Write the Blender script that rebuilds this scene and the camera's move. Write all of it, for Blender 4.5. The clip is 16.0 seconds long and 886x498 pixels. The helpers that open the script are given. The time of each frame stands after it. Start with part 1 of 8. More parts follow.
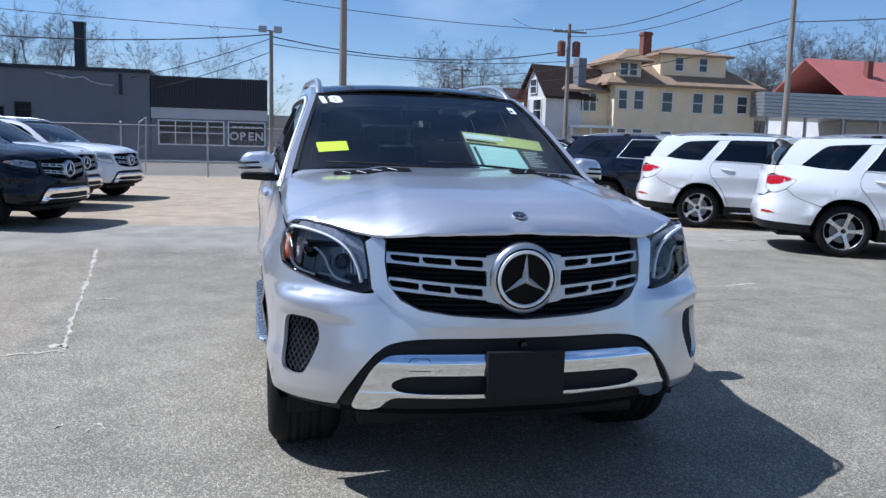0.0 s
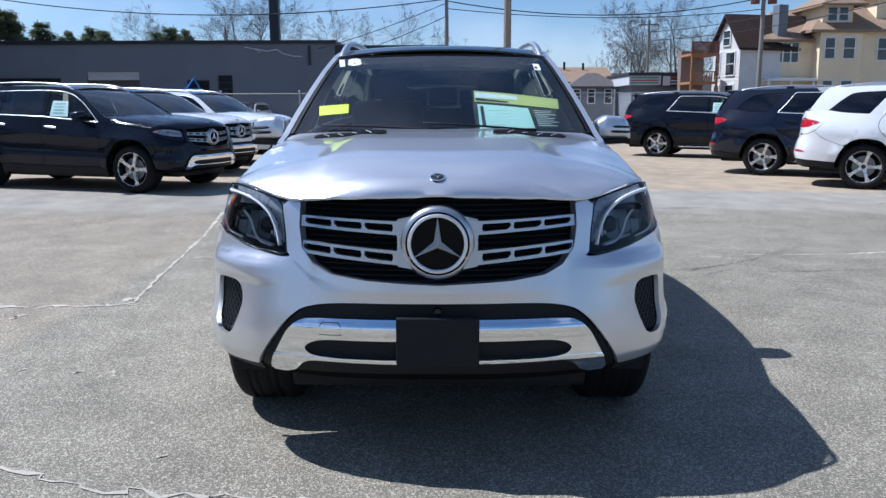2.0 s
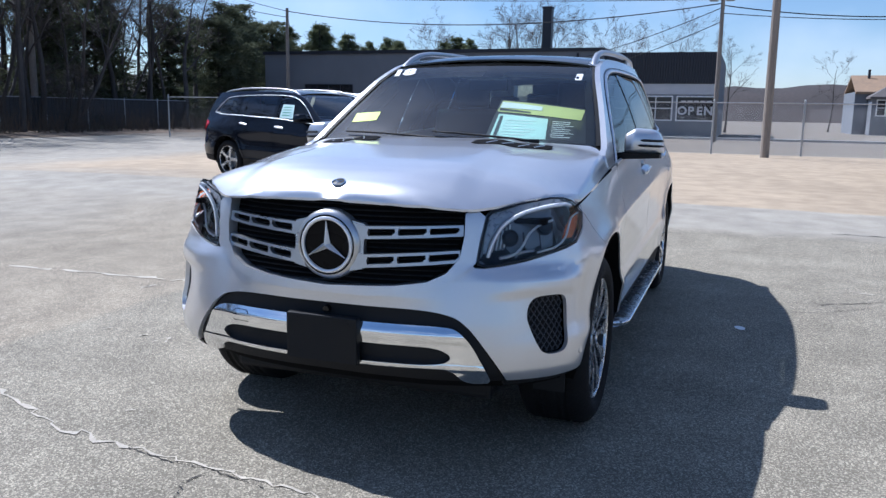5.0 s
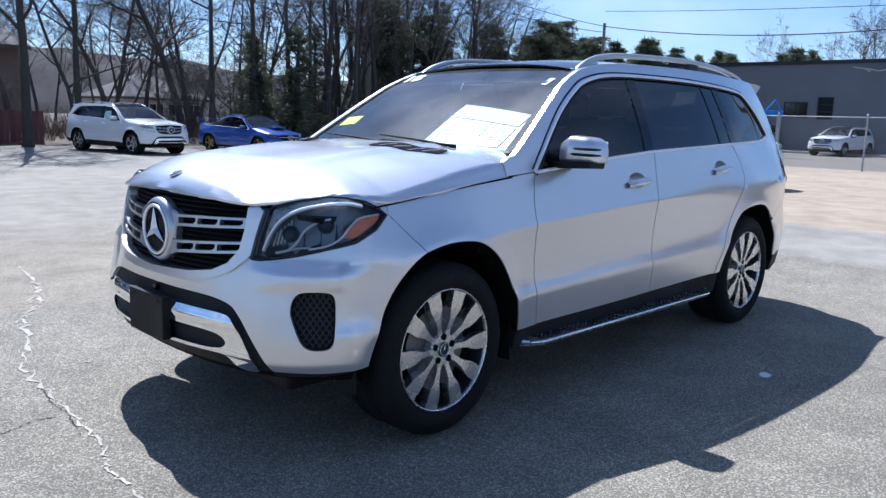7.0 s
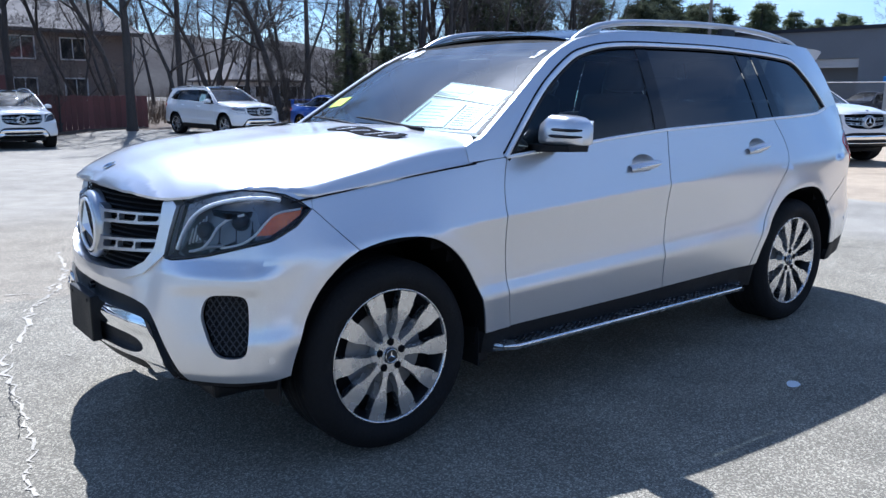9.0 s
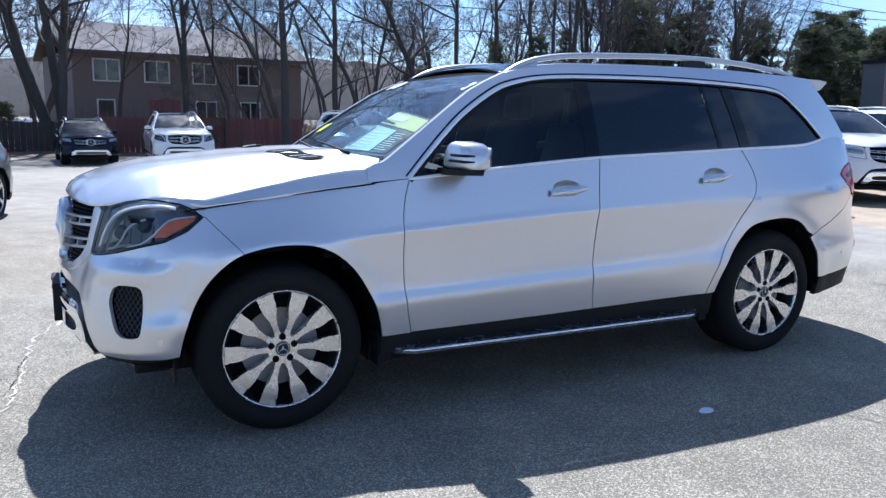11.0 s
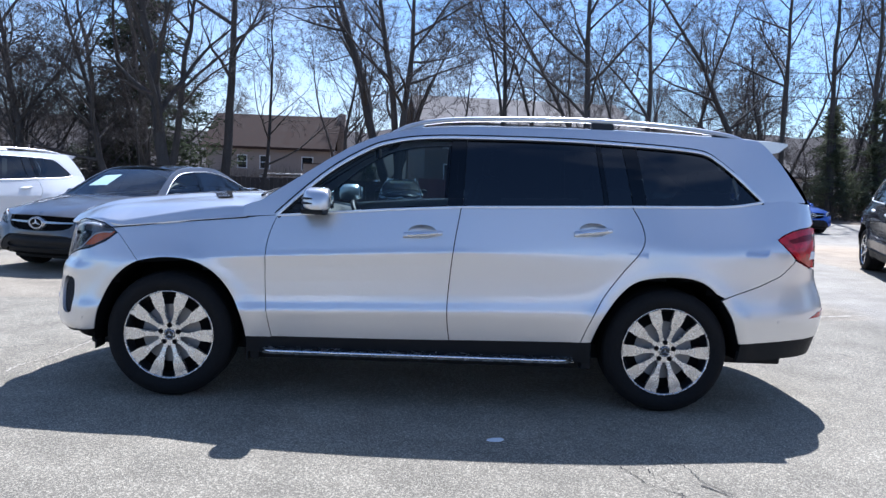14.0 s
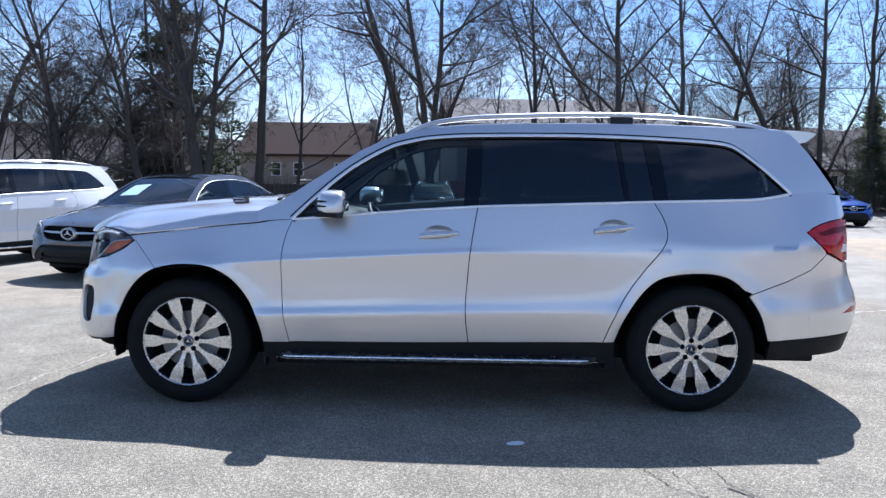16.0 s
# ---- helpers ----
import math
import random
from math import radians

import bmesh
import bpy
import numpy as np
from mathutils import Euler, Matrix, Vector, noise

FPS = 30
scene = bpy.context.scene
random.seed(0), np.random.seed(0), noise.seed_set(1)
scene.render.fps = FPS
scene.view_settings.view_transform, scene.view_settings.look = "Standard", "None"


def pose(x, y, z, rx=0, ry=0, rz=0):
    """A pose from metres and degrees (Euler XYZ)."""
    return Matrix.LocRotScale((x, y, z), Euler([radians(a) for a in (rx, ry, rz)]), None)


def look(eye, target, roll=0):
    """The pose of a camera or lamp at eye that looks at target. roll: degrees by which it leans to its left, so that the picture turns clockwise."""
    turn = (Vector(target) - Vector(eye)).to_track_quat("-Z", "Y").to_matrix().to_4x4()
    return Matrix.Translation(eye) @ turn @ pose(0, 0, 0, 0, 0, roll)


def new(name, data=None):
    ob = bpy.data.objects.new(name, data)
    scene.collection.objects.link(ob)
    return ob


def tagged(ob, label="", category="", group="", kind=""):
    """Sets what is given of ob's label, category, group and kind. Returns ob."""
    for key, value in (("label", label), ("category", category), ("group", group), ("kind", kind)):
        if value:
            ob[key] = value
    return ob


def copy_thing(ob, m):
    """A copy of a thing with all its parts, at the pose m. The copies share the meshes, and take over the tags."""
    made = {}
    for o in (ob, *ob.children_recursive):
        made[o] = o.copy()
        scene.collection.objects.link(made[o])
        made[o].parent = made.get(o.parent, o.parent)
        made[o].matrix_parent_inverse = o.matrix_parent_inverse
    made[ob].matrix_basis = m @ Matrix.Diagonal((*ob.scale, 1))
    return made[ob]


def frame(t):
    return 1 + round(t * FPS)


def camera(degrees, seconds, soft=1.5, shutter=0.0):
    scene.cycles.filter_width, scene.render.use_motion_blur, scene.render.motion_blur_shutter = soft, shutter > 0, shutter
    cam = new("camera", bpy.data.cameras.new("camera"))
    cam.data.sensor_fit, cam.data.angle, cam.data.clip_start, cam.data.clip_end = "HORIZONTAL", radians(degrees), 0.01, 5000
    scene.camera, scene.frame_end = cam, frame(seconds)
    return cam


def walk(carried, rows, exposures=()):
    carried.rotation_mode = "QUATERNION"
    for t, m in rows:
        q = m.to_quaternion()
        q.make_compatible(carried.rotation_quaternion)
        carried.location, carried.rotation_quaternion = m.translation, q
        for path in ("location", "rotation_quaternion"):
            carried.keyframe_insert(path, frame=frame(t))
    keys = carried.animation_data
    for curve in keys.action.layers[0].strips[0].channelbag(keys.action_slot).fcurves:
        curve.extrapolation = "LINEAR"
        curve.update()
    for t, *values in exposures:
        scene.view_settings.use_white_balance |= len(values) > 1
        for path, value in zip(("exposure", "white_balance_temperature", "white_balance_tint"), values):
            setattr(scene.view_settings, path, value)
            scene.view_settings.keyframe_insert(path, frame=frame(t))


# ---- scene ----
cam = camera(57.9, 16.0, soft=1.45)
PATH = [
    (0, (5.254, -1.007, 1.380), (0.4308, 0.1471, 0.7419), 1.48),
    (0.5, (5.265, -0.501, 1.356), (0.3371, 0.0848, 0.7446), 1.49),
    (1, (5.285, -0.099, 1.366), (0.3285, 0.0547, 0.7275), 1.48),
    (1.5, (5.311, 0.032, 1.377), (0.3650, 0.0091, 0.6466), 0.86),
    (2, (5.289, 0.037, 1.383), (0.3674, 0.0077, 0.5024), -0.15),
    (2.5, (5.265, 0.052, 1.393), (0.3638, 0.0329, 0.4065), -0.35),
    (3, (5.263, 0.058, 1.396), (0.3589, 0.0130, 0.4215), -0.26),
    (3.5, (5.226, 0.131, 1.389), (0.3189, -0.0828, 0.4516), -0.83),
    (3.7, (5.230, 0.245, 1.386), (0.3295, -0.1172, 0.4623), -0.72),
    (5.8, (4.847, 2.385, 1.410), (0.6136, -0.1466, 0.5900), 1.31),
    (6, (4.743, 2.596, 1.384), (0.6180, -0.1099, 0.5704), 1.25),
    (6.5, (4.399, 2.991, 1.379), (0.5357, -0.0796, 0.5721), 1.28),
    (7, (4.010, 3.258, 1.390), (0.4489, -0.1589, 0.5876), 1.69),
    (7.5, (3.646, 3.424, 1.414), (0.3769, -0.2695, 0.5961), 1.47),
    (8, (3.412, 3.402, 1.413), (0.2645, -0.3853, 0.5464), 1.22),
    (8.5, (3.326, 3.413, 1.419), (0.2228, -0.3950, 0.4869), 0.71),
    (8.7, (3.309, 3.413, 1.419), (0.2224, -0.4047, 0.4717), 0.53),
    (10.8, (2.629, 4.239, 1.418), (0.2706, -0.0905, 0.5852), 0.65),
    (11, (2.475, 4.392, 1.444), (0.2621, -0.0167, 0.6284), 0.83),
    (11.5, (2.050, 4.816, 1.444), (0.2099, 0.2264, 0.7034), 1.12),
    (12, (1.598, 5.103, 1.436), (0.1347, 0.3631, 0.8099), 1.15),
    (12.5, (1.130, 5.398, 1.422), (0.0226, 0.5506, 0.8919), 0.58),
    (13, (0.692, 5.574, 1.409), (-0.0204, 0.6504, 0.9082), 1.00),
    (13.5, (0.264, 5.722, 1.414), (-0.0442, 0.7530, 0.9519), 1.90),
    (14, (-0.060, 5.802, 1.429), (-0.1317, 0.8236, 0.9707), 2.19),
    (14.5, (-0.162, 5.799, 1.429), (-0.1226, 0.8209, 0.9668), 1.79),
    (15, (-0.170, 5.822, 1.428), (-0.0792, 0.8463, 0.9409), 0.72),
    (15.5, (-0.171, 5.806, 1.428), (-0.0403, 0.8303, 0.9539), 0.60),
    (16, (-0.174, 5.723, 1.411), (-0.0226, 0.7448, 0.9654), 0.68),
]
EXPOSURES = [(0.0, 0.22, 5300, 13), (3.7, 0.30, 5420, 13), (6.0, 0.44, 5360, 15), (8.5, 0.62, 5230, 13), (11.0, 0.76, 5300, 14), (16.0, 0.76, 5410, 15)]
walk(cam, [(t, look(eye, target, roll)) for t, eye, target, roll in PATH], EXPOSURES)

# world, sun
SUN_WAY = Vector((0.23, 0.70, -1.0)).normalized()
world = bpy.data.worlds.new("sky")
scene.world = world
world.use_nodes = True
sky = world.node_tree.nodes.new("ShaderNodeTexSky")
sky.sky_type = "NISHITA"
sky.sun_disc = False
sky.sun_elevation = math.asin(-SUN_WAY.z)
sky.sun_rotation = math.atan2(-SUN_WAY.x, -SUN_WAY.y)
sky.air_density, sky.dust_density, sky.ozone_density = 1.0, 0.1, 4.0
wt = world.node_tree
way = wt.nodes.new("ShaderNodeTexCoord")
stretch = wt.nodes.new("ShaderNodeMapping")
stretch.inputs["Scale"].default_value = (1.2, 2.2, 4.0)
veil = wt.nodes.new("ShaderNodeTexNoise")
veil.inputs["Scale"].default_value, veil.inputs["Detail"].default_value = 1.6, 6.0
thin = wt.nodes.new("ShaderNodeMapRange")
thin.inputs["From Min"].default_value, thin.inputs["From Max"].default_value, thin.inputs["To Max"].default_value = 0.48, 0.78, 0.45
cloud = wt.nodes.new("ShaderNodeMix")
cloud.data_type = "RGBA"
cloud.inputs["B"].default_value = (9.5, 9.8, 10.2, 1)
wt.links.new(way.outputs["Generated"], stretch.inputs[0])
wt.links.new(stretch.outputs[0], veil.inputs["Vector"])
wt.links.new(veil.outputs["Fac"], thin.inputs[0])
wt.links.new(thin.outputs[0], cloud.inputs["Factor"])
wt.links.new(sky.outputs[0], cloud.inputs["A"])
wt.links.new(cloud.outputs["Result"], wt.nodes["Background"].inputs[0])
wt.nodes["Background"].inputs[1].default_value = 0.085
sun = new("sun", bpy.data.lights.new("sun", "SUN"))
sun.data.energy, sun.data.angle, sun.data.color = 5.0, radians(0.5), (1.0, 0.95, 0.87)
sun.matrix_world = look(-SUN_WAY * 60, (0, 0, 0))


# ---- materials ----
def nodes_of(name):
    m = bpy.data.materials.new(name)
    m.use_nodes = True
    t = m.node_tree
    return m, t, t.nodes["Principled BSDF"], t.links.new


def ramp_mix(t, fac, a, b):
    n = t.nodes.new("ShaderNodeMix")
    n.data_type = "RGBA"
    n.inputs["A"].default_value, n.inputs["B"].default_value = (*a, 1), (*b, 1)
    t.links.new(fac, n.inputs["Factor"])
    return n.outputs["Result"]


def noise_of(t, scale, detail=3.0, lo=0.35, hi=0.65, where=None, stretch=None):
    if where is None:
        where = t.nodes.new("ShaderNodeTexCoord").outputs["Object"]
    if stretch:
        mp = t.nodes.new("ShaderNodeMapping")
        mp.inputs["Scale"].default_value = stretch
        t.links.new(where, mp.inputs[0])
        where = mp.outputs[0]
    n = t.nodes.new("ShaderNodeTexNoise")
    n.inputs["Scale"].default_value, n.inputs["Detail"].default_value = scale, detail
    t.links.new(where, n.inputs["Vector"])
    r = t.nodes.new("ShaderNodeMapRange")
    r.inputs["From Min"].default_value, r.inputs["From Max"].default_value = lo, hi
    t.links.new(n.outputs["Fac"], r.inputs[0])
    return r.outputs[0]


def mat(name, color, rough=0.6, metal=0.0, var=0.2, scale=4.0, fine=60.0, bump=0.15, stretch=None, coat=0.0, spec=0.5, rand=0.0):
    """A surface with a coarse and a fine variation of colour, roughness and relief."""
    m, t, p, link = nodes_of(name)
    dark, lite = [c * (1 - var) for c in color], [min(1, c * (1 + var * 0.6)) for c in color]
    a = noise_of(t, scale, 4.0, stretch=stretch)
    b = noise_of(t, fine, 2.0, stretch=stretch)
    add = t.nodes.new("ShaderNodeMath")
    add.operation = "MULTIPLY_ADD"
    add.inputs[1].default_value = 0.4
    link(b, add.inputs[0])
    half = t.nodes.new("ShaderNodeMath")
    half.operation = "MULTIPLY"
    half.inputs[1].default_value = 0.6
    link(a, half.inputs[0])
    link(half.outputs[0], add.inputs[2])
    col = ramp_mix(t, add.outputs[0], dark, lite)
    if rand:
        hsv = t.nodes.new("ShaderNodeHueSaturation")
        rnd = t.nodes.new("ShaderNodeMapRange")
        rnd.inputs["To Min"].default_value, rnd.inputs["To Max"].default_value = 1 - rand, 1 + rand
        link(t.nodes.new("ShaderNodeObjectInfo").outputs["Random"], rnd.inputs[0])
        link(rnd.outputs[0], hsv.inputs["Value"])
        link(col, hsv.inputs["Color"])
        col = hsv.outputs[0]
    link(col, p.inputs["Base Color"])
    rr = t.nodes.new("ShaderNodeMapRange")
    rr.inputs["To Min"].default_value, rr.inputs["To Max"].default_value = rough * 0.88, min(1, rough * 1.12)
    link(a, rr.inputs[0])
    link(rr.outputs[0], p.inputs["Roughness"])
    p.inputs["Metallic"].default_value = metal
    p.inputs["Specular IOR Level"].default_value = spec
    p.inputs["Coat Weight"].default_value = coat
    if bump:
        bp = t.nodes.new("ShaderNodeBump")
        bp.inputs["Strength"].default_value, bp.inputs["Distance"].default_value = bump, 0.004
        link(b, bp.inputs["Height"])
        link(bp.outputs[0], p.inputs["Normal"])
    return m


def paint(name, color, metal=0.0, rough=0.3, flake=0.0, coat=1.0, spec=0.5):
    """Clear-coated car paint with fine metallic flakes and a film of dust."""
    m, t, p, link = nodes_of(name)
    dust = noise_of(t, 2.2, 5.0, 0.35, 0.75)
    fine = noise_of(t, 900.0, 1.0, 0.3, 0.7)
    c = ramp_mix(t, fine, [v * (1 - flake) for v in color], [min(1, v * (1 + flake)) for v in color])
    link(c, p.inputs["Base Color"])
    p.inputs["Metallic"].default_value = metal
    p.inputs["Roughness"].default_value = rough
    p.inputs["Coat Weight"].default_value = coat
    p.inputs["Specular IOR Level"].default_value = spec
    cr = t.nodes.new("ShaderNodeMapRange")
    cr.inputs["To Min"].default_value, cr.inputs["To Max"].default_value = 0.05, 0.15
    link(dust, cr.inputs[0])
    link(cr.outputs[0], p.inputs["Coat Roughness"])
    return m


def glass(name, tint, ior=1.45, film=0.0):
    """A tinted pane: what is behind it shows through, the sky mirrors in it, and a thin film of dust catches the sun."""
    m = bpy.data.materials.new(name)
    m.use_nodes = True
    t = m.node_tree
    t.nodes.remove(t.nodes["Principled BSDF"])
    tr, gl, mx, fr = (t.nodes.new("ShaderNode" + k) for k in ("BsdfTransparent", "BsdfGlossy", "MixShader", "Fresnel"))
    tr.inputs[0].default_value = (*tint, 1)
    gl.inputs["Roughness"].default_value = 0.01
    fr.inputs[0].default_value = ior
    t.links.new(fr.outputs[0], mx.inputs[0])
    t.links.new(tr.outputs[0], mx.inputs[1])
    t.links.new(gl.outputs[0], mx.inputs[2])
    out = mx.outputs[0]
    if film:
        dull, soft, both, top = (t.nodes.new("ShaderNode" + k) for k in ("BsdfDiffuse", "BsdfGlossy", "MixShader", "MixShader"))
        dull.inputs[0].default_value = (0.75, 0.78, 0.80, 1)
        soft.inputs["Roughness"].default_value = 0.42
        both.inputs[0].default_value = 0.92
        t.links.new(dull.outputs[0], both.inputs[1])
        t.links.new(soft.outputs[0], both.inputs[2])
        amount = t.nodes.new("ShaderNodeMapRange")
        amount.inputs["To Min"].default_value, amount.inputs["To Max"].default_value = film * 0.7, film * 1.3
        t.links.new(noise_of(t, 3.0, 5.0), amount.inputs[0])
        t.links.new(amount.outputs[0], top.inputs[0])
        t.links.new(out, top.inputs[1])
        t.links.new(both.outputs[0], top.inputs[2])
        out = top.outputs[0]
    t.links.new(out, t.nodes["Material Output"].inputs[0])
    return m


def asphalt():
    """Worn car-park asphalt: stone chips, stains, and zones of older, browner and sandy surface."""
    m, t, p, link = nodes_of("asphalt")
    pos = t.nodes.new("ShaderNodeNewGeometry").outputs["Position"]
    sep = t.nodes.new("ShaderNodeSeparateXYZ")
    link(pos, sep.inputs[0])
    wob = noise_of(t, 0.9, 4.0, 0.0, 1.0, pos)
    big = noise_of(t, 0.25, 4.0, 0.3, 0.7, pos)
    mid = noise_of(t, 2.6, 6.0, 0.3, 0.72, pos)
    vor = t.nodes.new("ShaderNodeTexVoronoi")
    vor.inputs["Scale"].default_value = 160.0
    link(pos, vor.inputs["Vector"])
    chip = t.nodes.new("ShaderNodeSeparateColor")
    link(vor.outputs["Color"], chip.inputs[0])
    grit = noise_of(t, 210.0, 2.0, 0.3, 0.7, pos)

    def calc(op, a, b):
        n = t.nodes.new("ShaderNodeMath")
        n.operation = op
        for i, v in enumerate((a, b)):
            if isinstance(v, float):
                n.inputs[i].default_value = v
            else:
                link(v, n.inputs[i])
        return n.outputs[0]

    def band(axis, edge, soft, shake):
        """0 above the edge, 1 below it, with a wavering line."""
        off = calc("MULTIPLY", wob, shake)
        s = calc("ADD", sep.outputs[axis], off)
        r = t.nodes.new("ShaderNodeMapRange")
        r.inputs["From Min"].default_value, r.inputs["From Max"].default_value = edge + soft, edge - soft
        link(s, r.inputs[0])
        return r.outputs[0]

    def mix(fac, a, b):
        n = t.nodes.new("ShaderNodeMix")
        n.data_type = "RGBA"
        link(fac, n.inputs["Factor"])
        link(a, n.inputs["A"])
        link(b, n.inputs["B"])
        return n.outputs["Result"]

    speck = calc("POWER", chip.outputs[0], 2.8)
    base = ramp_mix(t, speck, (0.184, 0.164, 0.124), (0.565, 0.505, 0.388))
    old = ramp_mix(t, speck, (0.224, 0.191, 0.139), (0.59, 0.51, 0.385))
    pale = ramp_mix(t, grit, (0.295, 0.268, 0.218), (0.43, 0.39, 0.32))
    tan = ramp_mix(t, grit, (0.39, 0.305, 0.205), (0.48, 0.38, 0.265))
    west = band(1, -2.45, 0.04, 0.15)
    col = mix(west, base, old)
    col = mix(band(0, -4.5, 0.25, 0.5), col, pale)
    sand = calc("MULTIPLY", band(0, -6.75, 0.08, 0.25), calc("SUBTRACT", 1.0, band(0, -26.3, 0.1, 0.3)))
    sand = calc("MULTIPLY", sand, calc("SUBTRACT", 1.0, band(1, -12.0, 1.5, 3.0)))
    col = mix(sand, col, tan)
    dirt = ramp_mix(t, grit, (0.15, 0.128, 0.10), (0.27, 0.235, 0.19))
    col = mix(band(0, -26.6, 0.4, 0.6), col, dirt)
    south = band(1, -5.2, 1.2, 2.0)
    east = calc("SUBTRACT", 1.0, band(0, -6.0, 1.5, 3.0))
    col = mix(calc("MULTIPLY", calc("MULTIPLY", south, east), 0.7), col, pale)
    dust = t.nodes.new("ShaderNodeHueSaturation")
    val = t.nodes.new("ShaderNodeMapRange")
    val.inputs["To Min"].default_value, val.inputs["To Max"].default_value = 0.70, 1.22
    link(calc("ADD", calc("MULTIPLY", mid, 0.6), calc("MULTIPLY", big, 0.4)), val.inputs[0])
    link(val.outputs[0], dust.inputs["Value"])
    link(col, dust.inputs["Color"])
    link(dust.outputs[0], p.inputs["Base Color"])
    p.inputs["Roughness"].default_value = 0.86
    p.inputs["Specular IOR Level"].default_value = 0.35
    bp = t.nodes.new("ShaderNodeBump")
    bp.inputs["Strength"].default_value, bp.inputs["Distance"].default_value = 0.6, 0.004
    link(calc("ADD", vor.outputs["Distance"], grit), bp.inputs["Height"])
    link(bp.outputs[0], p.inputs["Normal"])
    return m


ASPHALT = asphalt()
CRACK_DARK = mat("open_dark_crack", (0.035, 0.032, 0.030), 0.95, var=0.3)
SEAL = mat("sandy_crack_filler", (0.53, 0.475, 0.385), 0.9, var=0.3, fine=90)
SILVER = paint("silver_paint", (0.70, 0.70, 0.712), 0.72, 0.32, 0.14)
WHITE_PAINT = paint("white_car_paint", (0.78, 0.78, 0.77), 0.0, 0.3)
BLACK_PAINT = paint("black_car_paint", (0.005, 0.007, 0.013), 0.0, 0.25, 0.0, 0.6, 0.03)
NAVY_PAINT = paint("navy_car_paint", (0.006, 0.009, 0.021), 0.0, 0.28, 0.0, 0.9, 0.1)
GREY_PAINT = paint("grey_car_paint", (0.105, 0.105, 0.108), 0.55, 0.33, 0.10, 1.0)
BLUE_PAINT = paint("blue_car_paint", (0.008, 0.066, 0.36), 0.25, 0.3)
SILVER_TRIM = mat("satin_silver_trim", (0.55, 0.56, 0.57), 0.32, 0.85, var=0.05, bump=0)
LOUVRE = mat("grey_grille_metal", (0.52, 0.53, 0.55), 0.30, 0.85, var=0.06, bump=0)
CHROME = mat("chrome", (0.86, 0.87, 0.88), 0.07, 1.0, var=0.03, bump=0)
MACHINED = mat("machined_alloy", (0.68, 0.68, 0.68), 0.26, 0.9, var=0.06, scale=20, fine=300, bump=0.05)
GUNMETAL = mat("dark_alloy_pocket", (0.018, 0.0185, 0.02), 0.45, 0.4, var=0.1, bump=0)
RUBBER = mat("tyre_rubber", (0.012, 0.012, 0.0125), 0.8, var=0.25, fine=80, bump=0.3, spec=0.2)
PLASTIC = mat("black_trim_plastic", (0.011, 0.0115, 0.0125), 0.6, var=0.2, fine=250, bump=0.2, spec=0.25)
GLOSS_BLACK = mat("gloss_black", (0.005, 0.005, 0.006), 0.12, var=0.1, bump=0, spec=0.45)
PILLAR = glass("black_pillar_glass", (0.012, 0.014, 0.017), 1.55)
BRIGHT = mat("bright_satin_chrome", (0.92, 0.925, 0.93), 0.36, 0.55, var=0.03, bump=0)
BRAKE = mat("brake_steel", (0.24, 0.235, 0.23), 0.5, 0.6, var=0.2, bump=0)
DARK = mat("dark_void", (0.005, 0.005, 0.0055), 0.9, var=0.1, bump=0, spec=0.1)
GLASS_FRONT = glass("windscreen_glass", (0.62, 0.81, 0.80), 1.72, 0.017)
GLASS_SIDE = glass("side_glass", (0.53, 0.65, 0.67), 1.55)
GLASS_DARK = glass("privacy_glass", (0.045, 0.062, 0.075), 1.78)
GLASS_REAR = glass("rear_screen_glass", (0.22, 0.25, 0.27), 1.5)
GLASS_CLEAR = glass("clear_lens", (0.90, 0.91, 0.92))
AMBER = mat("amber_reflector", (0.90, 0.20, 0.03), 0.15, var=0.15, scale=60, bump=0.1, coat=0.8)
RED_LENS = mat("red_lamp_lens", (0.50, 0.005, 0.014), 0.2, var=0.5, coat=0.6, scale=22, bump=0.1, spec=0.3)
RED_DEEP = mat("deep_red_lens", (0.16, 0.002, 0.004), 0.2, var=0.3, scale=30, bump=0, spec=0.3)
PEARL = mat("lamp_light_guide", (0.93, 0.94, 0.95), 0.2, var=0.05, bump=0, coat=0.5)
LEATHER = mat("grey_leather", (0.022, 0.022, 0.024), 0.5, var=0.2)
LEATHER_PALE = mat("pale_leather", (0.10, 0.095, 0.09), 0.5, var=0.15)
PAPER = mat("white_paper", (0.80, 0.82, 0.82), 0.7, var=0.05, bump=0)
PAPER_TEAL = mat("pale_green_paper", (0.60, 0.82, 0.78), 0.5, var=0.08, bump=0, coat=1.0)
INK = mat("dark_print", (0.02, 0.02, 0.025), 0.4, var=0.05, bump=0, coat=1.0)
LIME = mat("lime_sticker", (0.62, 0.80, 0.03), 0.5, var=0.06, bump=0)
YELLOW = mat("yellow_card", (0.62, 0.62, 0.22), 0.5, var=0.08, bump=0)
BARK = mat("grey_bark", (0.080, 0.071, 0.065), 0.9, var=0.45, scale=6, fine=40, bump=0.8, stretch=(1, 1, 0.25))
BARK_DARK = mat("dark_bark", (0.060, 0.054, 0.050), 0.9, var=0.4, scale=6, fine=40, bump=0.8, stretch=(1, 1, 0.25))
TWIG = mat("twig_bark", (0.078, 0.066, 0.059), 0.9, var=0.3, bump=0)


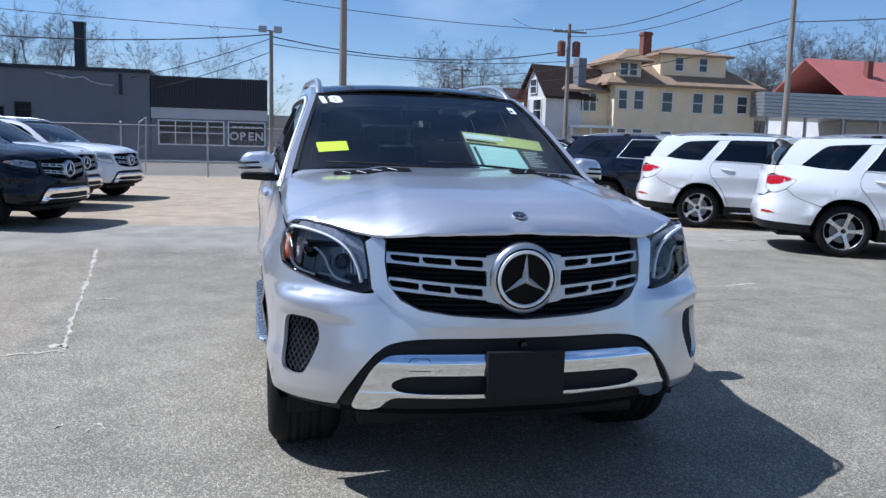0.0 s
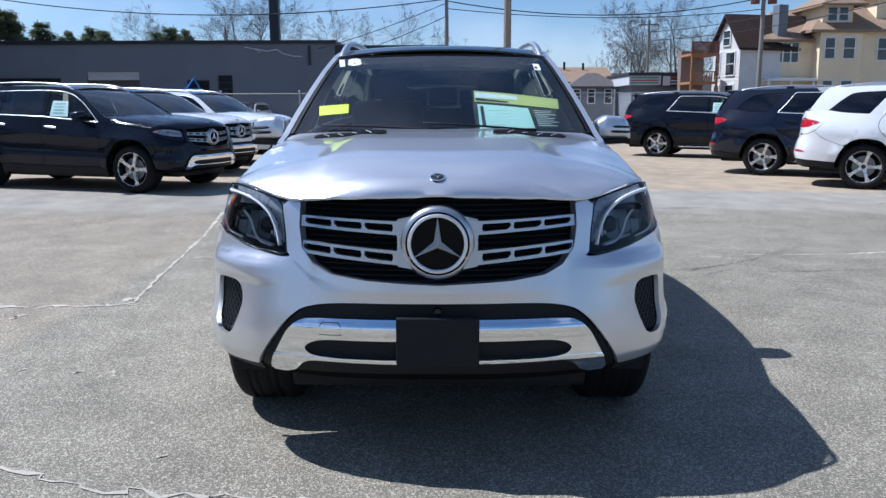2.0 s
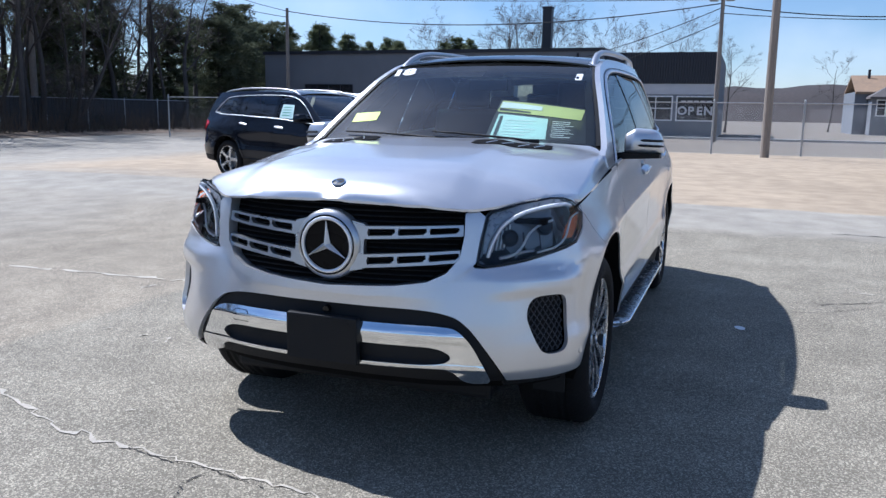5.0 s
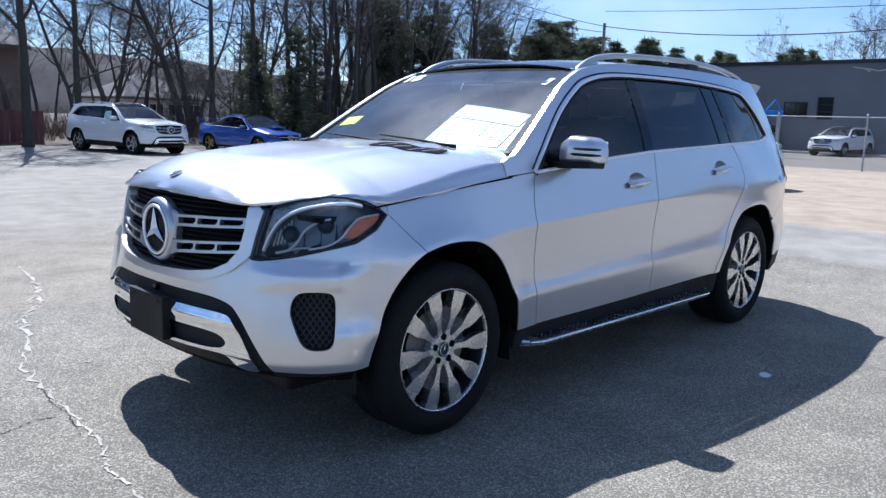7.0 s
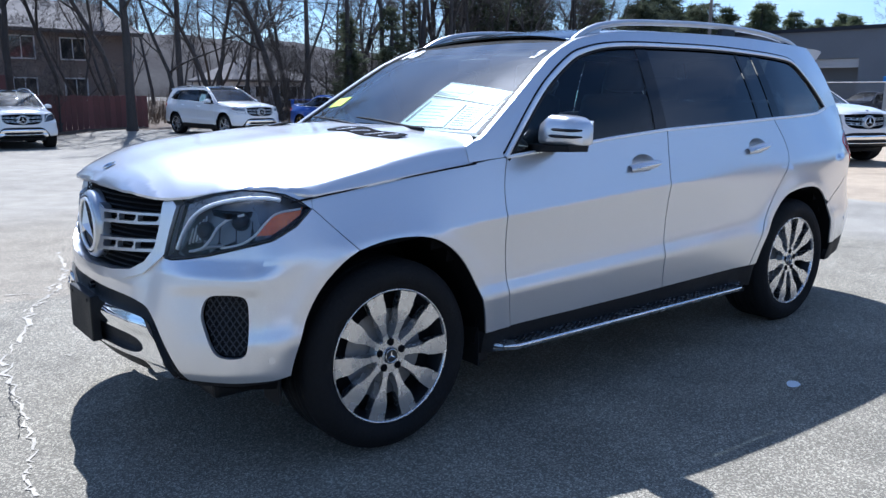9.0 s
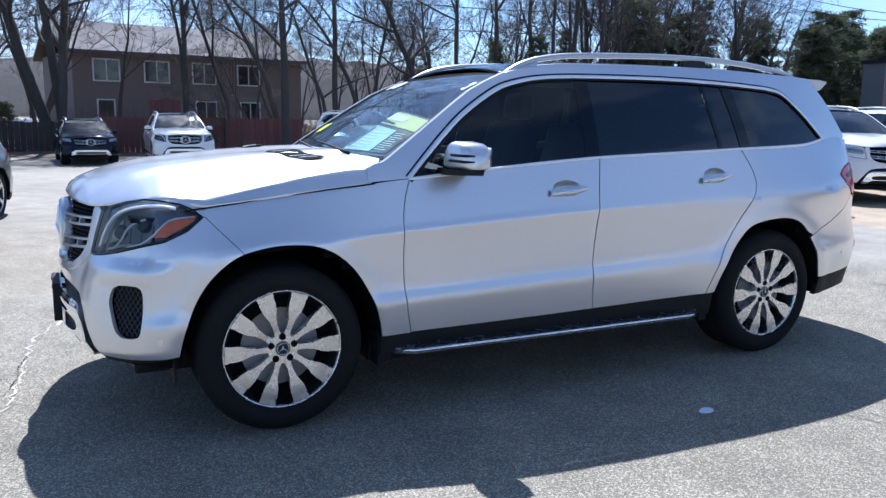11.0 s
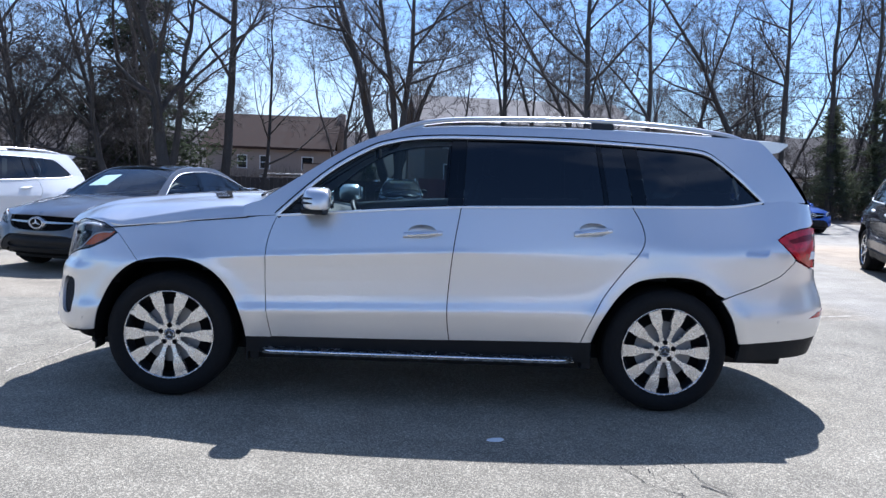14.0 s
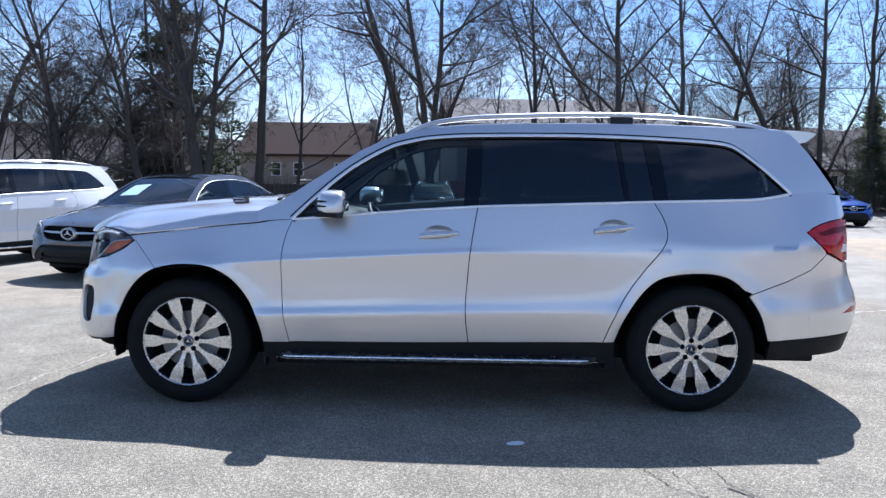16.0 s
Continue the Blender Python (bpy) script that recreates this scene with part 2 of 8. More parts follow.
def leafy(name, dark, lite):
    """Needles: matt, and letting a part of the light through."""
    m, t, p, link = nodes_of(name)
    t.nodes.remove(p)
    col = ramp_mix(t, noise_of(t, 1.3, 4.0), dark, lite)
    df, tl, mx = (t.nodes.new("ShaderNode" + k) for k in ("BsdfDiffuse", "BsdfTranslucent", "MixShader"))
    mx.inputs[0].default_value = 0.42
    link(col, df.inputs[0])
    link(col, tl.inputs[0])
    link(df.outputs[0], mx.inputs[1])
    link(tl.outputs[0], mx.inputs[2])
    link(mx.outputs[0], t.nodes["Material Output"].inputs[0])
    return m


NEEDLES = leafy("pine_needles", (0.078, 0.092, 0.056), (0.165, 0.178, 0.115))
NEEDLES_PALE = leafy("distant_pine_needles", (0.095, 0.115, 0.060), (0.185, 0.205, 0.120))
NEEDLES_DARK = leafy("spruce_needles", (0.034, 0.045, 0.028), (0.082, 0.098, 0.060))
BEZEL = mat("lamp_bezel", (0.17, 0.175, 0.185), 0.28, 0.6, var=0.1, bump=0)
FROST = mat("frosted_lamp_panel", (0.40, 0.42, 0.45), 0.3, 0.4, var=0.15, scale=60, bump=0.2)
SATIN_BLACK = mat("satin_black_mesh", (0.05, 0.051, 0.054), 0.35, 0.4, var=0.1, bump=0)
POOL_BLUE = mat("pool_cover", (0.10, 0.25, 0.55), 0.5, var=0.3, bump=0.2)
GOLD = mat("gold_alloy", (0.42, 0.29, 0.10), 0.35, 0.7, var=0.1, bump=0)
DISC = mat("black_badge_disc", (0.004, 0.004, 0.005), 0.3, var=0.1, bump=0, spec=0.12)
BRUSH = mat("dry_brush", (0.125, 0.095, 0.068), 0.9, var=0.4, bump=0)
LEAF_LITTER = mat("leaf_litter", (0.17, 0.125, 0.085), 0.95, var=0.5, scale=3, fine=25, bump=0.8)
GREY_WALL = mat("grey_painted_block", (0.175, 0.190, 0.212), 0.85, var=0.12, scale=0.6, fine=14)
DARK_METAL = mat("dark_blue_metal_cladding", (0.022, 0.025, 0.034), 0.5, var=0.2, scale=1)
PALE_WALL = mat("pale_grey_band", (0.55, 0.55, 0.56), 0.8, var=0.1, scale=1)
GALV = mat("galvanised_steel", (0.42, 0.43, 0.44), 0.45, 0.7, var=0.2, scale=10)
POLE_WOOD = mat("weathered_pole_wood", (0.27, 0.235, 0.20), 0.9, var=0.3, scale=5, fine=40, stretch=(1, 1, 0.1))
WIRE = mat("black_cable", (0.015, 0.015, 0.017), 0.7, var=0.1, bump=0)
WINDOW = mat("dark_window_pane", (0.02, 0.024, 0.03), 0.06, var=0.3, scale=0.7, bump=0, spec=0.8)
WHITE_TRIM = mat("white_trim_paint", (0.76, 0.76, 0.74), 0.6, var=0.1, scale=3)
CREAM = mat("cream_yellow_siding", (0.86, 0.71, 0.47), 0.75, var=0.1, scale=0.8, fine=12)
SIDING = mat("white_grey_siding", (0.68, 0.66, 0.62), 0.75, var=0.12, scale=0.8, fine=12)
TAUPE = mat("taupe_siding", (0.235, 0.19, 0.165), 0.8, var=0.12, scale=0.8, fine=12)
BEIGE = mat("beige_siding", (0.34, 0.28, 0.235), 0.8, var=0.12, scale=0.8, fine=12)
SHINGLE = mat("brown_shingles", (0.30, 0.205, 0.13), 0.9, var=0.25, scale=2, fine=14)
FENCE_SLAT = mat("weathered_dark_slats", (0.055, 0.055, 0.058), 0.85, var=0.3, scale=3, fine=20)
SHINGLE_DARK = mat("dull_brown_shingles", (0.056, 0.038, 0.031), 0.95, var=0.2, scale=2, fine=14, bump=0.2, spec=0.12)
SHINGLE_GREY = mat("grey_shingles", (0.135, 0.122, 0.115), 0.9, var=0.2, scale=2, fine=14)
RED_ROOF = mat("red_metal_roof", (0.42, 0.14, 0.11), 0.5, var=0.15, scale=1)
BRICK_RED = mat("red_brick", (0.20, 0.075, 0.055), 0.9, var=0.3, scale=4)
RED_FENCE = mat("dark_red_fence", (0.145, 0.058, 0.052), 0.8, var=0.25, scale=2, rand=0.2)
BROWN_FENCE = mat("dark_brown_fence", (0.045, 0.036, 0.032), 0.85, var=0.25, scale=2, rand=0.2)
HILL = mat("bare_wooded_hill", (0.052, 0.043, 0.040), 1.0, var=0.4, scale=0.12, fine=1.2, bump=0)
CONCRETE = mat("concrete", (0.40, 0.39, 0.37), 0.85, var=0.15, scale=2)
BLUE_TARP = mat("bright_blue_panel", (0.03, 0.22, 0.62), 0.5, var=0.15)
STRIPE_GREEN = mat("green_stripe", (0.03, 0.30, 0.16), 0.5, var=0.1, bump=0)
STRIPE_RED = mat("red_stripe", (0.55, 0.06, 0.05), 0.5, var=0.1, bump=0)
WOOD_ORANGE = mat("orange_brown_wood", (0.36, 0.17, 0.075), 0.8, var=0.2)


# ---- building blocks ----
def thing(name, label, category, m=None, group="", kind=""):
    e = new(name)
    e.empty_display_size = 0.2
    if m is not None:
        e.matrix_basis = m
    return tagged(e, label, category, group, kind)


def link_mesh(name, bm, material, parent=None, label="", smooth=False):
    me = bpy.data.meshes.new(name)
    bm.to_mesh(me)
    bm.free()
    if smooth:
        me.shade_smooth()
    for x in material if isinstance(material, (list, tuple)) else (material,):
        me.materials.append(x)
    ob = new(name, me)
    ob.parent = parent
    return tagged(ob, label)


def part(name, bm, material, parent, label="", smooth=False):
    return link_mesh(name, bm, material, parent, label, smooth)


def again(ob, parent, m=None):
    """The same piece once more, on the same mesh."""
    o = ob.copy()
    scene.collection.objects.link(o)
    o.parent = parent
    if m is not None:
        o.matrix_basis = m
    return o


def box(bm, lo, hi, bevel=0.0, m=None):
    made = bmesh.ops.create_cube(bm, size=1.0)["verts"]
    for v in made:
        v.co = Vector([(lo[i] + hi[i]) / 2 + v.co[i] * (hi[i] - lo[i]) for i in range(3)])
    if bevel:
        edges = list({e for v in made for e in v.link_edges})
        got = bmesh.ops.bevel(bm, geom=edges, offset=bevel, segments=2, profile=0.6, affect="EDGES")
        made = list({v for f in got["faces"] for v in f.verts} | {v for v in made if v.is_valid})
    if m is not None:
        bmesh.ops.transform(bm, matrix=m, verts=made)
    return made


def tube(bm, pts, rads, n=8, caps=True, flat=1.0):
    """A round (or flattened) tapering tube along points."""
    pts = [Vector(p) for p in pts]
    rads = rads if isinstance(rads, (list, tuple)) else [rads] * len(pts)
    rings, ref = [], None
    for i, p in enumerate(pts):
        d = (pts[min(i + 1, len(pts) - 1)] - pts[max(i - 1, 0)]).normalized()
        if ref is None:
            ref = d.cross(Vector((0, 0, 1)))
            if ref.length < 0.05:
                ref = d.cross(Vector((0, 1, 0)))
        ref = (ref - d * ref.dot(d)).normalized()
        oth = d.cross(ref)
        rings.append([bm.verts.new(p + rads[i] * (math.cos(2 * math.pi * k / n) * ref + flat * math.sin(2 * math.pi * k / n) * oth)) for k in range(n)])
    for a, b in zip(rings, rings[1:]):
        for k in range(n):
            bm.faces.new((a[k], a[(k + 1) % n], b[(k + 1) % n], b[k]))
    if caps:
        bm.faces.new(rings[0][::-1])
        bm.faces.new(rings[-1])


def lathe(bm, profile, n=32, m=None, closed=False):
    """Turns (radius, height) points round the y axis."""
    rings = []
    for r, h in profile:
        rings.append([bm.verts.new((r * math.cos(2 * math.pi * k / n), h, r * math.sin(2 * math.pi * k / n))) for k in range(n)])
    pairs = list(zip(rings, rings[1:])) + ([(rings[-1], rings[0])] if closed else [])
    for a, b in pairs:
        for k in range(n):
            bm.faces.new((a[k], b[k], b[(k + 1) % n], a[(k + 1) % n]))
    made = [v for r in rings for v in r]
    if m is not None:
        bmesh.ops.transform(bm, matrix=m, verts=made)
    return rings


def slab(bm, outline, depth, place):
    """An extruded flat outline: place(u, v, d) gives the point at depth d."""
    a = [bm.verts.new(place(u, v, 0.0)) for u, v in outline]
    b = [bm.verts.new(place(u, v, depth)) for u, v in outline]
    bm.faces.new(a)
    bm.faces.new(b[::-1])
    for i in range(len(a)):
        j = (i + 1) % len(a)
        bm.faces.new((a[j], a[i], b[i], b[j]))


def spline(pts, n=8, closed=False):
    """A smooth curve through points (Catmull-Rom), of any dimension."""
    p = [np.array(q, float) for q in pts]
    out = []
    count = len(p) if closed else len(p) - 1
    for i in range(count):
        a = p[i - 1] if (i > 0 or closed) else 2 * p[0] - p[1]
        b, c = p[i], p[(i + 1) % len(p)]
        d = p[(i + 2) % len(p)] if (i + 2 < len(p) or closed) else 2 * p[-1] - p[-2]
        for k in range(n):
            s = k / n
            out.append(0.5 * (2 * b + (c - a) * s + (2 * a - 5 * b + 4 * c - d) * s * s + (3 * b - a - 3 * c + d) * s**3))
    if not closed:
        out.append(p[-1])
    return [tuple(float(v) for v in q) for q in out]


# ---- the ground ----
def ease(v, a, b):
    k = min(1.0, max(0.0, (v - a) / (b - a)))
    return k * k * (3 - 2 * k)


def swell(x, y):
    """The lot rises a little beyond the silver car and falls away again."""
    return 0.145 * (1 - 0.5 * ease(y, 1.5, 5.0)) * ease(x, -2.7, -6.8) * ease(x, -25.0, -14.0) * ease(y, -17.0, -10.0) - 0.19 * ease(x, 5.6, 8.2) * ease(y, -17.0, -11.0) - 0.18 * ease(x, -6.0, -3.2) * ease(x, 8.0, 5.0) * ease(y, -15.0, -21.0) * ease(y, -31.0, -28.0)


bm = bmesh.new()
xs = [-400, -200, -100, -60, -40, -30] + [-26 + 0.5 * i for i in range(50)] + [0, 2, 4, 4.5, 5, 5.6, 6.1, 6.6, 7.1, 7.6, 8.2, 10, 14, 20, 50, 100, 200, 400]
ys = [-400, -200, -100, -60, -40, -31, -30, -29, -28, -25, -23, -21, -19.5] + [-18 + 0.7 * i for i in range(24)] + [0, 3, 6, 10, 15, 20, 30, 50, 100, 200, 400]
sheet = [[bm.verts.new((x, y, swell(x, y))) for y in ys] for x in xs]
for ra, rb in zip(sheet, sheet[1:]):
    for i in range(len(ys) - 1):
        bm.faces.new((ra[i], rb[i], rb[i + 1], ra[i + 1]))
tagged(link_mesh("ground", bm, ASPHALT, smooth=True), "worn grey asphalt car park with sandy patches", "ground", kind="structure")

rng = random.Random(7)


def crack(pts, width, label, steps=5, material=None, zigzag=1.0):
    """A ragged seam on the asphalt: pale filler, or an open dark crack."""
    bm = bmesh.new()
    r = random.Random(len(pts) * 31 + steps)
    line = []
    for (x0, y0), (x1, y1) in zip(pts, pts[1:]):
        for k in range(steps * 2):
            s = k / (steps * 2)
            line.append((x0 + (x1 - x0) * s + r.gauss(0, width * 0.45 * zigzag), y0 + (y1 - y0) * s + r.gauss(0, width * 0.45 * zigzag)))
    line.append(pts[-1])
    rows = []
    for i, (x, y) in enumerate(line):
        a, b = line[max(i - 1, 0)], line[min(i + 1, len(line) - 1)]
        d = Vector((b[0] - a[0], b[1] - a[1], 0)).normalized()
        nrm = Vector((-d.y, d.x, 0)) * width * (0.16 + 0.80 * r.random() ** 1.6)
        c = Vector((x, y, 0.004 + swell(x, y)))
        rows.append((bm.verts.new(c + nrm), bm.verts.new(c - nrm)))
    for a, b in zip(rows, rows[1:]):
        if r.random() > 0.07:
            bm.faces.new((a[1], b[1], b[0], a[0]))
    tagged(link_mesh("crack", bm, material or SEAL), label, "crack", kind="structure")


crack([(-4.8, -2.80), (-3.4, -2.62), (-1.8, -2.42), (-0.25, -2.22)], 0.030, "pale seam along the asphalt patch", 12, None, 0.45)
crack([(-0.22, -2.22), (-0.16, -2.6), (-0.13, -3.2), (-0.05, -4.5)], 0.042, "pale seam along the asphalt patch", 6)
crack([(1.6, -4.2), (1.75, -3.4), (1.89, -2.91), (2.04, -2.58), (2.21, -2.31), (2.35, -1.79), (2.52, -1.34), (2.62, -0.81)], 0.021, "ragged sand-filled crack in the asphalt", 5, None, 1.9)
crack([(2.62, -0.81), (2.65, -0.37), (2.70, 0.06), (2.77, 0.29), (2.79, 0.56), (2.95, 1.3)], 0.011, "narrow sand-filled crack in the asphalt", 6, None, 2.2)
crack([(1.90, -2.93), (1.98, -2.86), (2.02, -2.72), (1.96, -2.64)], 0.017, "crumbled loop at the crack's end", 4, None, 1.6)
crack([(2.05, -2.42), (2.16, -2.38), (2.28, -2.22)], 0.012, "side branch of a sandy crack", 4, None, 1.8)
crack([(2.62, -0.83), (2.66, -0.60), (2.66, -0.38), (2.72, -0.10)], 0.005, "open dark crack in the asphalt", 7, CRACK_DARK, 2.0)
crack([(3.25, -0.15), (2.96, -0.34), (2.80, -0.41), (2.65, -0.37)], 0.006, "fine dark crack in the asphalt", 7, CRACK_DARK, 1.6)
crack([(2.04, -2.60), (2.2, -2.75), (2.4, -2.78)], 0.016, "crumbled spot beside a crack", 4, None, 1.8)
crack([(-0.40, -2.27), (-0.30, -2.25), (-0.21, -2.23)], 0.075, "crumbled corner of the asphalt patch", 2)
for pts in ([(-0.98, 1.78), (-1.07, 1.94), (-1.12, 2.1), (-1.23, 2.21), (-1.29, 2.29), (-1.42, 2.45)], [(-1.32, 1.72), (-1.4, 1.9), (-1.4, 2.04), (-1.46, 2.15), (-1.51, 2.26), (-1.6, 2.5)], [(-1.12, 1.75), (-1.16, 1.88), (-1.2, 2.0)], [(-1.22, 2.04), (-1.25, 2.17), (-1.26, 2.24), (-1.20, 2.42)], [(-1.88, 1.95), (-2.0, 2.13), (-2.04, 2.24), (-2.2, 2.5)]):
    crack(pts, 0.0045, "fine dark crack in the asphalt", 6, CRACK_DARK, 2.2)
for pts in ([(-3.6, -1.0), (-4.4, 0.6), (-4.7, 2.4), (-4.2, 4.5)], [(-1.39, 2.11), (-1.84, 2.78), (-2.6, 3.6)], [(-1.32, 2.74), (-1.4, 3.78), (-1.3, 5.2)]):
    crack(pts, 0.007, "hairline crack in the asphalt", 7, CRACK_DARK, 2.0)
crack([(-4.99, 2.5), (-5.1, 3.91), (-5.49, 5.26), (-5.6, 6.8)], 0.03, "dark joint along the older asphalt", 9, CRACK_DARK, 0.8)
# pale scuffs and worn marks
for pts, wide in (([(-2.11, 3.19), (-2.11, 3.55)], 0.028), ([(-2.13, 3.79), (-2.23, 4.23)], 0.035), ([(-5.19, 4.73), (-5.21, 4.94)], 0.05), ([(-5.62, 5.85), (-5.51, 6.2)], 0.06), ([(-2.12, 2.8), (-2.1, 2.99)], 0.018), ([(-2.02, 2.38), (-1.96, 2.55)], 0.018),
                  ([(1.38, -1.78), (1.21, -1.75), (1.32, -1.69)], 0.014), ([(1.26, -1.94), (1.23, -1.9)], 0.014), ([(1.23, -2.25), (1.19, -2.22)], 0.012), ([(2.29, -1.13), (2.27, -1.09)], 0.010), ([(0.17, -2.87), (0.06, -2.82)], 0.03), ([(-2.0, -2.32), (-2.01, -2.18)], 0.03)):
    crack(pts, wide, "pale worn scuff on the asphalt", 4, None, 1.2)
# thin pale slab standing in for a bright spot in the car's shadow
bm = bmesh.new()
slab(bm, spline([(0.050, 0.010), (0.030, 0.034), (-0.02, 0.032), (-0.048, -0.002), (-0.030, -0.030), (0.015, -0.022)], 4, closed=True), 0.002, lambda u, v, d: (-0.446 + u, 1.548 + v, 0.003 + d))
tagged(link_mesh("paper_scrap", bm, PAPER), "small bright spot on the asphalt in the car's shadow", "litter")


# ---- buildings ----
def window_set(parent, place, u0, u1, v0, v1, bars=(1, 1), frame=0.07, trim=None):
    """A window: a white frame with its bars, and panes set back in it. place(u, v, d) is the wall, d outwards."""
    trim = trim or WHITE_TRIM
    bm = bmesh.new()
    w = frame

    def bar(a0, a1, b0, b1, d0=0.0, d1=0.05):
        slab(bm, [(a0, b0), (a1, b0), (a1, b1), (a0, b1)], 1.0, lambda u, v, d: place(u, v, d0 + (d1 - d0) * (1 - d)))

    bar(u0 - w, u1 + w, v1, v1 + w)
    bar(u0 - w, u1 + w, v0 - w, v0, 0, 0.08)
    bar(u0 - w, u0, v0, v1)
    bar(u1, u1 + w, v0, v1)
    nu, nv = bars
    win = part("window", bm, trim, parent)
    for i in range(1, nu):
        u = u0 + (u1 - u0) * i / nu
        bm = bmesh.new()
        bar(u - w / 3, u + w / 3, v0, v1, 0, 0.04)
        part("glazing_bar", bm, trim, win)
    for i in range(1, nv):
        v = v0 + (v1 - v0) * i / nv
        bm = bmesh.new()
        bar(u0, u1, v - w / 3, v + w / 3, 0, 0.037)
        part("glazing_bar", bm, trim, win)
    for i in range(nu):
        for j in range(nv):
            bm = bmesh.new()
            a0, a1 = u0 + (u1 - u0) * i / nu, u0 + (u1 - u0) * (i + 1) / nu
            b0, b1 = v0 + (v1 - v0) * j / nv, v0 + (v1 - v0) * (j + 1) / nv
            slab(bm, [(a0, b0), (a1, b0), (a1, b1), (a0, b1)], 1.0, lambda u, v, d: place(u, v, 0.012 * (1 - d)))
            part("pane", bm, WINDOW, win)
    return win


def face_x(x, sign=1.0, y0=0.0):
    return lambda u, v, d: (x + sign * d, y0 + u, v)


def face_y(y, sign=1.0, x0=0.0):
    return lambda u, v, d: (x0 + u, y + sign * d, v)


def siding(parent, place, u0, u1, v0, v1, material, board=0.28):
    """Courses of lapped boards along a wall, joined."""
    bm = bmesh.new()
    v = v0
    while v < v1:
        top = min(v + board, v1)
        a = [bm.verts.new(place(u, h, d)) for u, h, d in ((u0, v, 0.03), (u1, v, 0.03), (u1, top, 0.006), (u0, top, 0.006), (u0, v, 0.0), (u1, v, 0.0))]
        bm.faces.new(a[:4])
        bm.faces.new((a[4], a[5], a[1], a[0]))
        v = top
    ob = part("siding", bm, material, parent)
    return tagged(ob, kind="stuff")


def prism_roof(bm, x0, x1, y0, y1, z, rise, along="y", over=0.4, thick=0.18, hip=0.0):
    """A pitched roof, its ridge along x or y, with hipped ends where hip is given."""
    x0, x1, y0, y1 = x0 - over, x1 + over, y0 - over, y1 + over
    if along == "y":
        a, b, c, d = (x0, y0), (x1, y0), (x1, y1), (x0, y1)
        r0, r1 = ((x0 + x1) / 2, y0 + hip), ((x0 + x1) / 2, y1 - hip)
    else:
        a, b, c, d = (x0, y1), (x0, y0), (x1, y0), (x1, y1)
        r0, r1 = (x0 + hip, (y0 + y1) / 2), (x1 - hip, (y0 + y1) / 2)
    v = [[bm.verts.new((*p, z + dz)) for p in (a, b, c, d)] + [bm.verts.new((*p, z + rise + dz)) for p in (r0, r1)] for dz in (0.0, -thick)]
    for w in v:
        for f in ((0, 1, 4), (1, 2, 5, 4), (2, 3, 5), (3, 0, 4, 5)):
            if hip or len(f) == 4:
                bm.faces.new([w[i] for i in f])
    rim = ((0, 1), (1, 2), (2, 3), (3, 0)) if hip else ((1, 2), (3, 0), (0, 4), (4, 1), (2, 5), (5, 3))
    for i, j in rim:
        bm.faces.new((v[0][i], v[0][j], v[1][j], v[1][i]))


# grey workshop with its storefront
shop = thing("workshop_building", "long low grey block workshop with dark flat roof edge", "building", pose(-46, 0, 0))
for lo, hi in (((-18, -31.3, 0), (0, -22.602, 5.2)), ((-18, -22.6, 3.552), (0, -19.3, 5.2)), ((-18, -19.298, 0), (0, -6.95, 5.2)), ((-18, -22.6, 0), (-1.2, -19.3, 3.55))):
    bm = bmesh.new()
    box(bm, lo, hi)
    part("wall", bm, GREY_WALL, shop, "painted grey block wall")
bm = bmesh.new()
box(bm, (-18.1, -31.4, 5.2), (0.12, -6.9, 5.42))
part("roof", bm, DARK_METAL, shop, "dark metal roof edge")
bm = bmesh.new()
box(bm, (-0.25, -22.6, 3.02), (-0.15, -19.3, 3.55))
for k in range(3):
    box(bm, (-0.16, -22.6, 3.05 + k * 0.17), (-0.12, -19.3, 3.17 + k * 0.17), 0.01)
part("shutter", bm, PALE_WALL, shop, "half raised pale roller shutter")
window_set(shop, face_x(0.0), -14.3, -13.5, 2.05, 3.25, (1, 3), 0.05, DARK_METAL)
window_set(shop, face_x(0.0), -16.25, -14.95, 2.15, 2.95, (2, 1), 0.05, DARK_METAL)
window_set(shop, face_x(0.0), -28.0, -24.3, 2.1, 3.1, (4, 1), 0.05, DARK_METAL)
bm = bmesh.new()
box(bm, (0.0, -8.65, 3.9), (0.12, -8.5, 5.1))
part("downpipe", bm, DARK_METAL, shop)
bm = bmesh.new()
tube(bm, [(0.05, -11.9, 4.9), (0.1, -11.2, 4.75), (0.1, -10.6, 4.85), (0.15, -10.2, 4.6), (0.12, -9.6, 4.45), (0.1, -9.0, 4.42)], 0.04, 6)
tube(bm, [(0.05, -12.6, 5.0), (0.1, -12.0, 4.9), (0.2, -11.6, 4.7)], 0.03, 6)
part("conduit", bm, PALE_WALL, shop, "bent pale service cable")
bm = bmesh.new()
box(bm, (-3.4, -11.6, 5.3), (-2.8, -11.0, 8.3), 0.02)
box(bm, (-3.45, -11.65, 8.2), (-2.75, -10.95, 8.34), 0.02)
part("chimney", bm, DARK_METAL, shop, "tall dark square smokestack")
store = thing("storefront_building", "storefront with dark metal fascia, pale band and strip windows", "building", pose(-46, 0, 0))
bm = bmesh.new()
box(bm, (-14, -6.9, 0), (0, -0.1, 5.05))
part("wall", bm, GREY_WALL, store)
fascia = None
